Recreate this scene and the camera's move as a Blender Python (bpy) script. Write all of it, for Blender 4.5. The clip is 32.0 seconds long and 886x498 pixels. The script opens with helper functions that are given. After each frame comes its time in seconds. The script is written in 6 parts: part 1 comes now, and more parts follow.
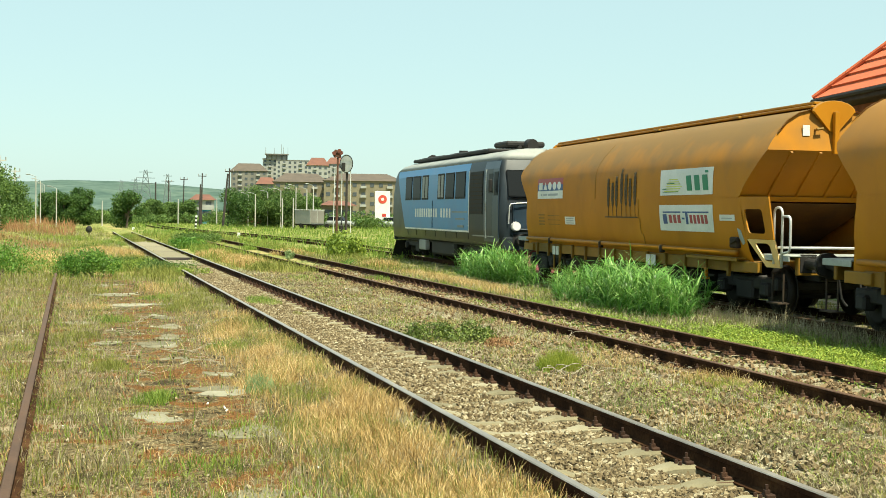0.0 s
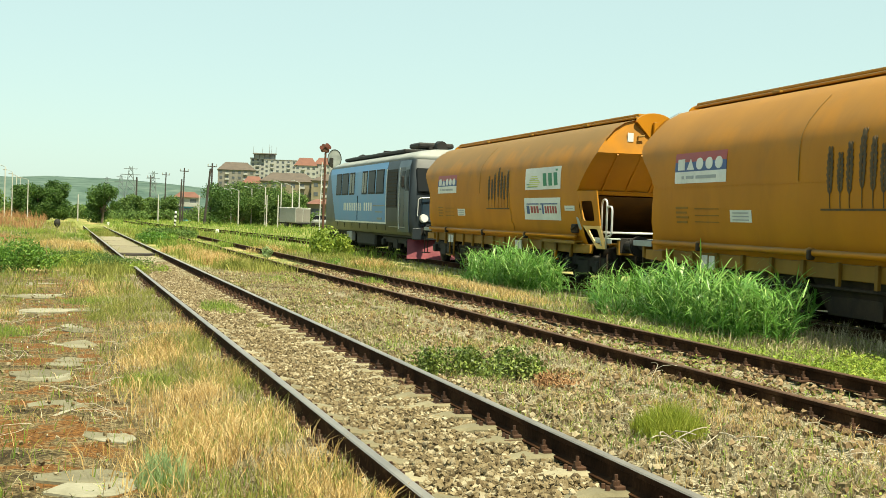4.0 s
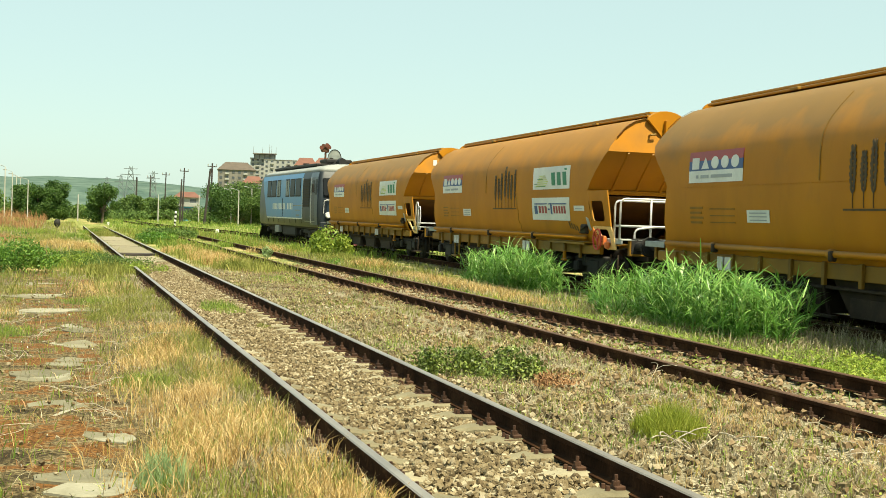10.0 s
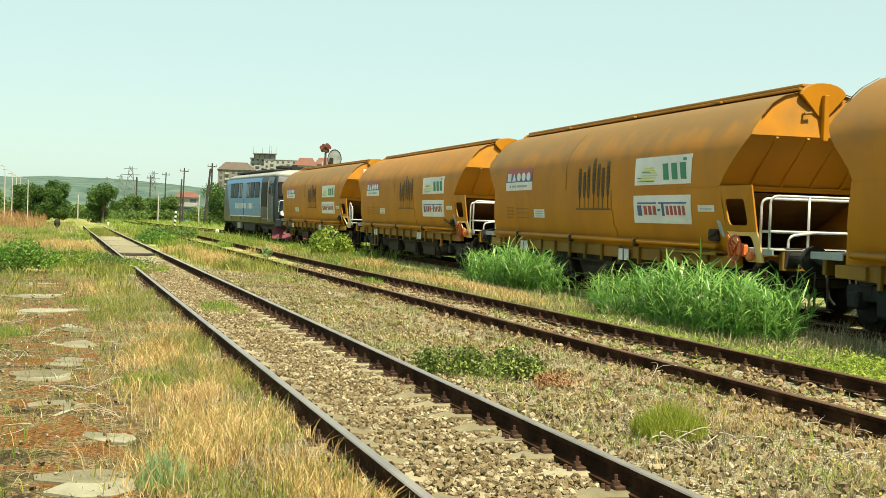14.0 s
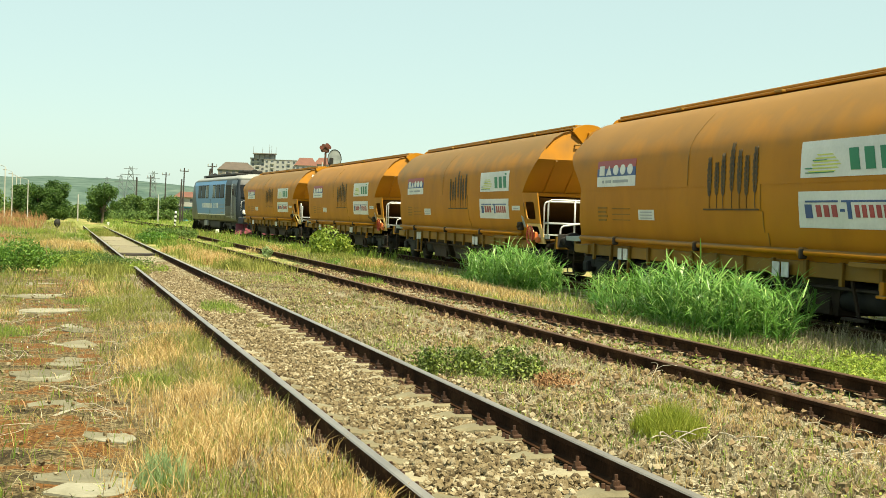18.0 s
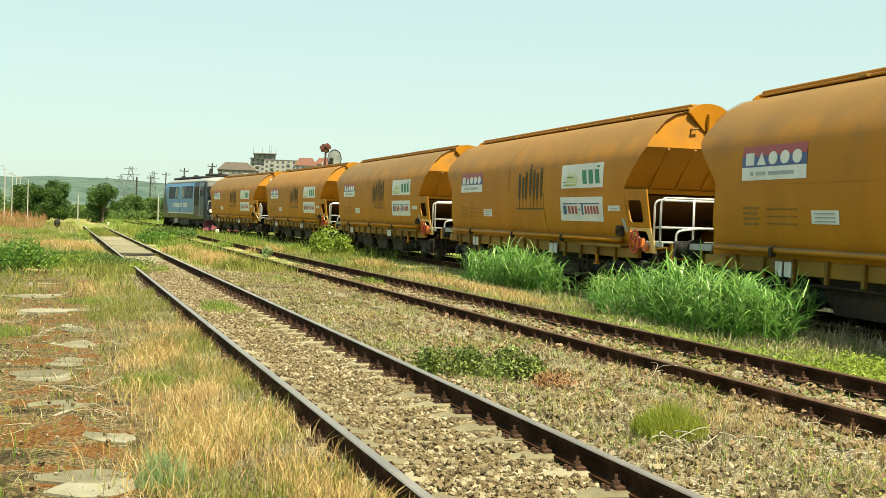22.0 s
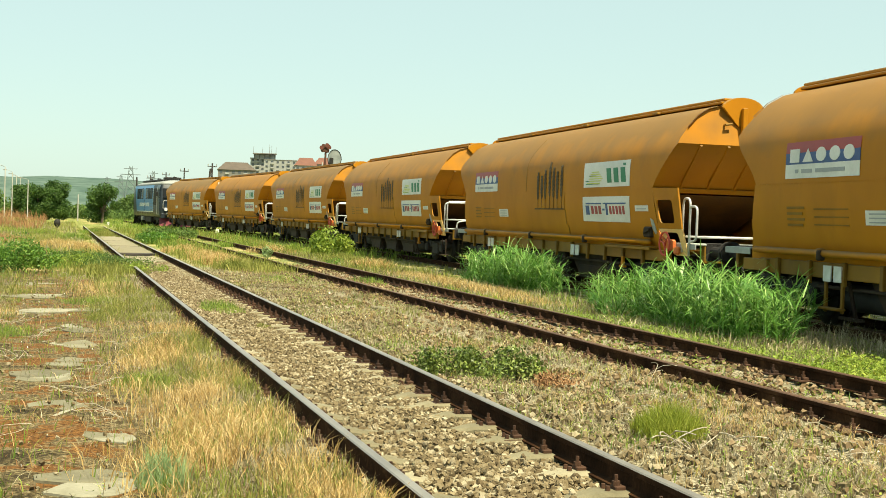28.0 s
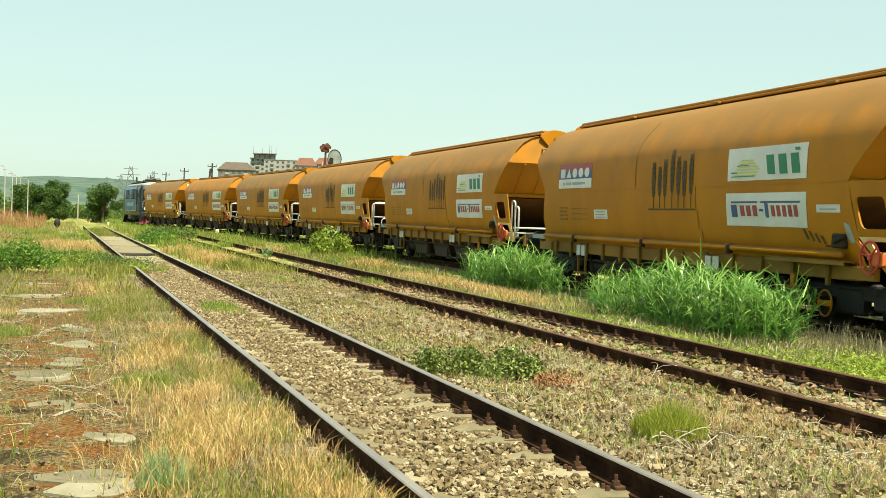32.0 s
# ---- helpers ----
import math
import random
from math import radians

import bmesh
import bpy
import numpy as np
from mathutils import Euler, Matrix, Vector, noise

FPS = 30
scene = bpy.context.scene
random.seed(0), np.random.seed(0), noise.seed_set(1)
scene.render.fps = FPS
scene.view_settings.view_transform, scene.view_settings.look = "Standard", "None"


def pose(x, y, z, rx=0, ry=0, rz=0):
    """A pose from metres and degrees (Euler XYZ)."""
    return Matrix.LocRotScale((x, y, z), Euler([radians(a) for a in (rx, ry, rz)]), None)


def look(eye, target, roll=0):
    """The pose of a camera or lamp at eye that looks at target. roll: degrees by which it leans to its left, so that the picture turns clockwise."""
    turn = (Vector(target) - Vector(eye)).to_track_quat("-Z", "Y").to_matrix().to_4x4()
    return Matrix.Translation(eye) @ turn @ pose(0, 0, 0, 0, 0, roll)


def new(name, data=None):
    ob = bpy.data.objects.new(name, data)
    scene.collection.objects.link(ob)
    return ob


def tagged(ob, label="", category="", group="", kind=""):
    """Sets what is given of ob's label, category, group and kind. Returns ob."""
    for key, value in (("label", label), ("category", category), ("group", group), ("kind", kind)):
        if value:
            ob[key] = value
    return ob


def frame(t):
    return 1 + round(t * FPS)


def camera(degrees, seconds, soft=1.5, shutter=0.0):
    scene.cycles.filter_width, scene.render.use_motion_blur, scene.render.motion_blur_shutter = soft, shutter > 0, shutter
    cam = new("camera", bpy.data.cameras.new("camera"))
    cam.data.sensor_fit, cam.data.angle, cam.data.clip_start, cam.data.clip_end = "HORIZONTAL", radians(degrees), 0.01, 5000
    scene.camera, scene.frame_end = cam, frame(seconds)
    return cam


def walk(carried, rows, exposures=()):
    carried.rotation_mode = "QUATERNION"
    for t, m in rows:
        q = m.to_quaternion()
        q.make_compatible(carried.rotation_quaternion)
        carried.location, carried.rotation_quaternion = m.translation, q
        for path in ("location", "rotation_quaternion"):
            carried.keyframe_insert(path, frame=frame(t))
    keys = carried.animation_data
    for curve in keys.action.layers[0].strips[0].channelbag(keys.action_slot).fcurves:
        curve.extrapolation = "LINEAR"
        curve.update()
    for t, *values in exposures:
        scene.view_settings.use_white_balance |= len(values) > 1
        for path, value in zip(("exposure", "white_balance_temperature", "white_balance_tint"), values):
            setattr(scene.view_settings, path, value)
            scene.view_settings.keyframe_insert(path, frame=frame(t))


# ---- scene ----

# ================= camera =================
cam = camera(39.23, 32.0, soft=0.75)


def aim(x, y, z, pitch, roll, yaw):
    p, w = radians(pitch), radians(yaw)
    way = Vector((math.sin(w) * math.cos(p), math.cos(w) * math.cos(p), math.sin(p)))
    eye = Vector((x, y, z))
    return look(eye, eye + way * 10, roll)


STILL = aim(0, 0, 1.682, -1.451, 1.811, 17.273)
walk(cam, [
    (0.0, aim(-1.376, -6.110, 2.005, -1.628, 0.770, 16.681)),
    (0.5, aim(-1.024, -4.454, 1.929, -1.577, 1.014, 16.523)),
    (1.0, aim(-0.754, -3.200, 1.875, -1.554, 1.267, 16.673)),
    (1.5, aim(-0.510, -2.160, 1.838, -1.554, 1.384, 16.812)),
    (2.0, aim(-0.241, -1.062, 1.772, -1.515, 1.529, 16.973)),
    (2.5, aim(-0.023, -0.098, 1.689, -1.428, 1.860, 17.197)),
    (2.8, STILL), (3.5, STILL), (32.0, STILL)],
    exposures=[(0.0, 1.07, 6370, 4), (1.5, 1.07, 6420, 4), (3.0, 1.08, 6680, 4), (8.0, 1.08, 6780, 5), (20.0, 1.08, 6860, 6), (32.0, 1.08, 6870, 6)])

# ================= light =================
SUN = Vector((0.17, -0.50, 1.0)).normalized()
world = bpy.data.worlds.new("world")
scene.world = world
world.use_nodes = True
_n, _l = world.node_tree.nodes, world.node_tree.links
_sky = _n.new("ShaderNodeTexSky")
_sky.sky_type, _sky.sun_disc = "NISHITA", False
_sky.sun_elevation = math.asin(SUN.z)
_sky.sun_rotation = math.atan2(SUN.x, SUN.y)
_sky.air_density, _sky.dust_density, _sky.ozone_density = 1.0, 0.9, 1.0
_tint = _n.new("ShaderNodeMixRGB")
_tint.blend_type = "MULTIPLY"
_tint.inputs[0].default_value, _tint.inputs[2].default_value = 1.0, (0.90, 1.0, 0.93, 1)
_l.new(_sky.outputs[0], _tint.inputs[1])
# a thin even veil of high haze
_veil = _n.new("ShaderNodeMixRGB")
_veil.inputs[0].default_value, _veil.inputs[2].default_value = 0.72, (3.74, 4.82, 4.62, 1)
_l.new(_tint.outputs[0], _veil.inputs[1])
_l.new(_veil.outputs[0], _n["Background"].inputs[0])
_n["Background"].inputs[1].default_value = 0.088
sun = new("sun", bpy.data.lights.new("sun", "SUN"))
sun.data.energy, sun.data.angle, sun.data.color = 4.75, radians(0.55), (1.0, 0.91, 0.68)
sun.matrix_world = look(SUN * 200, (0, 0, 0))

# ================= materials =================
def mat(name, cols, rough=0.7, metal=0.0, scale=6.0, fine=60.0, bump=0.15, rnd="", sharp=0.5, spec=0.4, depth=0.01):
    """cols: two to four colours mixed by noise at two scales. rnd: 'object' or 'island' varies the shade by piece."""
    m = bpy.data.materials.new(name)
    m.use_nodes = True
    n, l = m.node_tree.nodes, m.node_tree.links
    b = n["Principled BSDF"]
    b.inputs["Metallic"].default_value = metal
    b.inputs["Specular IOR Level"].default_value = spec
    tc = n.new("ShaderNodeTexCoord")
    big, small = n.new("ShaderNodeTexNoise"), n.new("ShaderNodeTexNoise")
    big.inputs["Scale"].default_value, big.inputs["Detail"].default_value = scale, 5
    small.inputs["Scale"].default_value, small.inputs["Detail"].default_value = fine, 4
    for t in (big, small):
        l.new(tc.outputs["Object"], t.inputs["Vector"])
    mix = n.new("ShaderNodeMath")
    mix.operation = "MULTIPLY_ADD"
    l.new(small.outputs[0], mix.inputs[0])
    mix.inputs[1].default_value = 0.35
    l.new(big.outputs[0], mix.inputs[2])
    val = mix.outputs[0]
    lo, hi = 0.68 - 0.22 * sharp / 0.5, 0.68 + 0.22 * sharp / 0.5
    if rnd:
        src = n.new("ShaderNodeObjectInfo" if rnd == "object" else "ShaderNodeNewGeometry")
        add = n.new("ShaderNodeMath")
        add.operation = "MULTIPLY_ADD"
        l.new(src.outputs["Random" if rnd == "object" else "Random Per Island"], add.inputs[0])
        add.inputs[1].default_value = 0.7
        l.new(val, add.inputs[2])
        val, lo, hi = add.outputs[0], lo + 0.05, hi + 0.6
    ramp = n.new("ShaderNodeValToRGB")
    e = ramp.color_ramp.elements
    while len(e) < len(cols):
        e.new(0.5)
    for i, c in enumerate(cols):
        e[i].position = min(1.0, max(0.0, (lo + (hi - lo) * i / max(1, len(cols) - 1)) / 1.4))
        e[i].color = (*c, 1)
    sc = n.new("ShaderNodeMath")
    sc.operation = "DIVIDE"
    l.new(val, sc.inputs[0])
    sc.inputs[1].default_value = 1.4
    l.new(sc.outputs[0], ramp.inputs[0])
    l.new(ramp.outputs[0], b.inputs["Base Color"])
    rr = n.new("ShaderNodeMapRange")
    l.new(big.outputs[0], rr.inputs[0])
    rr.inputs[3].default_value, rr.inputs[4].default_value = max(0.05, rough - 0.12), min(1.0, rough + 0.12)
    l.new(rr.outputs[0], b.inputs["Roughness"])
    if bump:
        bp = n.new("ShaderNodeBump")
        bp.inputs["Strength"].default_value, bp.inputs["Distance"].default_value = bump, depth
        l.new(small.outputs[0], bp.inputs["Height"])
        l.new(bp.outputs[0], b.inputs["Normal"])
    return m


M = {}
M["rail_side"] = mat("rusty_rail", [(0.016, 0.008, 0.004), (0.038, 0.018, 0.009), (0.085, 0.043, 0.02)], 0.95, 0.0, 3, 40, 0.3, spec=0.05)
M["rail_top"] = mat("worn_rail_head", [(0.23, 0.195, 0.16), (0.37, 0.33, 0.285)], 0.36, 0.6, 2, 30, 0.05)
M["rail_rust_top"] = mat("rusty_rail_head", [(0.07, 0.036, 0.02), (0.13, 0.07, 0.04)], 0.65, 0.3, 2, 30, 0.1)
M["sleeper"] = mat("weathered_concrete", [(0.11, 0.095, 0.055), (0.19, 0.165, 0.10), (0.27, 0.24, 0.16)], 0.9, 0, 4, 60, 0.4, "object")
M["sleeper_wood"] = mat("old_timber_sleeper", [(0.13, 0.10, 0.06), (0.24, 0.19, 0.12), (0.33, 0.27, 0.18)], 0.9, 0, 3, 50, 0.5, "object")
M["rust"] = mat("rust_fastening", [(0.03, 0.014, 0.008), (0.08, 0.038, 0.02)], 0.85, 0.2, 9, 60, 0.3, "object")
M["stone"] = mat("ballast_stone", [(0.048, 0.034, 0.016), (0.125, 0.090, 0.044), (0.205, 0.158, 0.086), (0.36, 0.31, 0.21)], 0.9, 0, 5, 60, 0.4, "island")
M["stone_b"] = mat("brown_ballast_stone", [(0.075, 0.046, 0.020), (0.16, 0.105, 0.052), (0.28, 0.20, 0.115)], 0.9, 0, 5, 60, 0.4, "island")
M["stone_one"] = mat("single_ballast_stone", [(0.050, 0.034, 0.016), (0.125, 0.088, 0.043), (0.20, 0.155, 0.085), (0.36, 0.31, 0.22)], 0.9, 0, 5, 40, 0.4, "object")
M["slab"] = mat("cracked_concrete_slab", [(0.09, 0.078, 0.045), (0.17, 0.155, 0.10), (0.27, 0.255, 0.19)], 0.9, 0, 2.5, 40, 0.5, "object")
M["straw"] = mat("dry_straw_grass", [(0.16, 0.10, 0.026), (0.40, 0.26, 0.088), (0.58, 0.41, 0.18), (0.74, 0.58, 0.31)], 0.75, 0, 0.6, 5, 0, "island")
M["straw_pale"] = mat("pale_dead_grass", [(0.05, 0.042, 0.018), (0.155, 0.128, 0.068), (0.28, 0.24, 0.14), (0.46, 0.41, 0.28)], 0.8, 0, 0.6, 5, 0, "island")
M["green"] = mat("green_grass", [(0.06, 0.12, 0.014), (0.15, 0.24, 0.03), (0.29, 0.36, 0.06)], 0.6, 0, 0.6, 5, 0, "island")
M["reed"] = mat("lush_reed_blades", [(0.042, 0.13, 0.022), (0.13, 0.29, 0.05), (0.40, 0.55, 0.18)], 0.32, 0, 0.6, 5, 0, "island")
M["olive"] = mat("olive_weeds", [(0.10, 0.12, 0.02), (0.20, 0.22, 0.04), (0.34, 0.33, 0.09)], 0.7, 0, 0.6, 5, 0, "island")
M["leaf"] = mat("bright_leaves", [(0.03, 0.095, 0.012), (0.085, 0.20, 0.02), (0.18, 0.31, 0.045)], 0.5, 0, 0.6, 5, 0, "island")
M["leaf_dark"] = mat("tree_leaves", [(0.022, 0.055, 0.012), (0.055, 0.12, 0.02), (0.11, 0.19, 0.035)], 0.6, 0, 0.3, 5, 0, "island")
M["leaf_far"] = mat("distant_tree_leaves", [(0.04, 0.085, 0.018), (0.085, 0.15, 0.03), (0.15, 0.23, 0.05)], 0.7, 0, 0.3, 5, 0, "island")
M["leaf_red"] = mat("russet_weeds", [(0.15, 0.07, 0.03), (0.27, 0.14, 0.06), (0.36, 0.21, 0.10)], 0.8, 0, 0.6, 5, 0, "island")
M["blueweed"] = mat("grey_green_weed", [(0.15, 0.24, 0.085), (0.32, 0.40, 0.19)], 0.7, 0, 0.6, 5, 0, "island")
M["bark"] = mat("bark", [(0.07, 0.05, 0.035), (0.14, 0.11, 0.08)], 0.9, 0, 5, 40, 0.4)
M["stem"] = mat("dry_stems", [(0.22, 0.19, 0.13), (0.46, 0.41, 0.32)], 0.8, 0, 5, 40, 0.1, "island")
M["dark"] = mat("grimy_black_steel", [(0.010, 0.010, 0.010), (0.03, 0.028, 0.026)], 0.7, 0.2, 4, 40, 0.2)
M["dark_brown"] = mat("brake_dust_steel", [(0.02, 0.014, 0.010), (0.06, 0.04, 0.025)], 0.8, 0.2, 4, 40, 0.2)
M["wheel"] = mat("wheel_steel", [(0.010, 0.009, 0.008), (0.028, 0.024, 0.021)], 0.7, 0.3, 4, 40, 0.1)
M["galv"] = mat("galvanised_tube", [(0.50, 0.50, 0.50), (0.68, 0.68, 0.68)], 0.45, 0.3, 5, 40, 0.05)
M["platform"] = mat("grey_platform_steel", [(0.26, 0.28, 0.27), (0.38, 0.41, 0.39)], 0.6, 0.1, 5, 40, 0.05)
M["white"] = mat("white_enamel", [(0.56, 0.57, 0.54), (0.74, 0.74, 0.71)], 0.5, 0, 1.5, 20, 0.03)
M["signred"] = mat("sign_red", [(0.30, 0.045, 0.05), (0.38, 0.065, 0.065)], 0.5, 0, 3, 30, 0)
M["signblue"] = mat("sign_blue", [(0.035, 0.075, 0.21), (0.045, 0.10, 0.26)], 0.5, 0, 3, 30, 0)
M["signgreen"] = mat("sign_green", [(0.015, 0.17, 0.085), (0.02, 0.21, 0.10)], 0.5, 0, 3, 30, 0)
M["signlime"] = mat("sign_lime", [(0.50, 0.55, 0.08), (0.58, 0.62, 0.12)], 0.5, 0, 3, 30, 0)
M["signgrey"] = mat("sign_grey", [(0.28, 0.30, 0.32), (0.36, 0.38, 0.40)], 0.6, 0, 3, 30, 0)
M["emblem"] = mat("faded_black_paint", [(0.045, 0.030, 0.016), (0.11, 0.07, 0.025)], 0.7, 0, 6, 50, 0)
M["dark_rust"] = mat("rust_brown_iron", [(0.05, 0.022, 0.014), (0.12, 0.055, 0.035)], 0.85, 0.1, 6, 50, 0.1)
M["rust_red"] = mat("faded_rust_red", [(0.085, 0.024, 0.016), (0.15, 0.045, 0.030)], 0.7, 0, 4, 40, 0.05)
M["redpaint"] = mat("red_paint", [(0.42, 0.04, 0.03), (0.55, 0.08, 0.05)], 0.5, 0, 5, 40, 0.05)
M["dark_red"] = mat("faded_dark_red_paint", [(0.16, 0.035, 0.022), (0.24, 0.06, 0.035)], 0.8, 0, 2, 20, 0.05)
M["orange"] = mat("orange_red_paint", [(0.55, 0.12, 0.03), (0.65, 0.2, 0.05)], 0.5, 0, 5, 40, 0.05)


def yellow_paint(name, a, b, dust):
    """Wagon paint: orange yellow, rain streaks, and a coat of dust that lies on what faces upwards."""
    m = bpy.data.materials.new(name)
    m.use_nodes = True
    n, l = m.node_tree.nodes, m.node_tree.links
    p = n["Principled BSDF"]
    tc, mp, no, no2 = (n.new("ShaderNode" + k) for k in ("TexCoord", "Mapping", "TexNoise", "TexNoise"))
    mp.inputs["Scale"].default_value = (0.5, 0.55, 0.35)
    l.new(tc.outputs["Object"], mp.inputs[0])
    l.new(mp.outputs[0], no.inputs["Vector"])
    no.inputs["Scale"].default_value, no.inputs["Detail"].default_value = 1.6, 6
    l.new(tc.outputs["Object"], no2.inputs["Vector"])
    no2.inputs["Scale"].default_value, no2.inputs["Detail"].default_value = 1.3, 7
    r = n.new("ShaderNodeValToRGB")
    r.color_ramp.elements[0].position, r.color_ramp.elements[0].color = 0.3, (*a, 1)
    r.color_ramp.elements[1].position, r.color_ramp.elements[1].color = 0.7, (*b, 1)
    l.new(no.outputs[0], r.inputs[0])
    g = n.new("ShaderNodeNewGeometry")
    sx = n.new("ShaderNodeSeparateXYZ")
    l.new(g.outputs["Normal"], sx.inputs[0])
    k = n.new("ShaderNodeMath")
    k.operation = "MULTIPLY_ADD"
    l.new(no2.outputs[0], k.inputs[0])
    k.inputs[1].default_value = 1.0
    l.new(sx.outputs[2], k.inputs[2])
    mr = n.new("ShaderNodeMapRange")
    mr.inputs[1].default_value, mr.inputs[2].default_value = 0.56, 1.12
    mr.inputs[3].default_value, mr.inputs[4].default_value = 0.0, dust
    l.new(k.outputs[0], mr.inputs[0])
    mx = n.new("ShaderNodeMixRGB")
    oi, vary = n.new("ShaderNodeObjectInfo"), n.new("ShaderNodeMapRange")
    l.new(oi.outputs["Random"], vary.inputs[0])
    vary.inputs[3].default_value, vary.inputs[4].default_value = 0.55, 1.0
    coat = n.new("ShaderNodeMath")
    coat.operation = "MULTIPLY"
    l.new(mr.outputs[0], coat.inputs[0])
    l.new(vary.outputs[0], coat.inputs[1])
    l.new(coat.outputs[0], mx.inputs[0])
    # soot and rust stains that run down the plates
    st, sm, sr, sk = (n.new("ShaderNode" + q) for q in ("TexNoise", "Mapping", "MapRange", "MixRGB"))
    sm.inputs["Scale"].default_value = (1.2, 1.3, 0.40)
    sm.inputs["Location"].default_value = (0.0, 3.7, 1.1)
    l.new(tc.outputs["Object"], sm.inputs[0])
    l.new(sm.outputs[0], st.inputs["Vector"])
    st.inputs["Scale"].default_value, st.inputs["Detail"].default_value, st.inputs["Roughness"].default_value = 1.1, 8, 0.68
    sr.inputs[1].default_value, sr.inputs[2].default_value, sr.inputs[4].default_value = 0.54, 0.82, 0.34
    l.new(st.outputs[0], sr.inputs[0])
    l.new(sr.outputs[0], sk.inputs[0])
    l.new(r.outputs[0], sk.inputs[1])
    sk.inputs[2].default_value = (0.15, 0.07, 0.014, 1)
    l.new(sk.outputs[0], mx.inputs[1])
    mx.inputs[2].default_value = (0.120, 0.090, 0.038, 1)
    l.new(mx.outputs[0], p.inputs["Base Color"])
    p.inputs["Roughness"].default_value = 0.58
    p.inputs["Specular IOR Level"].default_value = 0.22
    bp = n.new("ShaderNodeBump")
    bp.inputs["Strength"].default_value, bp.inputs["Distance"].default_value = 0.06, 0.02
    l.new(no2.outputs[0], bp.inputs["Height"])
    l.new(bp.outputs[0], p.inputs["Normal"])
    return m


M["yellow"] = yellow_paint("orange_yellow_wagon_paint", (0.365, 0.143, 0.003), (0.475, 0.190, 0.005), 0.85)
M["yellow_frame"] = yellow_paint("grimy_yellow_frame", (0.15, 0.083, 0.012), (0.30, 0.155, 0.017), 0.6)
# dark brown that stands in for deep shade under the end overhang
M["end_shade"] = mat("shaded_hopper_end", [(0.05, 0.026, 0.008), (0.14, 0.07, 0.014)], 0.8, 0, 2, 30, 0.15)
# paler copy of the wagon yellow: sunlight on the bent foot, put into colour
M["cream"] = mat("sunlit_cream_yellow", [(0.70, 0.44, 0.16), (0.82, 0.58, 0.27)], 0.6, 0, 3, 40, 0.05)
M["loco_blue"] = mat("loco_blue", [(0.045, 0.18, 0.40), (0.07, 0.24, 0.48)], 0.35, 0, 1.2, 30, 0.02)
M["loco_grey"] = mat("loco_dark_grey", [(0.012, 0.018, 0.024), (0.026, 0.034, 0.042)], 0.4, 0, 1.2, 30, 0.04)
M["loco_slate"] = mat("loco_slate_blue", [(0.018, 0.032, 0.050), (0.030, 0.050, 0.072)], 0.35, 0, 1.2, 30, 0.04)
M["loco_roof"] = mat("loco_roof_grey", [(0.20, 0.21, 0.20), (0.30, 0.31, 0.30)], 0.6, 0, 1.2, 20, 0.05)
M["plum"] = mat("plum_red_plough", [(0.13, 0.018, 0.030), (0.20, 0.035, 0.048)], 0.5, 0, 3, 30, 0.05)
M["roof_tile"] = mat("red_roof_tile", [(0.42, 0.09, 0.035), (0.56, 0.14, 0.06)], 0.8, 0, 2, 30, 0.2, "object")
M["brick"] = mat("house_brick", [(0.20, 0.09, 0.06), (0.32, 0.16, 0.11)], 0.9, 0, 5, 30, 0.3)
M["plaster"] = mat("grey_plaster", [(0.13, 0.125, 0.115), (0.20, 0.19, 0.17)], 0.9, 0, 0.3, 4, 0.05)
M["plaster_white"] = mat("pale_plaster", [(0.24, 0.245, 0.23), (0.33, 0.335, 0.32)], 0.9, 0, 0.3, 4, 0.05)
M["plaster_ochre"] = mat("ochre_plaster", [(0.15, 0.13, 0.085), (0.21, 0.185, 0.13)], 0.9, 0, 0.3, 4, 0.05)
M["far_roof"] = mat("brown_roof", [(0.075, 0.060, 0.049), (0.11, 0.086, 0.068)], 0.9, 0, 0.4, 4, 0.05)
M["far_roof_red"] = mat("red_roof", [(0.125, 0.055, 0.040), (0.17, 0.078, 0.054)], 0.9, 0, 0.4, 4, 0.05)
M["pane_dark"] = mat("dark_window", [(0.04, 0.05, 0.06), (0.09, 0.10, 0.11)], 0.3, 0, 1, 10, 0)
M["pole_conc"] = mat("pole_concrete", [(0.34, 0.33, 0.30), (0.48, 0.46, 0.42)], 0.9, 0, 2, 30, 0.1)
M["pole_wood"] = mat("pole_wood", [(0.024, 0.021, 0.020), (0.06, 0.05, 0.043)], 0.9, 0, 2, 30, 0.1)
M["steel_grey"] = mat("grey_steel", [(0.20, 0.22, 0.22), (0.32, 0.34, 0.34)], 0.6, 0.3, 2, 30, 0.05)
# blue-grey with the haze of distance mixed into the steel's colour
M["haze_steel"] = mat("hazed_lattice", [(0.10, 0.13, 0.14), (0.15, 0.18, 0.19)], 0.8, 0, 2, 30, 0)
M["tar"] = mat("crossing_panels", [(0.14, 0.12, 0.07), (0.25, 0.22, 0.14)], 0.9, 0, 3, 40, 0.3, "object")
M["blue_tarp"] = mat("blue_sheet", [(0.05, 0.30, 0.42), (0.10, 0.40, 0.52)], 0.6, 0, 2, 20, 0)


def glass(name, tint=(0.06, 0.075, 0.085)):
    m = bpy.data.materials.new(name)
    m.use_nodes = True
    b = m.node_tree.nodes["Principled BSDF"]
    b.inputs["Base Color"].default_value = (*tint, 1)
    b.inputs["Roughness"].default_value = 0.3
    b.inputs["Specular IOR Level"].default_value = 0.04
    return m


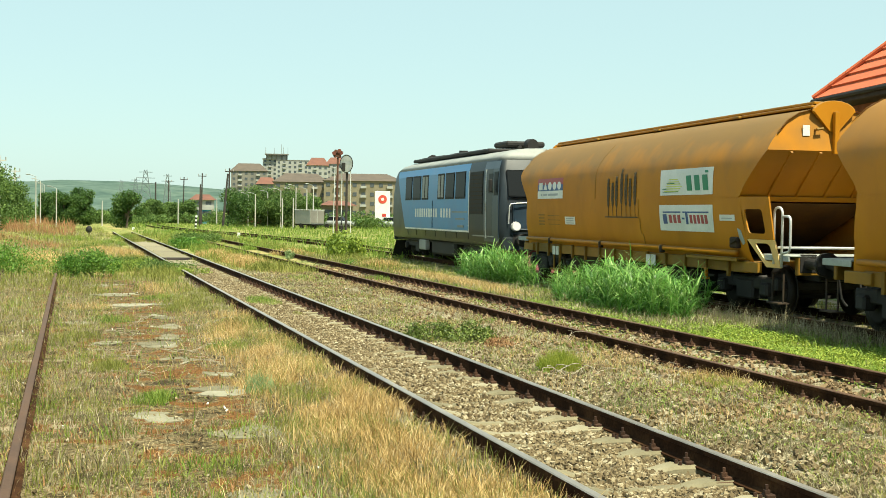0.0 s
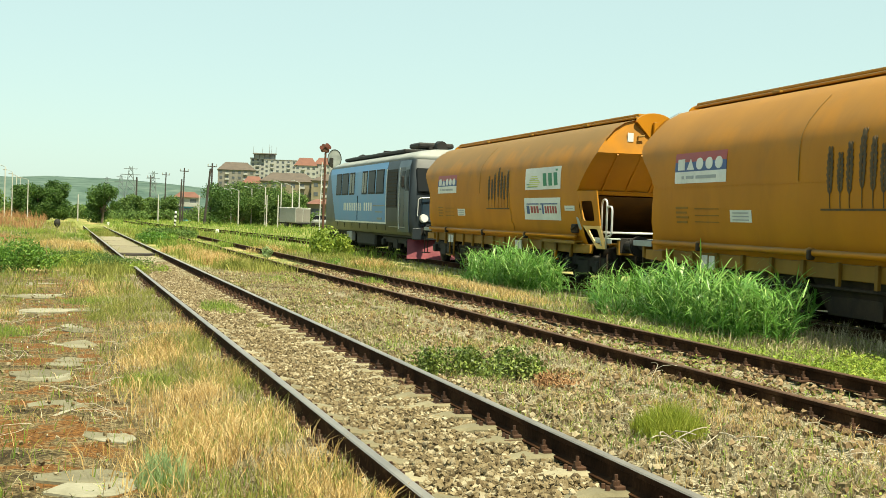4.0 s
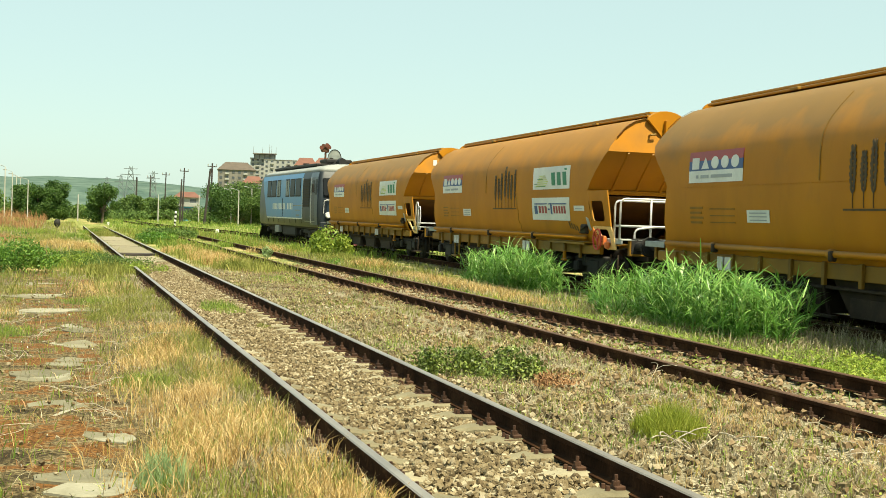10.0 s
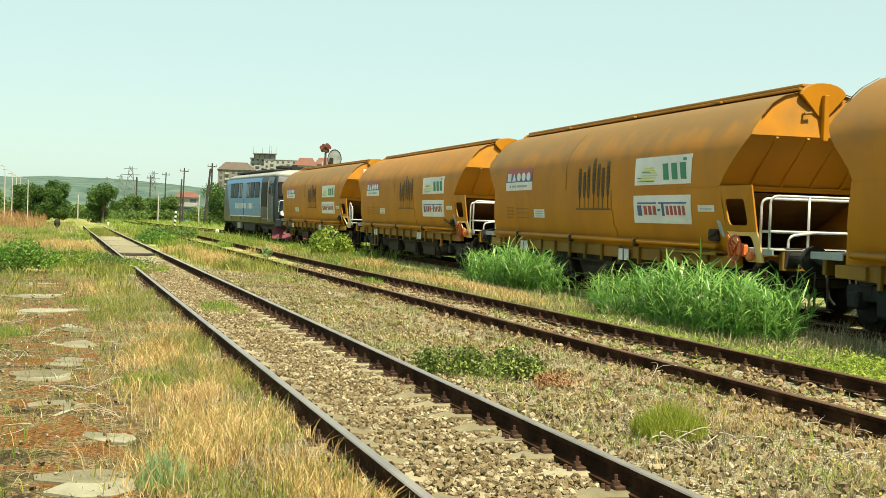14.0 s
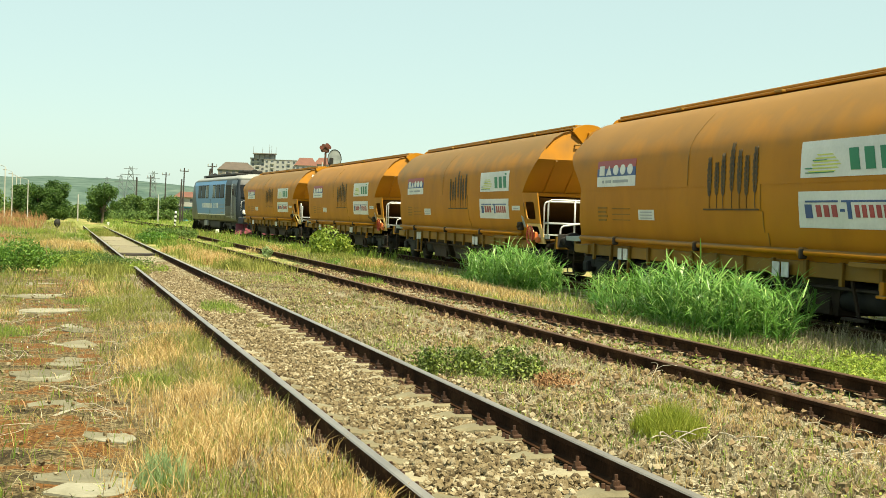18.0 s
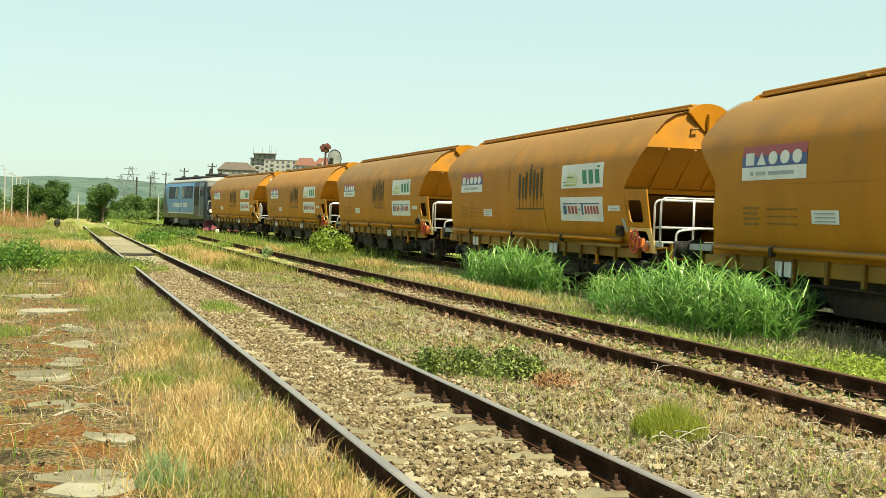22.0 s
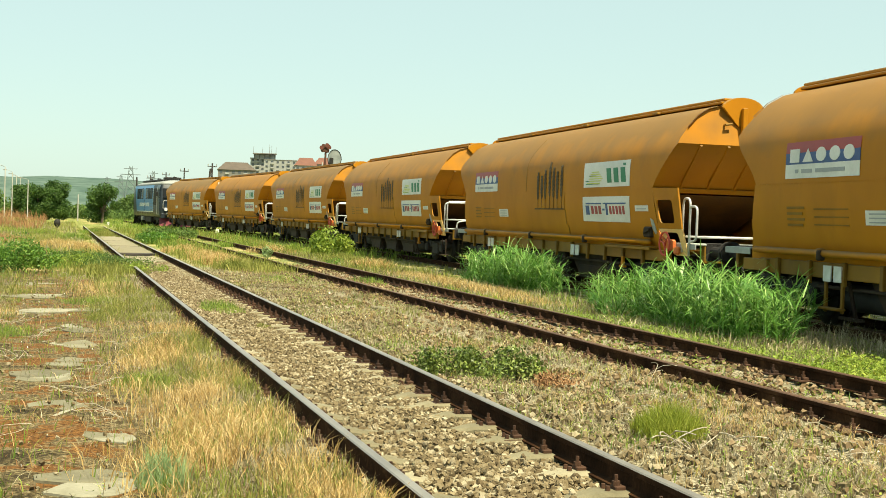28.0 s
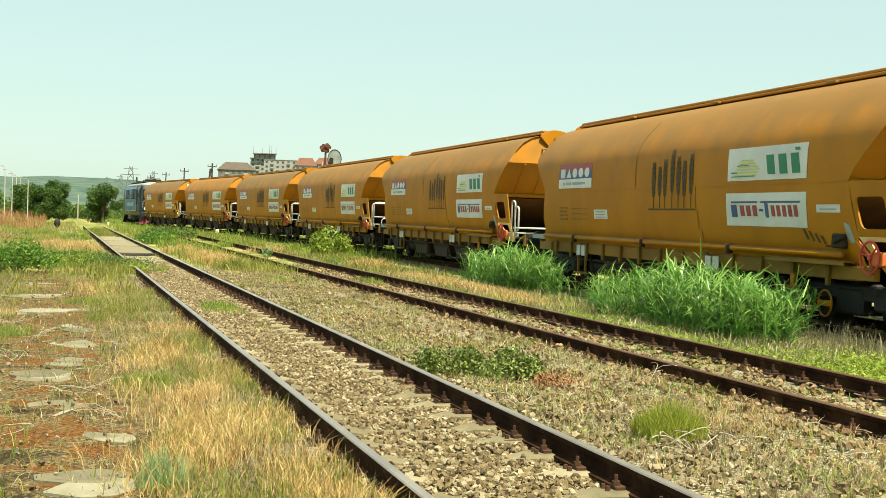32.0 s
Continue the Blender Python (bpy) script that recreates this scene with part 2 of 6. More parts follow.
M["glass"] = glass("dark_glass", (0.012, 0.014, 0.016))
M["creeper"] = mat("dark_creeping_leaves", [(0.030, 0.058, 0.010), (0.095, 0.140, 0.020), (0.19, 0.235, 0.045)], 0.5, 0, 0.6, 5, 0, "island")
M["lime"] = mat("yellow_green_grass", [(0.13, 0.17, 0.015), (0.24, 0.29, 0.03), (0.36, 0.38, 0.06)], 0.6, 0, 0.6, 5, 0, "island")
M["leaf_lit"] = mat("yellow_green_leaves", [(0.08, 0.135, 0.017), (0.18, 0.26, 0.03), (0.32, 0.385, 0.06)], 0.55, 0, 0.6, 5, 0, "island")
M["lens"] = glass("lamp_lens", (0.7, 0.72, 0.7))



def leafy(m, share=0.3):
    """Thin leaves let a part of the light through."""
    n, l = m.node_tree.nodes, m.node_tree.links
    b, out = n["Principled BSDF"], n["Material Output"]
    t, mx = n.new("ShaderNodeBsdfTranslucent"), n.new("ShaderNodeMixShader")
    l.new(b.inputs["Base Color"].links[0].from_socket, t.inputs[0])
    mx.inputs[0].default_value = share
    l.new(b.outputs[0], mx.inputs[1])
    l.new(t.outputs[0], mx.inputs[2])
    l.new(mx.outputs[0], out.inputs[0])


for _k in ("green", "reed", "olive", "leaf", "leaf_dark", "leaf_far", "leaf_lit", "lime", "straw", "blueweed"):
    leafy(M[_k])

# ================= helpers =================
def part(name, bm, material, parent=None, label="", smooth=False):
    me = bpy.data.meshes.new(name)
    bm.to_mesh(me)
    bm.free()
    return dress(name, me, material, parent, label, smooth)


def dress(name, me, material, parent=None, label="", smooth=False):
    if isinstance(material, str):
        material = M[material]
    if not me.materials:
        me.materials.append(material)
    if smooth:
        me.polygons.foreach_set("use_smooth", [True] * len(me.polygons))
    ob = new(name, me)
    if parent is not None:
        ob.parent = parent
    if label:
        tagged(ob, label)
    return ob


def box(cx, cy, cz, sx, sy, sz, bevel=0.0, bm=None, rot=None):
    """A box by its centre and sizes, added to bm."""
    own = bmesh.new()
    bmesh.ops.create_cube(own, size=1.0)
    bmesh.ops.scale(own, vec=(sx, sy, sz), verts=own.verts)
    if bevel:
        bmesh.ops.bevel(own, geom=list(own.edges), offset=bevel, segments=1, affect="EDGES", profile=0.7)
    if rot is not None:
        bmesh.ops.transform(own, matrix=rot.to_4x4(), verts=own.verts)
    bmesh.ops.translate(own, vec=(cx, cy, cz), verts=own.verts)
    if bm is None:
        return own
    join(bm, own)
    return bm


def join(bm, own):
    idx = {v: bm.verts.new(v.co) for v in own.verts}
    for f in own.faces:
        try:
            bm.faces.new([idx[v] for v in f.verts])
        except ValueError:
            pass
    own.free()


def rod(a, b, r0, r1=None, seg=8, bm=None):
    """A round bar from a to b."""
    a, b = Vector(a), Vector(b)
    r1 = r0 if r1 is None else r1
    own = bmesh.new()
    bmesh.ops.create_cone(own, cap_ends=True, segments=seg, radius1=r0, radius2=r1, depth=(b - a).length)
    q = (b - a).to_track_quat("Z", "Y").to_matrix().to_4x4()
    bmesh.ops.transform(own, matrix=Matrix.Translation((a + b) / 2) @ q, verts=own.verts)
    if bm is None:
        return own
    join(bm, own)
    return bm


def tube(points, r, seg=8):
    """One bent tube through the points."""
    pts = [Vector(p) for p in points]
    bm = bmesh.new()
    rings = []
    for i, p in enumerate(pts):
        d = (pts[min(i + 1, len(pts) - 1)] - pts[max(i - 1, 0)]).normalized()
        u = d.cross(Vector((0.31, 0.2, 0.93))).normalized()
        w = d.cross(u)
        rings.append([bm.verts.new(p + (u * math.cos(a) + w * math.sin(a)) * r) for a in (2 * math.pi * k / seg for k in range(seg))])
    for a, b in zip(rings, rings[1:]):
        for k in range(seg):
            bm.faces.new((a[k], a[(k + 1) % seg], b[(k + 1) % seg], b[k]))
    bm.faces.new(rings[0][::-1])
    bm.faces.new(rings[-1])
    return bm


def rounded(points, r, n=4):
    """The corners of a run of points, rounded."""
    pts = [Vector(p) for p in points]
    out = [pts[0]]
    for a, b, c in zip(pts, pts[1:], pts[2:]):
        p, q = b + (a - b).normalized() * r, b + (c - b).normalized() * r
        for k in range(n + 1):
            t = k / n
            out.append(p * (1 - t) ** 2 + b * 2 * t * (1 - t) + q * t * t)
    out.append(pts[-1])
    return out


def loft(sections, caps=True):
    """A skin over closed sections with equal numbers of points."""
    bm = bmesh.new()
    rings = [[bm.verts.new(p) for p in s] for s in sections]
    n = len(rings[0])
    for a, b in zip(rings, rings[1:]):
        for k in range(n):
            bm.faces.new((a[k], a[(k + 1) % n], b[(k + 1) % n], b[k]))
    if caps:
        bm.faces.new(rings[0][::-1])
        bm.faces.new(rings[-1])
    bmesh.ops.recalc_face_normals(bm, faces=bm.faces)
    return bm


def empty(name, m, label="", category="", group="", kind=""):
    e = new(name)
    e.empty_display_size = 0.2
    e.matrix_basis = m
    return tagged(e, label, category, group, kind)


def raw(name, verts, faces, material, label="", kind="stuff", parent=None):
    me = bpy.data.meshes.new(name)
    me.from_pydata(verts, [], faces)
    me.update()
    ob = dress(name, me, material, parent)
    return tagged(ob, label, "", "", kind)


# ================= the curve of the train's track =================
def heading(s):
    bends = ((-14.297, 0.003278), (16.225, -0.001858), (46.688, 0.001082), (100.0, -0.006))
    return -0.148567 + sum(k * max(0.0, s - a) for a, k in bends)


def _curve():
    pts = {0: (10.2858, 7.1748)}
    for i in range(0, 800):
        x, y = pts[i]
        h = heading(i * 0.25 + 0.125)
        pts[i + 1] = (x - math.sin(h) * 0.25, y + math.cos(h) * 0.25)
    for i in range(0, -560, -1):
        x, y = pts[i]
        h = heading(i * 0.25 - 0.125)
        pts[i - 1] = (x + math.sin(h) * 0.25, y - math.cos(h) * 0.25)
    return pts


CURVE = _curve()
SIDE = 1.47


def on_curve(s, off=0.0):
    """The place s metres along the track's middle line, off metres to its right."""
    i = math.floor(s / 0.25)
    f = s / 0.25 - i
    a, b = CURVE[i], CURVE[i + 1]
    h = heading(s)
    return Vector((a[0] + (b[0] - a[0]) * f + math.cos(h) * (SIDE + off), a[1] + (b[1] - a[1]) * f + math.sin(h) * (SIDE + off), 0.0))


RAIL = 0.17
T1, T2 = 1.951, 6.453

# ================= ground =================
def ground_mat():
    m = bpy.data.materials.new("yard_ground")
    m.use_nodes = True
    n, l = m.node_tree.nodes, m.node_tree.links
    p = n["Principled BSDF"]
    p.inputs["Roughness"].default_value = 0.95
    p.inputs["Specular IOR Level"].default_value = 0.15
    tc, sx = n.new("ShaderNodeTexCoord"), n.new("ShaderNodeSeparateXYZ")
    l.new(tc.outputs["Object"], sx.inputs[0])

    def noise_tex(scale, detail=5, rough=0.6):
        t = n.new("ShaderNodeTexNoise")
        t.inputs["Scale"].default_value, t.inputs["Detail"].default_value, t.inputs["Roughness"].default_value = scale, detail, rough
        l.new(tc.outputs["Object"], t.inputs["Vector"])
        return t.outputs[0]

    def span(src, a, b, lo=0.0, hi=1.0):
        r = n.new("ShaderNodeMapRange")
        l.new(src, r.inputs[0])
        for i, v in enumerate((a, b, lo, hi)):
            r.inputs[i + 1].default_value = v
        return r.outputs[0]

    def math_(op, a, b):
        k = n.new("ShaderNodeMath")
        k.operation = op
        for i, v in enumerate((a, b)):
            if isinstance(v, float):
                k.inputs[i].default_value = v
            else:
                l.new(v, k.inputs[i])
        return k.outputs[0]

    def ramp(src, stops):
        r = n.new("ShaderNodeValToRGB")
        e = r.color_ramp.elements
        while len(e) < len(stops):
            e.new(0.5)
        for i, (q, c) in enumerate(stops):
            e[i].position, e[i].color = q, (*c, 1)
        l.new(src, r.inputs[0])
        return r.outputs[0]

    def mix(f, a, b):
        k = n.new("ShaderNodeMixRGB")
        l.new(f, k.inputs[0])
        l.new(a, k.inputs[1])
        l.new(b, k.inputs[2])
        return k.outputs[0]

    big, mid, fine = noise_tex(0.45), noise_tex(2.2, 6), noise_tex(30, 6)
    gravel = ramp(fine, [(0.36, (0.022, 0.016, 0.008)), (0.48, (0.158, 0.135, 0.085)), (0.62, (0.40, 0.355, 0.25))])
    dirt = ramp(math_("ADD", math_("MULTIPLY", fine, 0.5), math_("MULTIPLY", mid, 0.5)), [(0.40, (0.035, 0.025, 0.011)), (0.47, (0.158, 0.13, 0.076)), (0.55, (0.345, 0.30, 0.205))])
    soil = ramp(math_("ADD", math_("MULTIPLY", fine, 0.5), math_("MULTIPLY", mid, 0.5)), [(0.41, (0.025, 0.018, 0.008)), (0.49, (0.105, 0.078, 0.036)), (0.57, (0.26, 0.215, 0.125))])
    moss = ramp(fine, [(0.35, (0.045, 0.020, 0.006)), (0.65, (0.20, 0.092, 0.026))])
    turf = ramp(math_("ADD", math_("MULTIPLY", fine, 0.4), math_("MULTIPLY", mid, 0.6)), [(0.38, (0.03, 0.055, 0.01)), (0.48, (0.12, 0.16, 0.03)), (0.58, (0.27, 0.27, 0.08))])
    straw = ramp(fine, [(0.35, (0.26, 0.19, 0.08)), (0.65, (0.50, 0.39, 0.19))])
    xw = math_("ADD", sx.outputs[0], span(mid, 0.3, 0.7, -0.35, 0.35))
    path = math_("MULTIPLY", span(xw, -0.75, -0.35), span(xw, 0.85, 0.45))
    yard = mix(span(math_("ADD", mid, math_("MULTIPLY", path, 0.06)), 0.55, 0.61), soil, moss)
    near = mix(span(xw, 1.35, 1.75), yard, gravel)
    near = mix(span(math_("MULTIPLY", span(xw, 3.5, 4.2), span(big, 0.42, 0.60)), 0.0, 1.0, 0.0, 0.7), near, dirt)
    near = mix(span(xw, 8.25, 8.8), near, mix(span(mid, 0.45, 0.57), turf, dirt))
    far = mix(span(big, 0.50, 0.62), turf, straw)
    yw = math_("ADD", sx.outputs[1], span(big, 0.3, 0.7, -12.0, 12.0))
    side = mix(span(yw, 30.0, 46.0), near, far)
    keep = math_("MULTIPLY", span(sx.outputs[0], 1.6, 1.9), span(sx.outputs[0], 4.2, 3.6))
    col = mix(math_("MULTIPLY", keep, span(sx.outputs[1], 95.0, 70.0)), side, near)
    l.new(col, p.inputs["Base Color"])
    bp = n.new("ShaderNodeBump")
    bp.inputs["Strength"].default_value, bp.inputs["Distance"].default_value = 0.7, 0.03
    l.new(fine, bp.inputs["Height"])
    l.new(bp.outputs[0], p.inputs["Normal"])
    return m


M["ground"] = ground_mat()


def height(x, y):
    """The ground's height: nearly level in the yard, a little uneven between the tracks."""
    z = -0.035 + 0.035 * noise.noise((x * 0.7, y * 0.7, 0.0)) + 0.02 * noise.noise((x * 2.3, y * 2.3, 3.0))
    if y < 34 and T1 - 0.75 < x < T1 - 0.08 or y < 34 and T2 - 0.75 < x < T2 - 0.08 or y < 34 and T2 + 1.58 < x < T2 + 2.2:
        z += 0.05
    if x < -2 and y > 25:
        z += 0.5 * min(1, (y - 25) / 60) * min(1, (-2 - x) / 6)
    return z


def ground():
    xs = np.unique(np.concatenate([np.linspace(-1800, -60, 18), np.linspace(-60, -6, 28), np.arange(-6, 16, 0.2), np.linspace(16, 70, 28), np.linspace(70, 1800, 18)]))
    ys = np.unique(np.concatenate([np.linspace(-300, -12, 12), np.arange(-12, 50, 0.5), np.linspace(50, 200, 60), np.linspace(200, 2600, 30)]))
    verts = [(x, y, height(x, y)) for y in ys for x in xs]
    nx = len(xs)
    faces = [(j * nx + i, j * nx + i + 1, (j + 1) * nx + i + 1, (j + 1) * nx + i) for j in range(len(ys) - 1) for i in range(nx - 1)]
    g = raw("ground", verts, faces, "ground", "weedy dry yard ground of dirt, gravel and grass", "structure")
    g.data.polygons.foreach_set("use_smooth", [True] * len(g.data.polygons))


ground()

# ================= tracks =================
PROFILE = [(-0.075, 0.0), (0.075, 0.0), (0.075, 0.012), (0.012, 0.030), (0.010, 0.105), (0.036, 0.118), (0.036, 0.150), (0.028, 0.158), (-0.028, 0.158), (-0.036, 0.150), (-0.036, 0.118), (-0.010, 0.105), (-0.012, 0.030), (-0.075, 0.012)]


def rail(name, line, parent, top, label):
    """A flat-bottomed rail along a line of places; its running surface has a material of its own."""
    bm = bmesh.new()
    rings = []
    for i, p in enumerate(line):
        d = (line[min(i + 1, len(line) - 1)] - line[max(i - 1, 0)]).normalized()
        r = Vector((d.y, -d.x, 0))
        rings.append([bm.verts.new(p + r * a + Vector((0, 0, 0.012 + z))) for a, z in PROFILE])
    n = len(PROFILE)
    for a, b in zip(rings, rings[1:]):
        for k in range(n):
            f = bm.faces.new((a[k], b[k], b[(k + 1) % n], a[(k + 1) % n]))
            f.material_index = 1 if k in (7, 8, 6) else 0
    bm.faces.new(rings[0])
    bm.faces.new(rings[-1][::-1])
    me = bpy.data.meshes.new(name)
    bm.to_mesh(me)
    bm.free()
    me.materials.append(M["rail_side"])
    me.materials.append(M[top])
    return dress(name, me, "rail_side", parent, label)


def sleeper_mesh():
    """A concrete sleeper, dished in the middle; its ends lie under the ballast."""
    sec = []
    for x, top, w in ((-0.88, -0.03, 0.12), (-0.86, 0.012, 0.13), (-0.5, 0.012, 0.13), (-0.3, -0.022, 0.10), (0.3, -0.022, 0.10), (0.5, 0.012, 0.13), (0.86, 0.012, 0.13), (0.88, -0.03, 0.12)):
        sec.append([(x, -w, -0.2), (x, w, -0.2), (x, w - 0.02, top - 0.02), (x, w - 0.05, top), (x, -w + 0.05, top), (x, -w + 0.02, top - 0.02)])
    bm = loft(sec)
    me = bpy.data.meshes.new("sleeper")
    bm.to_mesh(me)
    bm.free()
    me.materials.append(M["sleeper"])
    return me


def fastening_mesh():
    """A ribbed plate with a clamp, its bolt and nut, on one side of a rail."""
    bm = box(0, 0, 0.012, 0.17, 0.15, 0.018, 0.004)
    box(-0.035, 0, 0.035, 0.07, 0.09, 0.03, 0.006, bm)
    rod((-0.02, 0, 0.03), (-0.02, 0, 0.115), 0.012, None, 6, bm)
    rod((-0.02, 0, 0.048), (-0.02, 0, 0.078), 0.026, None, 6, bm)
    rod((0.05, 0.035, 0.015), (0.05, 0.035, 0.055), 0.018, 0.014, 6, bm)
    rod((0.05, -0.035, 0.015), (0.05, -0.035, 0.055), 0.018, 0.014, 6, bm)
    me = bpy.data.meshes.new("fastening")
    bm.to_mesh(me)
    bm.free()
    me.materials.append(M["rust"])
    return me


SLEEPER, FASTENING = sleeper_mesh(), fastening_mesh()


def straight_track(name, x, y0, y1, top, label, step, first, last, drop):
    t = empty(name, pose(x + 0.7535, 0, 0), label, "track", "", "structure")
    for side in (-0.7535, 0.7535):
        rail("rail", [Vector((side, y, 0.0)) for y in (y0, y1)], t, top, "rusty steel rail with a worn head")
    y, k = first, 0
    while y < last:
        ob = dress("sleeper", SLEEPER, "sleeper", t)
        ob.matrix_basis = pose(random.uniform(-0.02, 0.02), y + random.uniform(-0.015, 0.015), drop - 0.002 * min(12.0, max(0.0, y - 8.0)), 0, 0, random.uniform(-0.6, 0.6))
        if y < 30:
            for side in (-0.7535, 0.7535):
                for s in (-1, 1):
                    f = dress("fastening", FASTENING, "rust", t)
                    f.matrix_basis = pose(side + s * 0.13, y, 0.006, 0, 0, 0 if s > 0 else 180)
        y += step
    return t


track_1 = straight_track("track_1", T1, -14, 100, "rail_top", "straight railway track on stone ballast with concrete sleepers", 0.6, -0.8, 50, 0.019)
track_2 = straight_track("track_2", T2, -14, 75, "rail_rust_top", "rusty siding track with half buried sleepers", 0.6, 2.2, 50, -0.035)


def curved_track():
    t = empty("track_3", pose(0, 0, 0), "curved track under the goods train, overgrown", "track", "", "structure")
    for side in (-0.7535, 0.7535):
        rail("rail", [on_curve(s, side) for s in np.arange(-40, 190, 3.0)], t, "rail_rust_top", "rusty steel rail")
    for s in np.arange(-6, 50, 0.62):
        p = on_curve(s)
        ob = dress("sleeper", SLEEPER, "sleeper", t)
        ob.matrix_basis = Matrix.Translation((p.x, p.y, -0.004)) @ Matrix.Rotation(heading(s), 4, "Z")


curved_track()


def crossing():
    """The boarded strip between the rails further along the first track."""
    t = empty("crossing_panel", pose(T1 + 0.7535, 0, 0), "dusty concrete crossing panels between the rails", "track panel", "", "structure")
    for i, y in enumerate((49.5, 57.5, 65.5)):
        part("panel", box(0, y, 0.015, 1.30, 7.4, 0.12, 0.015), "tar", t)
        # a dark strip stands in for each open gap between panels
        part("joint_timber", box(0, y - 4.0, 0.005, 1.34, 0.5, 0.13, 0.015), "pole_wood", t, "dark strip for the gap between panels")


crossing()


def stones(name, n, where, size, material, label):
    """Loose broken stone, joined into one mesh."""
    rng = np.random.RandomState(len(name) * 7 + n)
    base = np.array([(-1, -1, -1), (1, -1, -1), (1, 1, -1), (-1, 1, -1), (-0.8, -0.7, 0.9), (0.7, -0.8, 1), (0.8, 0.7, 0.8), (-0.7, 0.8, 1)], float)
    fc = [(0, 3, 2, 1), (4, 5, 6, 7), (0, 1, 5, 4), (1, 2, 6, 5), (2, 3, 7, 6), (3, 0, 4, 7)]
    at = np.array([where(rng) for _ in range(n)])
    z = np.array([height(x, y) for x, y in at])
    s = rng.uniform(*size, n)[:, None, None] * 0.5
    b = base[None] * (s * rng.uniform(0.75, 1.35, (n, 1, 3))) + rng.uniform(-0.35, 0.35, (n, 8, 3)) * s
    turn = rng.normal(0, 1, (n, 3, 3))
    r = np.linalg.qr(turn)[0]
    b = np.einsum("nij,nkj->nki", r, b)
    b[:, :, 0] += at[:, :1]
    b[:, :, 1] += at[:, 1:]
    b[:, :, 2] += (z + 0.02 + s[:, 0, 0] * rng.uniform(0.0, 0.8, n))[:, None]
    f = (np.array(fc)[None] + 8 * np.arange(n)[:, None, None]).reshape(-1, 4)
    return raw(name, b.reshape(-1, 3), f, material, label)


def nearer(rng, x0, x1, y0, y1, power=2.0):
    return rng.uniform(x0, x1), y0 + (y1 - y0) * rng.rand() ** power


stones("ballast", 42000, lambda r: nearer(r, T1 + 0.08, T1 + 1.43, -1.0, 40, 1.6), (0.012, 0.036), "stone", "grey and tan broken stone ballast")
stones("ballast_shoulder", 6500, lambda r: nearer(r, T1 + 1.62, T1 + 3.2, 0.0, 34, 1.6), (0.015, 0.045), "stone", "loose stones beside the track")
stones("siding_gravel", 6500, lambda r: nearer(r, T2 - 1.5, T2 + 1.45, 2.5, 40, 1.6), (0.018, 0.05), "stone_b", "brown stones in the siding")
stones("white_chips", 130, lambda r: nearer(r, -3.0, 6.0, 0.0, 32, 1.2), (0.010, 0.026), "white", "pale chips of stone and litter")
stones("yard_pebbles", 2600, lambda r: nearer(r, -3.0, T1 - 0.2, 0.0, 30, 1.8), (0.008, 0.028), "stone", "scattered pebbles on the yard")

# ================= the train =================
SEAM = 2.41
HALF = [(1.27, 1.16), (1.37, 1.38), (1.45, 1.72), (1.49, 2.08), (1.50, SEAM), (1.50, 2.58), (1.499, 2.76), (1.494, 2.92), (1.48, 3.05), (1.448, 3.18), (1.40, 3.28), (1.345, 3.38), (1.17, 3.60), (0.94, 3.84), (0.67, 4.00), (0.34, 4.09), (0.0, 4.11)]


def side_x(z):
    """The half width of the wagon's body at a height."""
    for (a, za), (b, zb) in zip(HALF, HALF[1:]):
        if za <= z <= zb:
            return a + (b - a) * (z - za) / (zb - za)
    return HALF[0][0]


def end_y(z):
    """How far the body reaches from the wagon's middle at a height."""
    if z <= SEAM:
        return 6.82 + 0.22 * min(1.0, (SEAM - z) / 0.81)
    if z <= 3.28:
        t = (z - SEAM) / 0.87
        return 6.82 + 0.90 * (0.55 * t + 0.45 * t * t * (3 - 2 * t))
    return 7.72 - 0.22 * (z - 3.28)


CACHE = {}


def shared(key, make):
    """A mesh that is built once and used by every wagon."""
    if key not in CACHE:
        bm = make()
        me = bpy.data.meshes.new(key)
        bm.to_mesh(me)
        bm.free()
        CACHE[key] = me
    return CACHE[key]


def pieces(name, key, makes, material, parent, label=""):
    """One part for each of several shapes."""
    for k, make in enumerate(makes):
        piece(name, "%s%d" % (key, k), make, material, parent, label if k == 0 else "")


def piece(name, key, make, material, parent, label="", smooth=False):
    return dress(name, shared(key, make), material, parent, label, smooth)


def on_side(points, off=0.008, thick=0.006):
    """A thin plate on the wagon's near side: corners as (y along, z up)."""
    bm = bmesh.new()
    a = [bm.verts.new((-side_x(z) - off, y, z)) for y, z in points]
    b = [bm.verts.new((-side_x(z) - off + thick, y, z)) for y, z in points]
    bm.faces.new(a)
    bm.faces.new(b[::-1])
    n = len(a)
    for k in range(n):
        bm.faces.new((a[k], b[k], b[(k + 1) % n], a[(k + 1) % n]))
    bmesh.ops.recalc_face_normals(bm, faces=bm.faces)
    return bm


def quad(y0, z0, y1, z1, off=0.012, lean=0.0):
    """A plate from u to u behind the sign line and from z to z, bent with the side; lean shears its top forward."""
    zs = [z0] + [z for _, z in HALF if z0 + 0.01 < z < z1 - 0.01] + [z1]
    shift = lambda z: lean * (z1 - z) / (z1 - z0)
    return many([on_side([(5.78 - y0 - shift(a), a), (5.78 - y1 - shift(a), a), (5.78 - y1 - shift(b), b), (5.78 - y0 - shift(b), b)], off) for a, b in zip(zs, zs[1:])])


def many(quads):
    bm = quads[0]
    for q in quads[1:]:
        join(bm, q)
    return bm


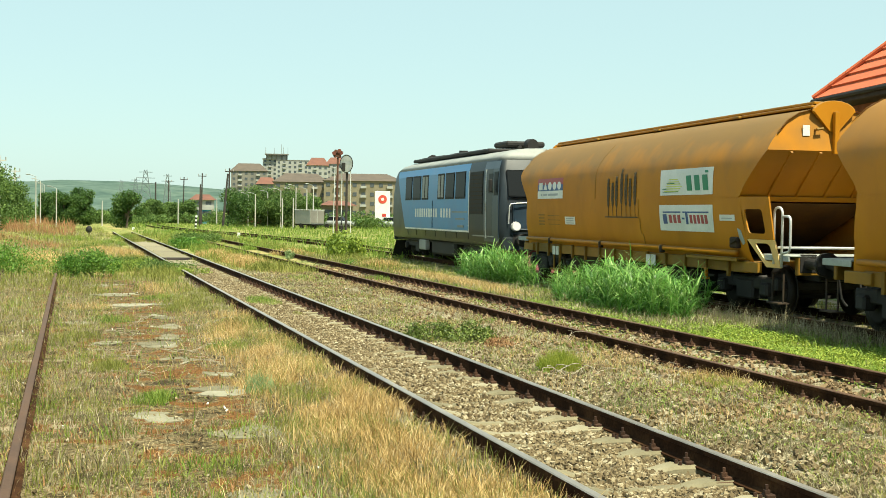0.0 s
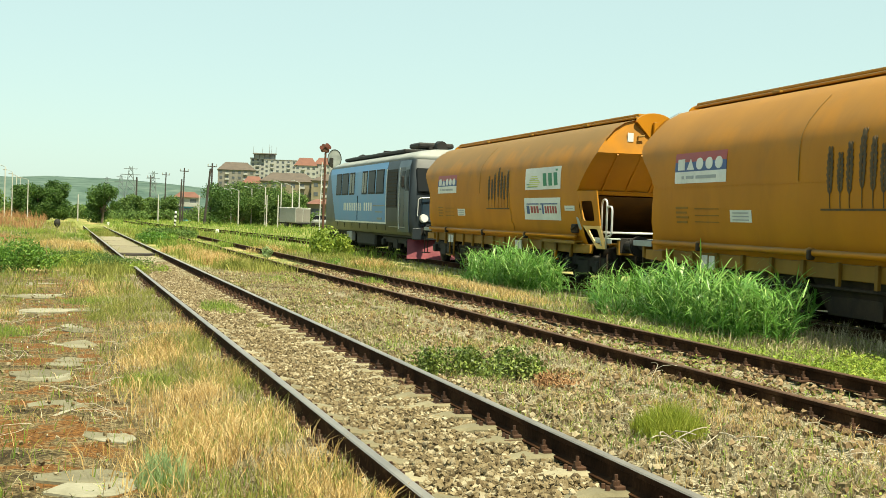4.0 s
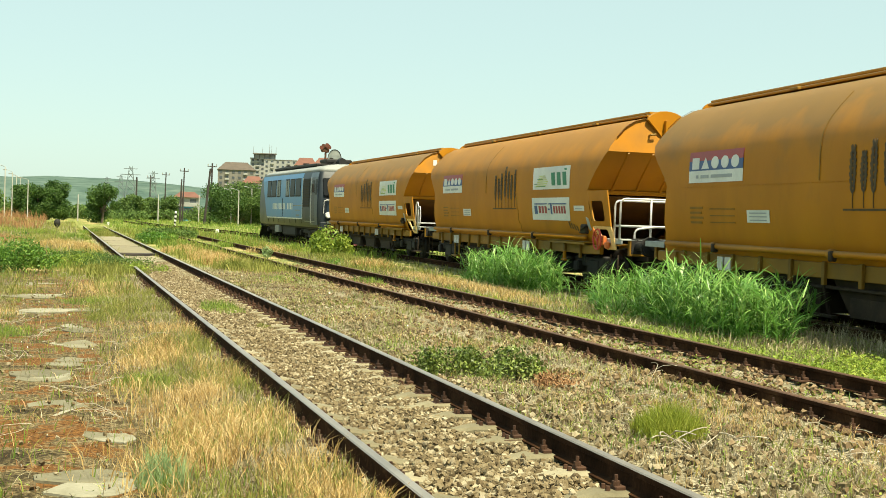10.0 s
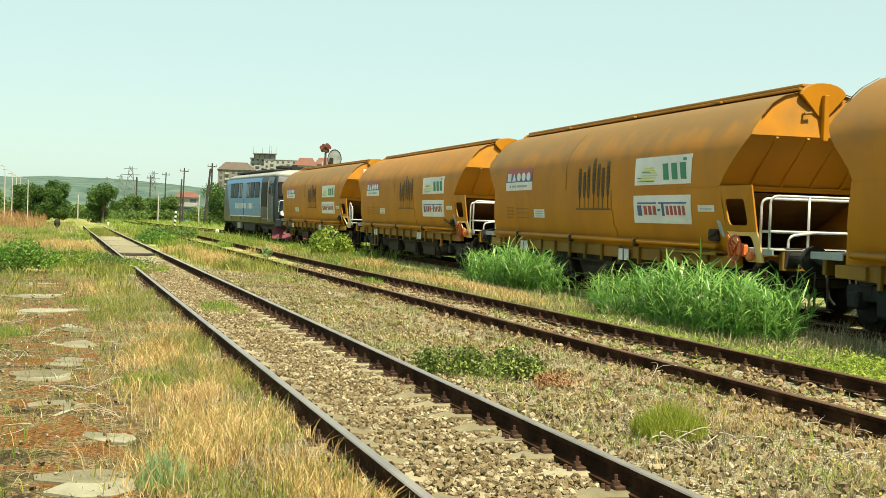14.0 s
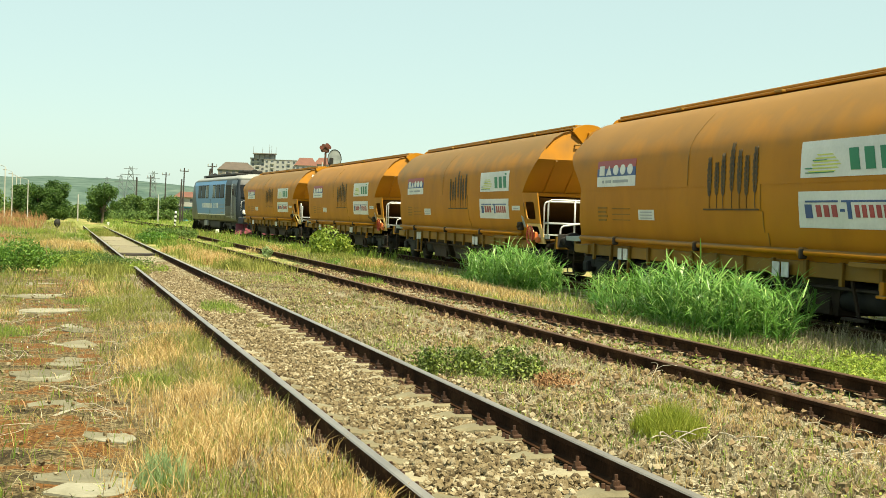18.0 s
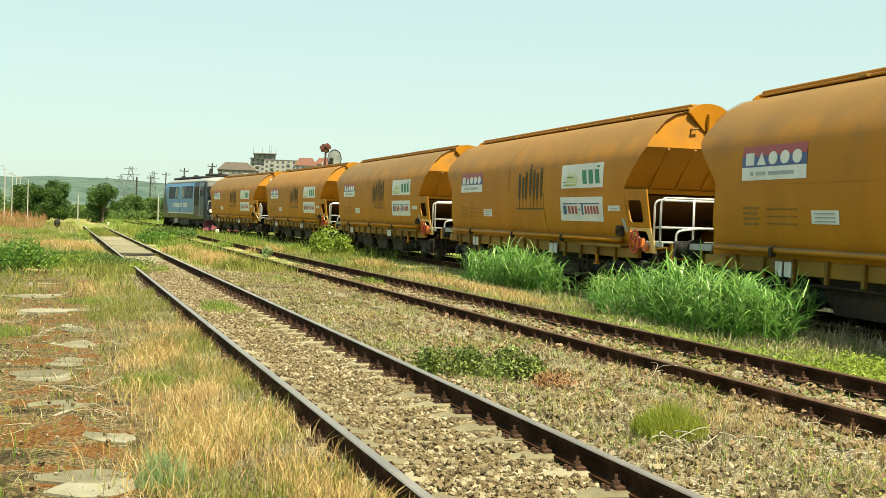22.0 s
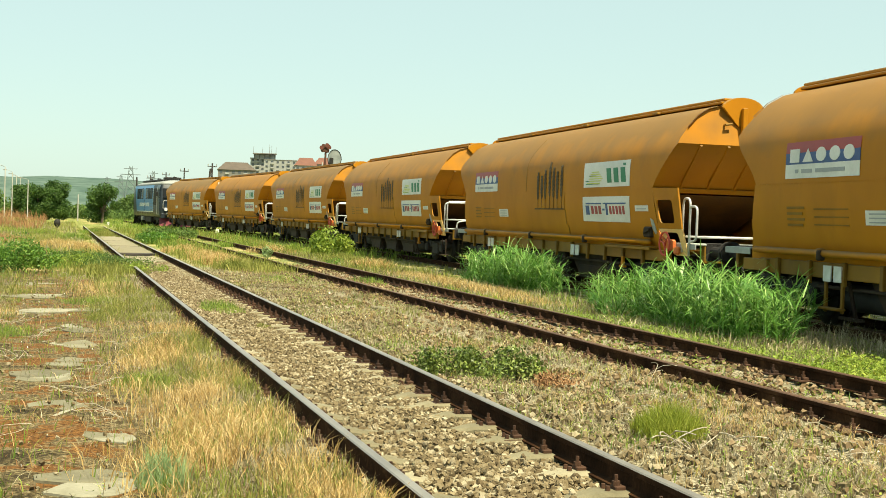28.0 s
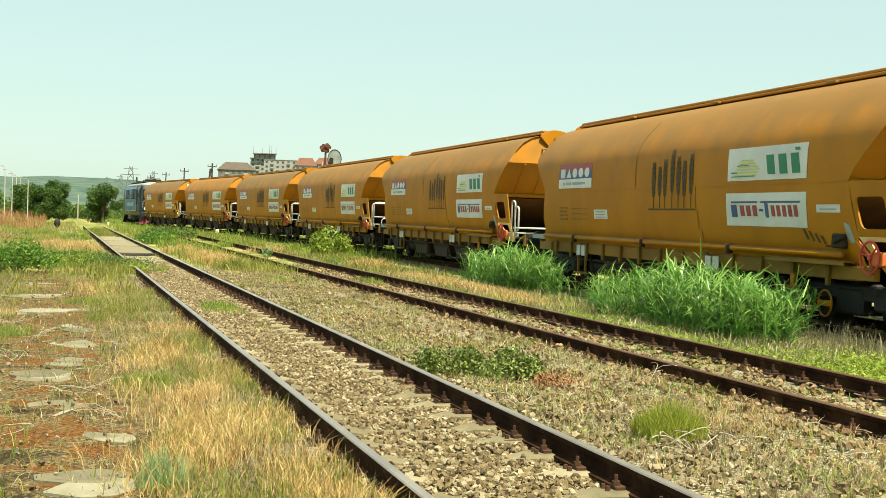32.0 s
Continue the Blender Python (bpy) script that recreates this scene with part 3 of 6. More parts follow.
def wagon_shell():
    sec = []
    full = [(-x, z) for x, z in HALF] + [(x, z) for x, z in HALF[-2::-1]]
    for f in (-1.0, -0.97, -0.5, 0.0, 0.5, 0.97, 1.0):
        sec.append([(x, f * end_y(z), z) for x, z in full])
    bm = loft(sec, caps=False)
    # end plates, in strips from side to side
    for s in (-1, 1):
        for (a, za), (b, zb) in zip(HALF[4:], HALF[5:]):
            ya, yb = s * end_y(za), s * end_y(zb)
            v = [bm.verts.new(p) for p in ((-a, ya, za), (a, ya, za), (b, yb, zb), (-b, yb, zb))]
            bm.faces.new(v if s < 0 else v[::-1])
        v = [bm.verts.new(p) for p in ((-1.49, s * 6.6, SEAM), (1.49, s * 6.6, SEAM), (1.28, s * 3.6, 1.17), (-1.28, s * 3.6, 1.17))]
        bm.faces.new(v if s > 0 else v[::-1])
    bmesh.ops.remove_doubles(bm, verts=bm.verts, dist=0.0005)
    bmesh.ops.recalc_face_normals(bm, faces=bm.faces)
    return bm


def end_cover(s):
    """The curved eave that stands out round the roof's end, with its middle post."""
    bm = bmesh.new()
    inner = [(x, z) for x, z in HALF if z > 3.5]
    full = [(-x, z) for x, z in inner] + [(x, z) for x, z in inner[-2::-1]]
    a = [bm.verts.new((x, s * end_y(z), z + 0.015)) for x, z in full]
    b = [bm.verts.new((x, s * (end_y(z) + 0.06), z + 0.015)) for x, z in full]
    for k in range(len(full) - 1):
        bm.faces.new((a[k], a[k + 1], b[k + 1], b[k]))
    bmesh.ops.solidify(bm, geom=list(bm.faces), thickness=0.02)
    return bm


def hood(s):
    """The D-shaped end plate of the roof walkway, folded over its edge."""
    ring = [(0.45 * math.cos(t), 4.03 + 0.21 * math.sin(t)) for t in np.linspace(0, math.pi, 11)] + [(-0.09, 3.66), (0.09, 3.66)]
    return loft([[(x, s * 7.62, z) for x, z in ring], [(x, s * 7.66, z) for x, z in ring], [(x * 0.93, s * 7.68, z - 0.01) for x, z in ring]])


def bracket(side, s, foot):
    """A plate under the overhang with a rounded opening; its foot is bent inwards. At the front it is whole."""
    def place(u, z, deep=0.0):
        x = (side_x(z) + 0.004 if z > 1.60 else side_x(1.60) - (1.60 - z) * 0.32) - deep
        return Vector((x * side, s * (6.80 + u), z))

    if s > 0:
        ring = ((0.0, 2.40), (0.05, 2.40), (0.50, 1.16), (0.0, 1.16))
        return loft([[place(u, z) for u, z in ring], [place(u, z, 0.03) for u, z in ring]])
    if foot:
        outer, inner = ((0.22, 1.598), (1.27, 1.598), (1.23, 1.08), (0.70, 1.08)), ((0.47, 1.53), (1.05, 1.53), (1.06, 1.19), (0.72, 1.19))
    else:
        outer, inner = ((0.0, 2.40), (1.18, 2.40), (1.27, 1.602), (0.22, 1.602)), ((0.20, 2.17), (0.92, 2.17), (1.02, 1.71), (0.34, 1.71))
    hole = []
    for k in range(4):
        a, b, c = (Vector(inner[(k + q) % 4]) for q in (-1, 0, 1))
        p, q = b + (a - b).normalized() * 0.10, b + (c - b).normalized() * 0.10
        hole.append([p * (1 - t) ** 2 + b * 2 * t * (1 - t) + q * t * t for t in (0.0, 0.25, 0.5, 0.75, 1.0)])
    bm = bmesh.new()
    skins = []
    for deep in (0.0, 0.03):
        o = [bm.verts.new(place(u, z, deep)) for u, z in outer]
        h = [[bm.verts.new(place(*p, deep)) for p in corner] for corner in hole]
        for k in range(4):
            for q in range(4):
                bm.faces.new((o[k], h[k][q], h[k][q + 1]))
            bm.faces.new((o[k], h[k][4], h[(k + 1) % 4][0], o[(k + 1) % 4]))
        skins.append((o, sum(h, [])))
    for a, b in zip(*skins):
        for k in range(len(a)):
            bm.faces.new((a[k], a[(k + 1) % len(a)], b[(k + 1) % len(a)], b[k]))
    bmesh.ops.recalc_face_normals(bm, faces=bm.faces)
    return bm


def wheat():
    """Seven ears of wheat on thin stalks over a ground line."""
    quads = []
    for u, lo, h in ((5.66, 2.20, 2.93), (5.95, 2.22, 2.83), (6.20, 2.20, 2.98), (6.53, 2.27, 3.16), (6.81, 2.23, 3.02), (7.07, 2.20, 2.91), (7.37, 2.24, 3.05)):
        quads.append(quad(u - 0.008, 2.0, u + 0.008, min(SEAM, lo + 0.05)))
        n = 7
        step = (h - lo) / (n + 0.6)
        for k in range(n):
            z = lo + step * k
            r = 0.098 * (0.62 + 0.38 * math.sin(math.pi * (k + 0.6) / n))
            for d in (-1, 1):
                quads.append(on_side([(5.78 - u, z), (5.78 - u + d * r * 0.75, z + step * 0.55), (5.78 - u + d * r, z + step * 1.25), (5.78 - u + d * r * 0.62, z + step * 1.55), (5.78 - u + d * 0.010, z + step * 0.85)], 0.012 + 0.0006 * k))
        quads.append(on_side([(5.78 - u - 0.03, h - step * 1.1), (5.78 - u + 0.03, h - step * 1.1), (5.78 - u, h)], 0.018))
    quads.append(quad(5.40, 1.965, 7.50, 1.995))
    return many(quads)


def wheelset():
    bm = rod((-0.9, 0, 0), (0.9, 0, 0), 0.075, None, 10)
    for s in (-1, 1):
        rod((s * 0.72, 0, 0), (s * 0.855, 0, 0), 0.46, 0.455, 28, bm)
        rod((s * 0.69, 0, 0), (s * 0.72, 0, 0), 0.49, 0.485, 28, bm)
        rod((s * 0.855, 0, 0), (s * 0.875, 0, 0), 0.37, 0.30, 20, bm)
    return bm


def bogie_frame(base=1.8):
    bm = bmesh.new()
    for s in (-1, 1):
        x = s * 1.02
        box(x, 0, 0.58, 0.14, base + 0.7, 0.24, 0.03, bm)
        box(x, 0, 0.44, 0.20, 0.7, 0.40, 0.04, bm)
        for q in (-1, 1):
            box(x + s * 0.06, q * base / 2, 0.47, 0.24, 0.30, 0.26, 0.04, bm)
            box(x, q * (base / 2 - 0.32), 0.62, 0.16, 0.16, 0.22, 0.03, bm)
    box(0, 0, 0.62, 2.0, 0.5, 0.24, 0.03, bm)
    for q in (-1, 1):
        box(0, q * (base / 2 + 0.30), 0.56, 2.0, 0.12, 0.16, 0.02, bm)
        box(0, q * (base / 2 - 0.58), 0.30, 1.9, 0.08, 0.10, 0.01, bm)
    return bm


WHEELS = []


def bogie(parent, y, radius=0.46, base=1.8, axles=(-0.9, 0.9)):
    b = piece("bogie", "bogie_frame%.1f" % base, lambda: bogie_frame(base), "dark", parent, "grimy black steel bogie")
    b.matrix_basis = pose(0, y, RAIL)
    for a in axles:
        w = piece("wheelset", "wheelset", wheelset, "wheel", b, "dark steel wheelset", True)
        w.matrix_basis = pose(0, a, radius)
        WHEELS.append((w, a, radius))
    return b


def buffer_set(parent, s, y, material="dark"):
    for x in (-0.875, 0.875):
        def make():
            bm = rod((x, 0, 0), (x, s * 0.36, 0), 0.10, None, 12)
            rod((x, s * 0.36, 0), (x, s * 0.58, 0), 0.07, None, 12, bm)
            rod((x, s * 0.58, 0), (x, s * 0.62, 0), 0.22, 0.21, 16, bm)
            box(x, 0.0, 0, 0.34, 0.04, 0.34, 0.01, bm)
            return bm
        ob = piece("buffer", "buffer%d%d" % (s, x > 0), make, material, parent, "black round buffer")
        ob.matrix_basis = pose(0, y, 1.18)

    def hook():
        bm = box(0, s * 0.18, 0, 0.09, 0.36, 0.12, 0.02)
        rod((-0.06, s * 0.34, -0.02), (-0.06, s * 0.44, -0.42), 0.02, None, 6, bm)
        rod((0.06, s * 0.34, -0.02), (0.06, s * 0.44, -0.42), 0.02, None, 6, bm)
        rod((-0.08, s * 0.44, -0.42), (0.08, s * 0.44, -0.42), 0.03, None, 6, bm)
        return bm
    ob = piece("coupling_hook", "hook%d" % s, hook, "dark", parent)
    ob.matrix_basis = pose(0, y, 1.16)


def lettering(kind):
    """The plain colour shapes that stand for the company marks."""
    if kind == "nacco":
        disc = lambda u: on_side([(5.78 - u + 0.15 * math.cos(a), 2.825 + 0.11 * math.sin(a)) for a in np.linspace(0, 6.283, 15)[:-1]], 0.016)
        wedge = on_side([(5.78 - 0.54, 2.72), (5.78 - 0.86, 2.72), (5.78 - 0.70, 2.93)], 0.016)
        return [quad(0.14, 2.72, 0.44, 2.93, 0.016), wedge, disc(1.10), disc(1.50), disc(1.90)]
    if kind == "psz":
        return [quad(10.18 + i * 0.39, 2.56, 10.42 + i * 0.39, 2.88, 0.018, 0.08) for i in range(3)] + [quad(11.08, 2.92, 11.22, 2.97, 0.018, 0.03)]
    if kind == "sped_red":
        return [quad(9.30 + 0.22 * i, 1.87, 9.44 + 0.22 * i, 2.05, 0.018, 0.03) for i in range(3)] + [quad(10.36 + 0.18 * i, 1.87, 10.47 + 0.18 * i, 2.05, 0.018, 0.03) for i in range(5)]
    if kind == "swoosh":
        return [quad(9.05 + 0.05 * i, 2.55 + 0.05 * i, 9.95 - 0.07 * abs(i - 2), 2.57 + 0.05 * i, 0.018, 0.05) for i in range(6)]
    if kind == "underline":
        return [quad(9.0, 2.535, 9.8, 2.55, 0.02), quad(8.98, 2.60, 9.2, 2.62, 0.02), quad(9.2, 2.72, 9.6, 2.735, 0.02)]
    if kind == "subline":
        return [quad(0.32, 2.55, 0.42, 2.61, 0.016), quad(0.52, 2.55, 0.85, 2.61, 0.016), quad(0.95, 2.55, 1.8, 2.61, 0.016)]
    return [quad(8.98, 1.85, 9.18, 2.06, 0.018, 0.03), quad(9.0, 2.09, 9.92, 2.12, 0.018), quad(10.02, 2.09, 11.28, 2.12, 0.018), quad(10.16, 1.85, 10.26, 2.09, 0.018, 0.03), quad(9.98, 1.95, 10.10, 1.99, 0.018)]


def marks(name, kind, material, parent):
    n = len(lettering(kind))
    for k in range(n):
        piece(name, "%s_%d" % (kind, k), lambda: lettering(kind)[k], material, parent)


def platform_rail(wide):
    """Bent white handrails on the end platform."""
    if wide:
        runs = [rounded([(-1.28, y0, 1.30), (-1.28, y0, 2.18), (x1, y0, 2.18)], 0.14) for y0, x1 in ((-7.95, 1.28),)]
        runs += [rounded([(-1.28, -8.25, 1.30), (-1.28, -8.25, 2.22), (1.28, -8.25, 2.22), (1.28, -8.25, 1.30)], 0.14)]
        runs += [[(-1.28, -8.25, 1.62), (1.28, -8.25, 1.62)], [(-1.28, -7.95, 1.62), (1.28, -7.95, 1.62)]]
        runs += [[(-0.55, -8.25, 1.3), (-0.55, -8.25, 2.22)], [(0.45, -8.25, 1.3), (0.45, -8.25, 2.22)]]
        runs += [rounded([(-0.95, -8.3, 1.0), (-0.95, -8.3, 1.55), (-0.45, -8.3, 1.62)], 0.12)]
    else:
        runs = [rounded([(-1.30, -7.85, 1.15), (-1.30, -7.85, 2.20), (-1.30, -8.15, 2.20), (-1.30, -8.15, 1.1)], 0.13)]
        runs += [rounded([(-1.30, -8.15, 2.04), (-1.30, -8.45, 2.04), (-1.30, -8.45, 1.40), (-1.30, -8.2, 1.36)], 0.1)]
        runs += [[(-1.30, -8.0, 1.46), (1.1, -8.0, 1.46)]]
    bm = tube(runs[0], 0.024)
    for r in runs[1:]:
        join(bm, tube(r, 0.024))
    return bm


def hopper_wagon(i, wide, scrawl):
    label = "orange-yellow bogie hopper wagon with white company panels and faded wheat emblem"
    w = empty("hopper_wagon", pose(0, 0, 0), label, "wagon", "wagons of the goods train")
    body = piece("body", "wagon_body", wagon_shell, "yellow", w, "dusty orange-yellow steel hopper body", True)
    shade = body.data
    if "done" not in shade:
        shade.set_sharp_from_angle(angle=radians(24))
        shade["done"] = 1
    for s in (-1, 1):
        piece("end_eave", "eave%d" % s, lambda: end_cover(s), "yellow", w)
        for side in (-1, 1):
            piece("end_bracket", "bracket%d%d" % (s, side), lambda: bracket(side, s, 0), "yellow", w, "pierced yellow end bracket")
            if s < 0:
                piece("bracket_foot", "bracketfoot%d%d" % (s, side), lambda: bracket(side, s, 1), "cream", w, "pierced bracket foot, sunlit look painted cream-yellow")

        def ribs(x):
            a, b = Vector((x, s * 6.80, SEAM + 0.01)), Vector((x, s * 7.70, 3.27))
            mid = (a + b) / 2 + Vector((0, s * 0.02, -0.02))
            q = (b - a).to_track_quat("Z", "Y").to_matrix()
            return box(*mid, 0.05, 0.05, (b - a).length, 0.0, None, q)
        for x in (-0.9, -0.3, 0.3, 0.9):
            piece("end_rib", "rib%d%.1f" % (s, x), lambda: ribs(x), "yellow", w)
        piece("end_post", "post%d" % s, lambda: box(0, s * 7.74, 3.62, 0.10, 0.10, 0.80, 0.01), "yellow", w)
        piece("walkway_hood", "hood%d" % s, lambda: hood(s), "yellow", w, "rounded yellow hood at the walkway's end")
        if s < 0 and i == 1:
            piece("end_label", "endlabel", lambda: box(-0.58, -7.665, 3.66, 0.14, 0.02, 0.20, 0.0), "white", w, "small white and blue label")
        if s < 0:
            piece("end_vent", "endvent", lambda: many([rod((-0.38, -7.62, 3.68), (-0.38, -7.74, 3.68), 0.02, None, 8), rod((-0.40, -7.73, 3.68), (-0.26, -7.73, 3.70), 0.025, None, 8)]), "yellow_frame", w)
        piece("end_beam", "endbeam%d" % s, lambda: box(0, s * 6.84, SEAM - 0.03, 2.96, 0.08, 0.10, 0.01), "yellow", w)
        # added plate over the yellow slope; its dark colour paints the cavity's shade
        piece("end_underside", "underside%d" % s, lambda: loft([[(-1.20, s * 4.25, 1.22), (1.20, s * 4.25, 1.22), (1.20, s * 4.29, 1.20), (-1.20, s * 4.29, 1.20)], [(-1.40, s * 6.74, SEAM - 0.09), (1.40, s * 6.74, SEAM - 0.09), (1.40, s * 6.78, SEAM - 0.11), (-1.40, s * 6.78, SEAM - 0.11)]]), "end_shade", w, "hopper slope under the overhang, its shade painted dark brown")
        piece("headstock", "headstock%d" % s, lambda: box(0, s * 8.30, 1.13, 2.16, 0.12, 0.34, 0.015), "yellow_frame", w)
        for x in (-0.55, 0.55):
            piece("end_frame", "endframe%d%.2f" % (s, x), lambda: box(x, s * 7.45, 1.07, 0.10, 1.6, 0.24, 0.01), "yellow_frame", w)
        for x in (-1.34, 1.34):
            piece("end_frame", "endframe%d%.2f" % (s, x), lambda: box(x, s * 6.98, 1.06, 0.10, 0.86, 0.20, 0.01), "yellow_frame", w)
        piece("end_floor", "endfloor%d" % s, lambda: many([box(0, s * 7.88, 1.315, 2.56, 0.98, 0.03, 0.006), box(-1.27, s * 7.88, 1.27, 0.03, 0.98, 0.11, 0.006)]), "platform", w, "pale grey end platform with a rim")
        if s < 0:
            piece("end_flap", "endflap", lambda: on_side([(-6.70, 1.80), (-6.84, 1.76), (-6.93, 1.52), (-6.84, 1.48), (-6.74, 1.60)], 0.012, 0.02), "platform", w, "chipped grey edge plate")
            piece("destination_plate", "destplate", lambda: box(-0.42, -8.375, 1.13, 0.34, 0.012, 0.30, 0.004), "platform", w, "grey plate on the headstock")
            pieces("tail_hose", "hose", [lambda q=q: tube(rounded([(q, -8.30, 1.00), (q, -8.52, 0.92), (q + 0.05, -8.56, 0.52), (q + 0.12, -8.62, 0.42)], 0.08), 0.022, 6) for q in (-0.35, 0.35)], "dark", w)
        buffer_set(w, s, s * 8.35)
        bogie(w, s * 6.35)

        def step():
            bm = rod((-1.28, 0, 0.98), (-1.28, 0, 0.45), 0.018, None, 6)
            rod((-1.28, 0.4, 0.98), (-1.28, 0.4, 0.45), 0.018, None, 6, bm)
            box(-1.28, 0.2, 0.44, 0.22, 0.46, 0.03, 0.005, bm)
            return bm
        st = piece("step", "step", step, "dark_brown", w)
        st.matrix_basis = pose(0, s * 8.0 - 0.2, 0)
    piece("handrail", "handrail%d" % wide, lambda: platform_rail(wide), "galv", w, "white bent tube handrail", True)
    # roof walkway and hatch ridge
    piece("roof_walkway", "walkway", lambda: many([box(-0.02, 0.0, 4.135, 0.74, 15.0, 0.05, 0.012), box(0, 0.0, 4.20, 0.66, 15.0, 0.06, 0.015)]), "yellow", w, "long yellow ridge walkway along the roof")
    for y in (-4.6, -0.4, 3.8):
        g = piece("roof_latch", "latch", lambda: box(-0.46, 0, 4.12, 0.08, 0.28, 0.05, 0.01), "yellow_frame", w)
        g.matrix_basis = pose(0, y, 0)
    # seam and plate joints
    piece("side_seam", "seam", lambda: on_side([(6.8, SEAM - 0.015), (-6.8, SEAM - 0.015), (-6.8, SEAM + 0.01), (6.8, SEAM + 0.01)], 0.008), "yellow", w)

    def upper_joint():
        return many([quad(4.72, z0, 4.745, z1, 0.014) for z0, z1 in ((2.43, 2.8), (2.8, 3.06), (3.06, 3.34), (3.34, 3.6), (3.6, 3.8))])

    def lower_joint():
        return many([quad(7.55 + a, z0, 7.575 + a, z1, 0.014) for z0, z1, a in ((1.95, 2.4, 0.0), (1.6, 1.95, 0.07), (1.3, 1.6, 0.18))])
    pieces("plate_joint", "joints", [upper_joint, lower_joint], "yellow_frame", w)
    piece("side_pipe", "pipe", lambda: many([rod((-1.47, 6.8, 1.32), (-1.47, -6.7, 1.32), 0.055, None, 10)] + [rod((-1.47, y, 1.32), (-1.47, y + 0.12, 1.32), 0.08, None, 10) for y in (4.6, 0.6, -3.2)]), "yellow", w, "long yellow pipe with couplings", True)
    for y in (4.6, 0.6, -3.2):
        g = piece("pipe_valve", "pipevalve", lambda: box(-1.50, 0, 1.29, 0.12, 0.09, 0.16, 0.02), "dark_brown", w, "grimy brown pipe valve")
        g.matrix_basis = pose(0, y, 0)

    def side_step():
        bm = box(-1.36, -0.24, 0.74, 0.05, 0.06, 0.60, 0.01)
        box(-1.36, 0.24, 0.74, 0.05, 0.06, 0.60, 0.01, bm)
        box(-1.40, 0, 0.50, 0.16, 0.56, 0.04, 0.01, bm)
        return bm
    piece("lifting_hook", "liftinghook", lambda: many([box(-1.39, -5.2, 0.87, 0.06, 0.10, 0.22, 0.01), box(-1.39, -5.2, 0.76, 0.08, 0.24, 0.05, 0.01)]), "yellow", w, "yellow hook under the sill")
    piece("side_ledge", "sideledge", lambda: many([box(-1.45, -5.72, 1.215, 0.22, 2.3, 0.03, 0.008), box(-1.55, -5.72, 1.195, 0.02, 2.3, 0.07, 0.005)]), "yellow_frame", w, "dusty ledge above the sill")
    if scrawl and i > 2:
        piece("brake_ring", "brakering", lambda: tube([(-1.30, -6.0 + 0.19 * math.cos(a), 0.56 + 0.20 * math.sin(a)) for a in np.linspace(0, 2 * math.pi, 25)], 0.016, 6), "yellow", w, "pale yellow ring of the brake handle")
        piece("brake_ring_bar", "brakebar", lambda: box(-1.30, -6.0, 0.56, 0.02, 0.34, 0.09, 0.005), "yellow", w)
    g = piece("side_step", "sidestep", side_step, "yellow_frame", w, "yellow hanging step under the sill")
    g.matrix_basis = pose(0, 4.40, 0)
    piece("side_sill", "sill", lambda: many([box(-1.28, 0, 1.06, 0.10, 13.8, 0.24, 0.01), box(1.28, 0, 1.06, 0.10, 13.8, 0.24, 0.01)]), "yellow_frame", w, "grimy yellow side sill")
    for k in range(13):
        g = piece("gusset", "gusset", lambda: box(-1.36, 0, 1.02, 0.06, 0.09, 0.36, 0.008), "yellow_frame", w)
        g.matrix_basis = pose(0, 6.2 - k * 1.03, 0)
    for y in (4.55, 4.25, -2.2, -2.5):
        g = piece("data_plate", "plate", lambda: box(-1.40, 0, 1.02, 0.02, 0.22, 0.24, 0.0), "galv", w)
        g.matrix_basis = pose(0, y, 0)
    for y in (-3.9, 3.9):
        g = piece("air_tank", "airtank", lambda: rod((-0.85, -0.8, 0.66), (-0.85, 0.8, 0.66), 0.22, None, 14), "dark", w, "", True)
        g.matrix_basis = pose(0, y, 0)
    # long dark block, added to keep the space under the wagon black
    piece("brake_beam", "undersideblock", lambda: box(-0.55, 0, 0.62, 0.10, 10.0, 0.42, 0.02), "dark", w)
    piece("brake_pipe", "brakepipe", lambda: rod((-1.18, 5.2, 0.80), (-1.18, -5.2, 0.80), 0.03, None, 6), "dark_brown", w)
    piece("underframe", "underframe", lambda: box(0, 0, 0.98, 1.1, 16.4, 0.28, 0.02), "dark", w)
    for y in (-2.6, 0.0, 2.6):
        def chute():
            bm = loft([[(-1.22, -1.28, 1.2), (1.22, -1.28, 1.2), (1.22, 1.28, 1.2), (-1.22, 1.28, 1.2)], [(-1.0, -0.85, 0.36), (1.0, -0.85, 0.36), (1.0, 0.85, 0.36), (-1.0, 0.85, 0.36)]])
            box(-1.06, 0, 0.52, 0.06, 1.5, 0.30, 0.01, bm)
            return bm
        g = piece("discharge_chute", "chute", chute, "dark_brown", w, "brown hopper discharge chute")
        g.matrix_basis = pose(0, y, 0)
    for y in (-4.2, -1.3, 1.3, 4.2):
        g = piece("brake_rod", "brakerod", lambda: many([rod((-1.25, 0, 0.95), (-1.1, 0, 0.35), 0.035, None, 6), box(-1.12, 0.1, 0.35, 0.1, 0.6, 0.05, 0.01)]), "dark_brown", w)
        g.matrix_basis = pose(0, y, 0)
    # signs
    piece("sign_panel", "nacco_r", lambda: quad(0, 2.87, 2.2, 3.04, 0.010), "signred", w, "red and blue company panel")
    piece("sign_panel", "nacco_b", lambda: quad(0, 2.69, 2.2, 2.87, 0.010), "signblue", w)
    piece("sign_panel", "nacco_w", lambda: quad(0, 2.47, 2.2, 2.69, 0.010), "white", w)
    marks("sign_mark", "nacco", "white", w)
    marks("sign_mark", "subline", "signgrey", w)
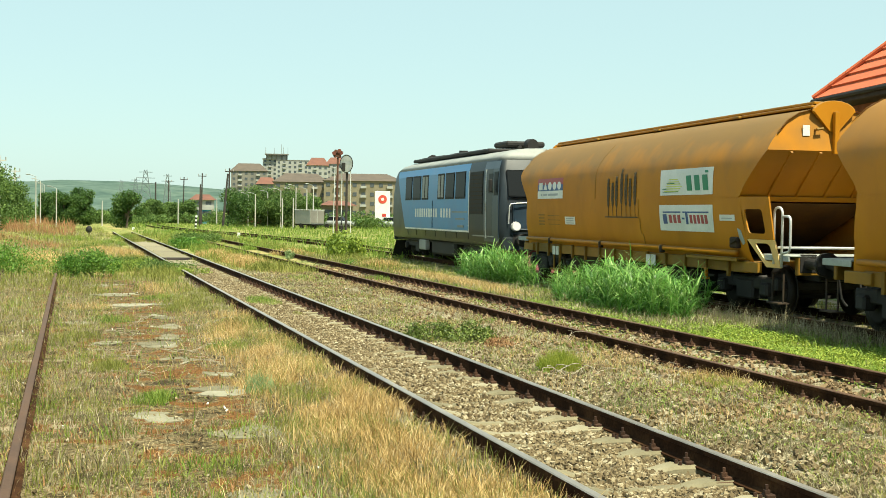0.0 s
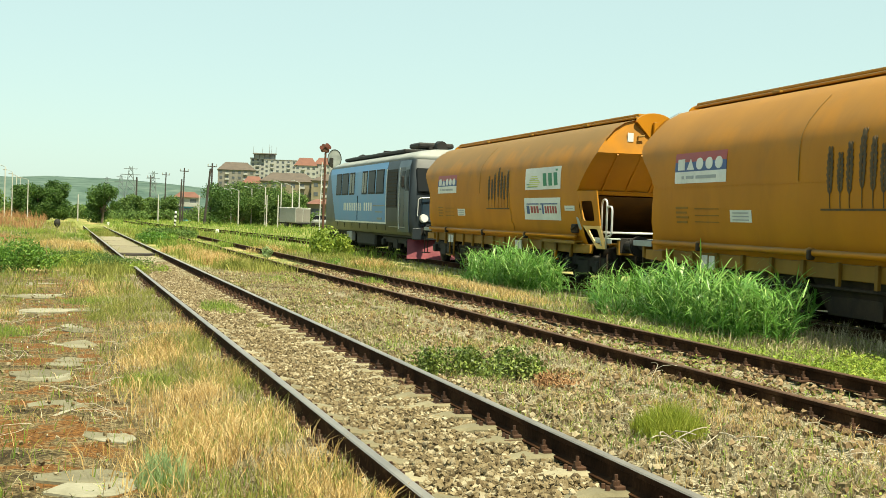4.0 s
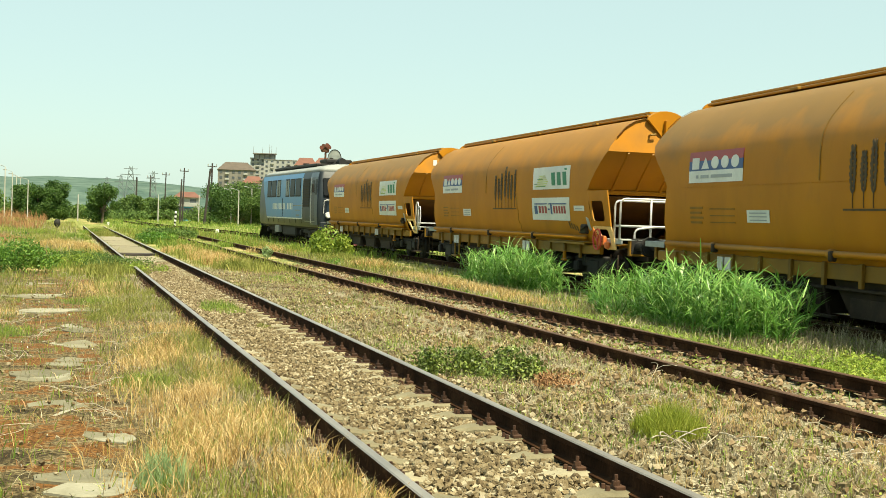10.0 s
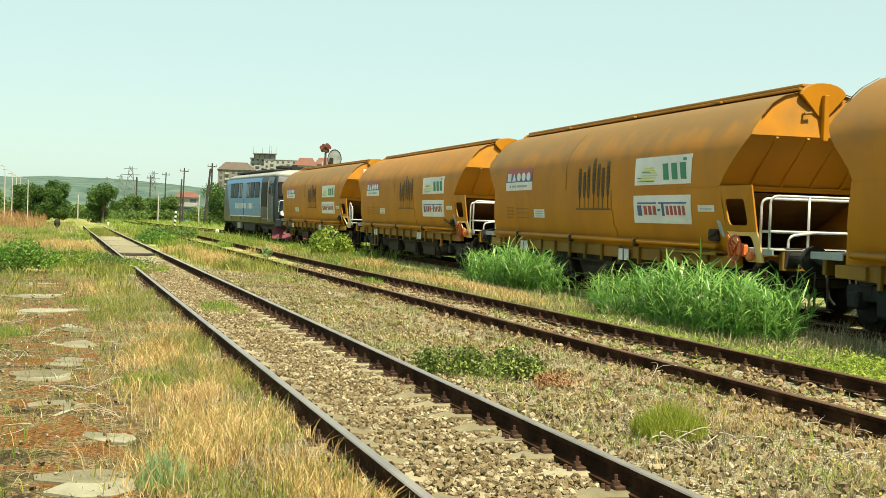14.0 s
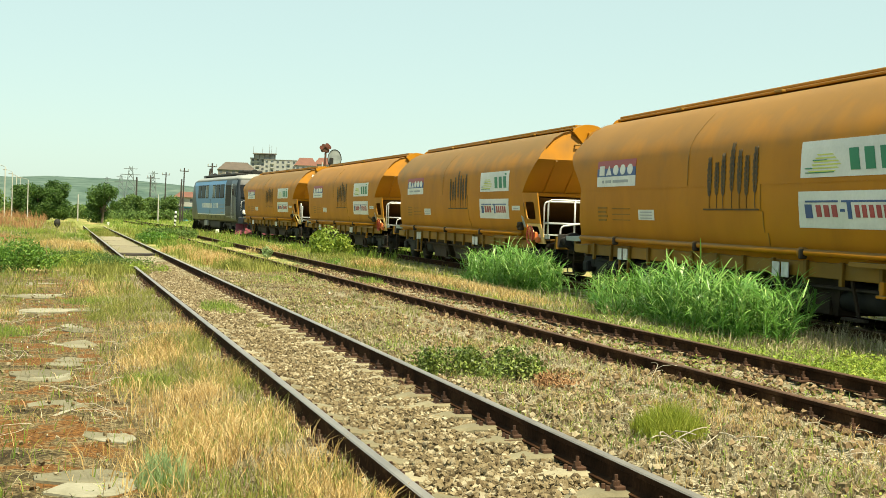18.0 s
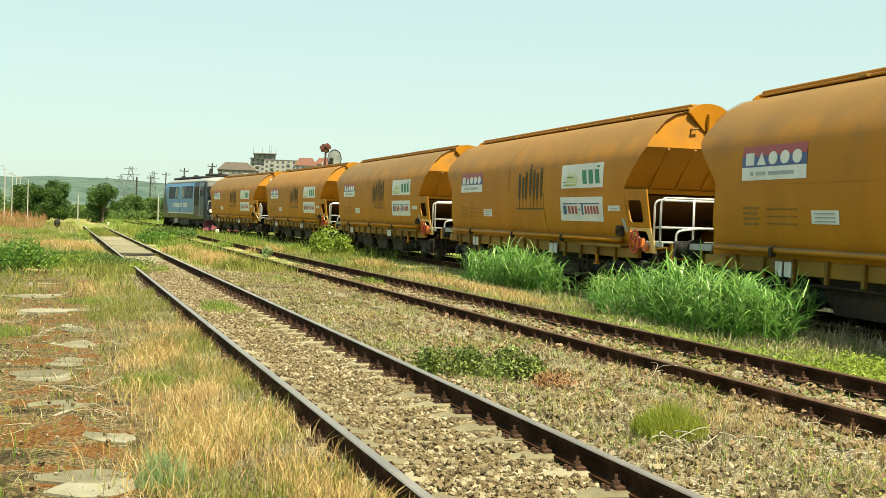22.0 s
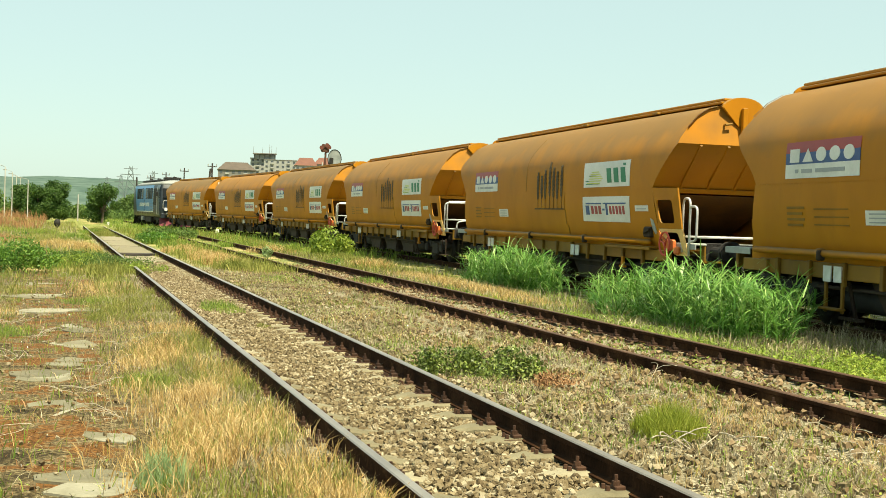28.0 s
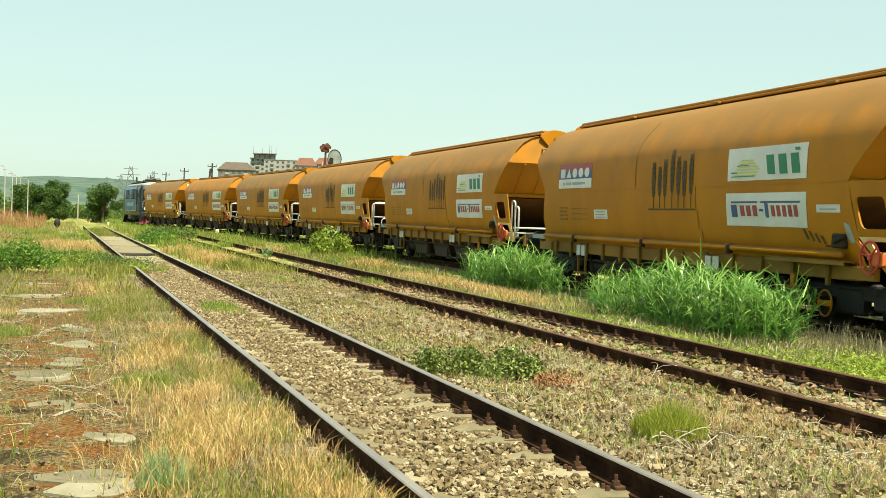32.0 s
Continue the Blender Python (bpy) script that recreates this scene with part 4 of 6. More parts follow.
    piece("sign_panel", "psz", lambda: quad(8.84, 2.47, 11.46, 3.03, 0.010), "white", w, "white company panel with green mark")
    marks("sign_mark", "psz", "signgreen", w)
    marks("sign_mark", "swoosh", "signlime", w)
    marks("sign_mark", "underline", "signgreen", w)
    piece("sign_panel", "sped", lambda: quad(8.79, 1.70, 11.46, 2.26, 0.010), "white", w, "white company panel with red and blue mark")
    marks("sign_mark", "sped_red", "signred", w)
    marks("sign_mark", "sped_blue", "signblue", w)
    piece("data_plate", "lab1", lambda: quad(2.35, 1.76, 3.15, 1.97, 0.010), "white", w, "small white lettered plate")
    piece("data_plate", "lab2", lambda: quad(11.75, 1.94, 12.4, 2.06, 0.010), "white", w)
    pieces("data_line", "lines", [lambda k=k: quad(2.45, 1.79 + 0.06 * k, 3.05, 1.81 + 0.06 * k, 0.016) for k in range(3)] + [lambda: quad(11.85, 1.98, 12.3, 2.0, 0.016)], "signgrey", w)
    pieces("stencil", "stencil", [lambda k=k: quad(0.05, 1.72 + 0.09 * k, 0.55 + 0.06 * (k % 2), 1.76 + 0.09 * k, 0.012) for k in range(4)] + [lambda k=k: quad(0.9, 1.74 + 0.12 * k, 1.9, 1.76 + 0.12 * k, 0.012) for k in range(3)], "yellow_frame", w)
    piece("wheat_emblem", "wheat", wheat, "emblem", w, "faded black wheat ears painted on the side")
    if i > 1:
        def hand_wheel():
            pts = [(-1.44, -7.35 + 0.23 * math.cos(a), 1.30 + 0.23 * math.sin(a)) for a in np.linspace(0, 2 * math.pi, 21)]
            bm = tube(pts, 0.02, 6)
            for a in (0.3, 2.4, 4.5):
                rod((-1.44, -7.35, 1.30), (-1.44, -7.35 + 0.23 * math.cos(a), 1.30 + 0.23 * math.sin(a)), 0.014, None, 6, bm)
            rod((-1.46, -7.35, 1.30), (-1.28, -7.35, 1.30), 0.04, None, 8, bm)
            return bm
        piece("hand_wheel", "handwheel", hand_wheel, "redpaint", w, "red hand brake wheel")
        piece("brake_gear", "brakegear", lambda: many([box(-1.36, -7.45, 1.28, 0.12, 0.3, 0.22, 0.03), box(-1.36, -7.75, 1.18, 0.1, 0.16, 0.16, 0.03), rod((-1.38, -6.9, 1.55), (-1.38, -7.3, 1.3), 0.03, None, 6)]), "orange", w)
    piece("air_valve", "valve", lambda: many([box(-1.42, -6.55, 1.52, 0.12, 0.34, 0.22, 0.03), rod((-1.5, -6.5, 1.5), (-1.5, -6.75, 1.58), 0.03, None, 6)]), "dark_brown", w)
    if scrawl:
        piece("scrawl", "scrawl", lambda: many([quad(11.3 + 0.16 * k, 1.52 - 0.02 * k, 11.36 + 0.16 * k, 1.68 - 0.03 * k, 0.012, 0.1) for k in range(4)] + [quad(11.9, 1.42, 12.5, 1.45, 0.012)]), "emblem", w, "black scrawl")
    return w


# ----- locomotive -----
LH = [(1.36, 0.98), (1.44, 1.10), (1.47, 1.5), (1.475, 2.2), (1.47, 2.9), (1.445, 3.5), (1.36, 3.80), (1.12, 4.0), (0.72, 4.15), (0.35, 4.2), (0.0, 4.22)]


def loco_x(z):
    for (a, za), (b, zb) in zip(LH, LH[1:]):
        if za <= z <= zb:
            return a + (b - a) * (z - za) / (zb - za)
    return LH[0][0]


def loco_end(z):
    """How far the ends reach: the cab front leans back above its waist."""
    if z < 2.45:
        return 7.85
    return 7.85 - 0.42 * min(1.0, (z - 2.45) / 1.2) ** 1.2 - (0.30 * max(0, z - 3.7) / 0.5)


def loco_shell(z0, z1):
    zs = [z for _, z in LH if z0 < z < z1]
    zs = [z0] + zs + [z1]
    half = [(loco_x(z), z) for z in zs]
    bm = bmesh.new()
    rings = []
    for x, z in half:
        e = loco_end(z)
        ring = []
        for sx, sy in ((-1, 1), (1, 1), (1, -1), (-1, -1)):
            for a in ((0, 1, 2, 3) if sx * sy < 0 else (3, 2, 1, 0)):
                ang = math.pi / 2 * a / 3
                ring.append((sx * (x - 0.30 + 0.30 * math.cos(ang)), sy * (e - 0.30 + 0.30 * math.sin(ang)), z))
        rings.append([bm.verts.new(p) for p in ring])
    n = len(rings[0])
    for a, b in zip(rings, rings[1:]):
        for k in range(n):
            bm.faces.new((a[k], a[(k + 1) % n], b[(k + 1) % n], b[k]))
    bm.faces.new(rings[0][::-1])
    bm.faces.new(rings[-1])
    bmesh.ops.recalc_face_normals(bm, faces=bm.faces)
    return bm


def loco_plate(points, off=0.01, thick=0.02):
    bm = bmesh.new()
    a = [bm.verts.new((-loco_x(z) - off, y, z)) for y, z in points]
    b = [bm.verts.new((-loco_x(z) - off + thick, y, z)) for y, z in points]
    bm.faces.new(a)
    bm.faces.new(b[::-1])
    n = len(a)
    for k in range(n):
        bm.faces.new((a[k], b[k], b[(k + 1) % n], a[(k + 1) % n]))
    bmesh.ops.recalc_face_normals(bm, faces=bm.faces)
    return bm


def lq(u0, z0, u1, z1, off=0.016):
    """A plate on the locomotive's side, u metres behind its front."""
    return loco_plate([(7.85 - u0, z0), (7.85 - u1, z0), (7.85 - u1, z1), (7.85 - u0, z1)], off)


def stripes(u0, z0, u1, z1, off):
    out, zs = [], [z for _, z in LH if z0 < z < z1]
    zs = [z0] + zs + [z1]
    for a, b in zip(zs, zs[1:]):
        out.append(lq(u0, a, u1, b, off))
    return out


def locomotive():
    w = empty("locomotive", pose(0, 0, 0), "blue and dark grey diesel locomotive hauling the goods train", "locomotive")
    part("body", loco_shell(0.98, 3.80), "loco_grey", w, "dark grey locomotive body", True)
    w.children[0].data.set_sharp_from_angle(angle=radians(32))
    part("roof", loco_shell(3.80, 4.22), "loco_roof", w, "pale grey sooty roof", True)
    # blue panel with a slanted front edge
    qs = []
    zs = [1.42, 1.5, 2.2, 2.9, 3.5, 3.78]
    for a, b in zip(zs, zs[1:]):
        f = lambda z: 7.85 - (1.0 + 1.55 * (3.8 - z) / 2.38)
        qs.append(loco_plate([(f(a), a), (7.85 - 12.05, a), (7.85 - 12.05, b), (f(b), b)], 0.008))
    panel = many(qs)
    bmesh.ops.remove_doubles(panel, verts=panel.verts, dist=0.0005)
    part("blue_panel", panel, "loco_blue", w, "sky-blue painted side panel")
    part("panel_line", many([lq(2.55, 1.36, 12.10, 1.42, 0.010)] + stripes(12.05, 1.42, 12.11, 3.5, 0.010)), "white", w)
    part("cab_panel", many(stripes(13.9, 1.1, 15.5, 3.75, 0.010)), "loco_slate", w, "slate blue cab side")
    for a, b in ((2.62, 3.76), (3.88, 5.22), (9.0, 10.22), (10.38, 11.68)):
        fr = part("window", lq(a, 2.55, b, 3.52, 0.02), "dark", w)
        part("pane", lq(a + 0.06, 2.62, b - 0.06, 3.46, 0.032), "glass", fr)
    for a, b in ((5.42, 6.44), (7.85, 8.80)):
        fr = part("window", lq(a, 2.55, b, 3.52, 0.02), "dark", w, "pale shuttered window")
        part("shutter", lq(a + 0.10, 2.62, b - 0.10, 3.45, 0.030), "loco_roof", fr)
        part("shutter_bar", lq((a + b) / 2 - 0.05, 2.62, (a + b) / 2 + 0.05, 3.45, 0.036), "dark", fr)
    part("radiator_grille", many(stripes(12.25, 2.0, 13.75, 3.46, 0.02)), "dark", w, "black radiator grille")
    part("grille_slat", many([lq(12.3, 2.06 + 0.14 * k, 13.7, 2.09 + 0.14 * k, 0.036) for k in range(10)]), "dark_brown", w)
    part("cab_door", many(stripes(14.2, 1.2, 14.85, 3.5, 0.014)), "loco_grey", w)
    part("door_post", many(stripes(14.12, 1.2, 14.17, 3.5, 0.03)), "galv", w)
    part("wing_mirror", box(-1.60, 7.85 - 15.0, 2.95, 0.10, 0.16, 0.42, 0.03), "dark", w)
    part("cab_window", lq(15.02, 2.62, 15.45, 3.4, 0.02), "glass", w)
    part("cab_window", lq(14.45, 2.7, 14.88, 3.35, 0.02), "glass", w)
    part("panel_joint", lq(7.1, 1.45, 7.13, 2.5, 0.03), "dark", w)
    for k in range(7):
        part("panel_joint", lq(3.0 + k * 1.5, 1.12, 3.04 + k * 1.5, 1.34, 0.012), "dark", w)
    for u in [4.35 + 0.36 * i for i in range(10)] + [8.35 + 0.40 * i for i in range(4)]:
        part("company_mark", lq(u, 1.86, u + 0.20, 2.20, 0.016), "white", w)
    part("small_mark", many([lq(9.95, 2.05, 11.9, 2.10, 0.02), lq(10.4, 1.80, 11.6, 1.85, 0.02), lq(10.7, 1.52, 11.5, 1.60, 0.02), lq(12.6, 1.25, 15.0, 1.29, 0.02)]), "loco_roof", w)
    for s in (-1, 1):
        for x in (-0.62, 0.62):
            ob = part("windscreen", box(x, 0, 0, 1.16, 0.03, 0.92, 0.03), "glass", w)
            ob.matrix_basis = pose(0, s * 7.70, 3.02, s * 19, 0, 0)
        part("front_panel", box(0, s * 7.86, 1.95, 2.1, 0.03, 0.85, 0.05), "loco_slate", w)
        for x in (-0.95, 0.95):
            lamp = part("headlamp", rod((x, s * 7.80, 1.62), (x, s * 7.97, 1.62), 0.17, 0.15, 16), "galv", w)
            part("lens", rod((x, s * 7.965, 1.62), (x, s * 7.985, 1.62), 0.125, None, 16), "lens", lamp)
        part("top_lamp", rod((0, s * 6.35, 4.36), (0, s * 6.75, 4.34), 0.2, 0.19, 16), "dark", w)
        part("hand_rail", tube(rounded([(-1.2, s * 7.9, 1.7), (-1.2, s * 7.98, 2.35), (-0.5, s * 7.95, 2.4)], 0.1), 0.02, 6), "galv", w)
        part("headstock", box(0, s * 7.80, 1.05, 2.7, 0.14, 0.42, 0.02), "loco_grey", w)
        buffer_set(w, s, s * 7.86)

        def plough():
            return loft([[(-1.38, s * 7.30, 0.84), (0, s * 7.85, 0.84), (1.38, s * 7.30, 0.84), (0, s * 7.6, 0.84)], [(-1.48, s * 7.62, 0.14), (0, s * 8.25, 0.14), (1.48, s * 7.62, 0.14), (0, s * 7.95, 0.14)]])
        part("snow_plough", plough(), "plum" if s < 0 else "dark", w, "plum-red snow plough" if s < 0 else "")
        bogie(w, s * 4.5, 0.55, 3.6, (-1.8, 0.0, 1.8))
    part("fuel_tank", box(0, 0, 0.72, 2.5, 3.4, 0.62, 0.08), "dark", w)
    part("battery_box", box(-1.3, 2.6, 0.75, 0.2, 1.0, 0.4, 0.03), "loco_roof", w)
    part("underframe", box(0, 0, 0.95, 2.5, 15.0, 0.14, 0.02), "dark", w)
    part("roof_duct", box(-0.1, 1.2, 4.25, 1.4, 11.0, 0.14, 0.04), "dark", w, "sooty black roof ventilation duct")
    for y in (5.4, 3.2, 0.6):
        part("roof_hatch", box(0, y, 4.33, 1.2, 1.4, 0.08, 0.03), "dark", w)
    part("silencer", box(0, -5.3, 4.40, 1.4, 1.4, 0.20, 0.06), "dark", w, "raised black exhaust silencer housing")
    part("exhaust_stack", rod((0, 1.6, 4.3), (0, 1.6, 4.52), 0.2, 0.18, 12), "dark", w)
    for x in (-0.3, 0.3):
        part("horn", rod((x, -6.05, 4.26), (x, -6.3, 4.27), 0.03, 0.07, 10), "dark", w)
    return w


loco = locomotive()
wagons = [hopper_wagon(i, i > 1 and i != 5, i in (2, 6)) for i in range(1, 7)]

# ================= plants =================
def blades(name, n, where, tall, wide, material, label, lean=0.35, kind="stuff", droop=0.5, seed=1, category=""):
    """Grass blades, each a bent strip that tapers to a point."""
    rng = np.random.RandomState(seed)
    at = np.array([where(rng) for _ in range(n)])
    z = np.array([height(x, y) for x, y, _ in at]) - 0.01
    h = rng.uniform(*tall, n) * at[:, 2]
    w = rng.uniform(*wide, n) * 0.5
    a, la = rng.uniform(0, 2 * math.pi, (2, n))
    d = rng.uniform(0.05, lean, n) * h
    side = np.stack([np.cos(a) * w, np.sin(a) * w, np.zeros(n)], 1)
    out = np.stack([np.cos(la) * d, np.sin(la) * d, np.zeros(n)], 1)
    up = np.stack([np.zeros(n), np.zeros(n), h], 1)
    foot = np.stack([at[:, 0], at[:, 1], z], 1)
    tip = 1 - droop * rng.uniform(0, 0.5, n)[:, None]
    v = np.stack([foot - side, foot + side, foot + side * 0.8 + out * 0.35 + up * 0.55, foot - side * 0.8 + out * 0.35 + up * 0.55, foot + out + up * tip], 1)
    faces = [q for o in range(0, 5 * n, 5) for q in ((o, o + 1, o + 2, o + 3), (o + 3, o + 2, o + 4))]
    if not category:
        return raw(name, v.reshape(-1, 3), faces, material, label, kind)
    c = foot.mean(0)
    w = empty(name, pose(*c), label, category)
    raw("blade_mass", (v - c).reshape(-1, 3), faces, material, "", "stuff", w)
    return w


def patch(cx, cy, rx, ry, ragged=0.5):
    """Places in an uneven oval, thicker towards its middle."""
    def where(rng):
        a, r = rng.uniform(0, 2 * math.pi), math.sqrt(rng.rand())
        e = 1 + ragged * noise.noise((cx + math.cos(a) * 1.3, cy + math.sin(a) * 1.3, 5.0))
        return cx + math.cos(a) * r * rx * e, cy + math.sin(a) * r * ry * e, 1.15 - 0.55 * r
    return where


def scatter(x0, x1, y0, y1, power=1.6, clump=0.0, scale=0.8):
    """Places in a strip, denser near its start, gathered in clumps."""
    def where(rng):
        for _ in range(12):
            x, y = rng.uniform(x0, x1), y0 + (y1 - y0) * rng.rand() ** power
            v = noise.noise((x * scale, y * scale, 9.0 + x0))
            if y > 34 and (T2 - 0.03 < x < T2 + 1.54 and y < 74 or T1 - 0.15 < x < T1 + 1.65 and y < 100):
                continue
            if -0.6 < x < 0.75 and 6 < y < 30 and rng.rand() < 0.82:
                continue
            if v > clump + rng.uniform(-0.25, 0.25):
                break
        return x, y, 0.6 + 0.6 * rng.rand()
    return where


# tall reed clumps before the train
def reed_stalk(seed):
    """A stalk with long arching leaves."""
    rng = np.random.RandomState(seed)
    v, f = [], []

    def ribbon(pts, w, side):
        o = len(v)
        for k, p in enumerate(pts):
            q = w * (1 - 0.15 * k) if k < len(pts) - 1 else 0.002
            v.extend([(p - side * q).tolist(), (p + side * q).tolist()])
        for k in range(len(pts) - 1):
            f.append((o + 2 * k, o + 2 * k + 1, o + 2 * k + 3, o + 2 * k + 2))

    h = rng.uniform(0.75, 1.05)
    ribbon([np.array((0.0, 0.0, h * k / 3)) + rng.normal(0, 0.01, 3) for k in range(4)], 0.008, np.array((1.0, 0, 0)))
    for k in range(13):
        a = rng.uniform(0, 6.283)
        z = h * rng.uniform(0.05, 0.95)
        l = rng.uniform(0.35, 0.62)
        out = np.array((math.cos(a), math.sin(a), 0.0))
        side = np.array((-math.sin(a), math.cos(a), rng.uniform(-0.4, 0.4)))
        up = rng.uniform(0.55, 1.0)
        droop = rng.uniform(0.1, 0.6)
        pts = [np.array((0, 0, z)) + out * l * t * (0.45 + 0.3 * t) + np.array((0, 0, l * (up * t - droop * t * t))) for t in (0.0, 0.3, 0.6, 0.82, 1.0)]
        ribbon(pts, rng.uniform(0.009, 0.017), side)
    me = bpy.data.meshes.new("reed_stalk")
    me.from_pydata(v, [], f)
    me.materials.append(M["reed"])
    return me


STALKS = [reed_stalk(k) for k in range(14)]


def reeds(cx, cy, rx, ry, n, tall, label, seed):
    rng = np.random.RandomState(seed)
    where = patch(cx, cy, rx, ry, 0.4)
    w = empty("reed_clump", pose(cx, cy, 0), label, "grass clump")
    for k in range(n):
        x, y, e = where(rng)
        ob = dress("reed_stalk", STALKS[rng.randint(len(STALKS))], "reed", w)
        s = tall * (0.55 + 0.5 * e) * rng.uniform(0.75, 1.1)
        ob.matrix_basis = Matrix.LocRotScale((x - cx, y - cy, height(x, y) - 0.02), Euler((rng.normal(0, 0.16), rng.normal(0, 0.16), rng.uniform(0, 6.28))), (s, s, s))


reeds(10.05, 18.2, 0.80, 2.75, 380, 1.02, "lush tall green reed grass beside the track", 2)
reeds(10.75, 28.6, 0.62, 2.7, 260, 1.0, "lush tall green reed grass beside the track", 3)
reeds(10.45, 22.6, 0.35, 1.3, 40, 0.75, "low green reed grass between two clumps", 4)
# turf strip by the siding
blades("verge_grass", 17000, scatter(8.2, 11.0, 5.0, 46, 1.3, -0.3), (0.05, 0.20), (0.010, 0.022), "green", "short green grass verge", 0.8, seed=5)
blades("verge_weeds", 13000, scatter(8.3, 10.9, 5.0, 34, 1.2, -0.15, 0.7), (0.04, 0.15), (0.010, 0.024), "lime", "low yellow-green weeds on the verge", 0.9, seed=56)
blades("verge_straw", 16000, scatter(8.2, 10.9, 13.0, 50, 1.2, -0.1), (0.08, 0.26), (0.008, 0.016), "straw_pale", "dry grass on the verge", 0.8, seed=6)
blades("train_side_grass", 7000, scatter(10.6, 16.0, 8.0, 60, 1.3, -0.1), (0.05, 0.22), (0.012, 0.022), "olive", "grass between the rails of the curved track", 0.8, seed=7)
blades("verge_stalks", 2600, scatter(10.2, 11.3, 10.5, 17.0, 1.0, -0.3, 1.0), (0.18, 0.50), (0.004, 0.008), "straw_pale", "pale dry stalks beside the train's track", 0.5, seed=91)
# dry straw strip along the first track's near rail
def strip_straw(rng):
    for _ in range(10):
        y = 0.5 + 20.0 * rng.rand() ** 1.2
        x = 1.20 + rng.normal(0, 0.30) + 0.12 * math.sin(y * 1.3)
        if noise.noise((x * 1.4, y * 0.9, 2.0)) > -0.12 + 0.05 * max(0, y - 8) + rng.uniform(-0.3, 0.3):
            break
    return min(x, T1 - 0.14), y, 0.5 + 0.7 * rng.rand()
blades("straw_strip", 34000, strip_straw, (0.06, 0.23), (0.004, 0.009), "straw", "tall dry golden grass along the rail", 0.9, seed=8)
blades("straw_strip_green", 15000, scatter(0.5, 1.82, 1.0, 26, 1.1, 0.0, 1.1), (0.06, 0.22), (0.003, 0.008), "olive", "green blades among the dry grass", 0.7, seed=9)
# yard on the near side
blades("yard_dead_grass", 38000, scatter(-5.0, 1.6, -0.5, 34, 1.5, -0.1, 1.2), (0.03, 0.15), (0.003, 0.007), "straw_pale", "thin dead grass on the yard", 1.4, seed=10)
blades("yard_green", 50000, scatter(-5.0, 1.75, 0.0, 44, 1.4, 0.02, 0.9), (0.03, 0.13), (0.004, 0.010), "olive", "sparse green weeds on the yard", 0.9, seed=11)
blades("yard_russet", 10000, scatter(-4.0, 1.4, 0.0, 28, 1.4, 0.15, 1.3), (0.02, 0.09), (0.006, 0.014), "leaf_red", "reddish low weeds", 1.0, seed=12)
# between the tracks
blades("between_dead_grass", 46000, scatter(T1 + 2.0, T2 - 0.3, 1.0, 36, 1.4, -0.1, 0.9), (0.03, 0.15), (0.003, 0.007), "straw_pale", "thin dead grass between the tracks", 1.3, seed=13)
blades("between_straw", 5500, scatter(T1 + 2.0, T2 - 0.3, 1.0, 40, 1.3, 0.2, 0.7), (0.05, 0.18), (0.003, 0.007), "straw", "golden dry grass between the tracks", 1.2, seed=68)
blades("yard_straw", 4500, scatter(-4.5, 1.2, 0.0, 40, 1.3, 0.12, 0.8), (0.05, 0.2), (0.003, 0.007), "straw", "golden dry grass on the yard", 1.1, seed=69)
blades("panel_weeds", 2600, lambda r: (T1 + (r.normal(0.1, 0.12) if r.rand() < 0.5 else r.normal(1.42, 0.10)), r.uniform(42, 96), r.uniform(0.5, 1.1)), (0.08, 0.26), (0.010, 0.022), "olive", "weeds along the crossing panels", 0.8, seed=70)
blades("between_green", 9000, scatter(T1 + 2.0, T2 - 0.3, 1.0, 42, 1.4, 0.25, 0.8), (0.03, 0.13), (0.006, 0.013), "olive", "sparse green weeds between the tracks", 0.9, seed=14)
blades("siding_green", 1500, scatter(T2 + 0.15, T2 + 1.4, 6.0, 30, 1.2, 0.3, 1.0), (0.03, 0.10), (0.008, 0.018), "green", "weeds between the rails of the siding", 0.8, seed=15)
blades("strip_dead_grass", 16000, scatter(0.2, 1.8, 0.5, 30, 1.2, -0.1, 1.3), (0.04, 0.17), (0.003, 0.006), "straw_pale", "grey dead grass along the rail", 1.2, seed=58)
blades("between_tufts", 6000, scatter(T1 + 1.8, T2 - 0.2, 1.0, 32, 1.2, 0.38, 1.5), (0.04, 0.16), (0.004, 0.010), "green", "small green tufts between the tracks", 0.8, seed=59)
blades("yard_tufts", 9000, scatter(-4.0, 1.4, 0.0, 32, 1.2, 0.35, 1.4), (0.04, 0.18), (0.004, 0.010), "green", "small green tufts on the yard", 0.8, seed=57)
# single tufts
blades("grass_tuft", 2600, patch(4.75, 8.95, 0.27, 0.40), (0.20, 0.42), (0.003, 0.007), "lime", "bright yellow-green fine grass tuft", 0.5, "", 0.4, 16, "grass tuft")
blades("grass_tuft", 700, patch(2.70, 21.5, 0.38, 1.1), (0.12, 0.24), (0.006, 0.012), "green", "green grass tuft between the rails", 0.6, "", 0.4, 17, "grass tuft")
blades("grass_tuft", 420, patch(0.66, 7.62, 0.11, 0.16), (0.06, 0.17), (0.005, 0.011), "green", "bright green grass tuft under a feathery weed", 0.6, "", 0.4, 61, "grass tuft")
blades("grass_tuft", 480, patch(0.66, 7.75, 0.16, 0.36), (0.10, 0.34), (0.004, 0.009), "blueweed", "grey-green feathery weed in dry grass", 0.5, "", 0.4, 18, "weed")
blades("grass_tuft", 300, patch(2.95, 18.3, 0.14, 0.3), (0.05, 0.12), (0.005, 0.01), "olive", "small weed tuft between the rails", 0.6, "", 0.4, 19, "grass tuft")
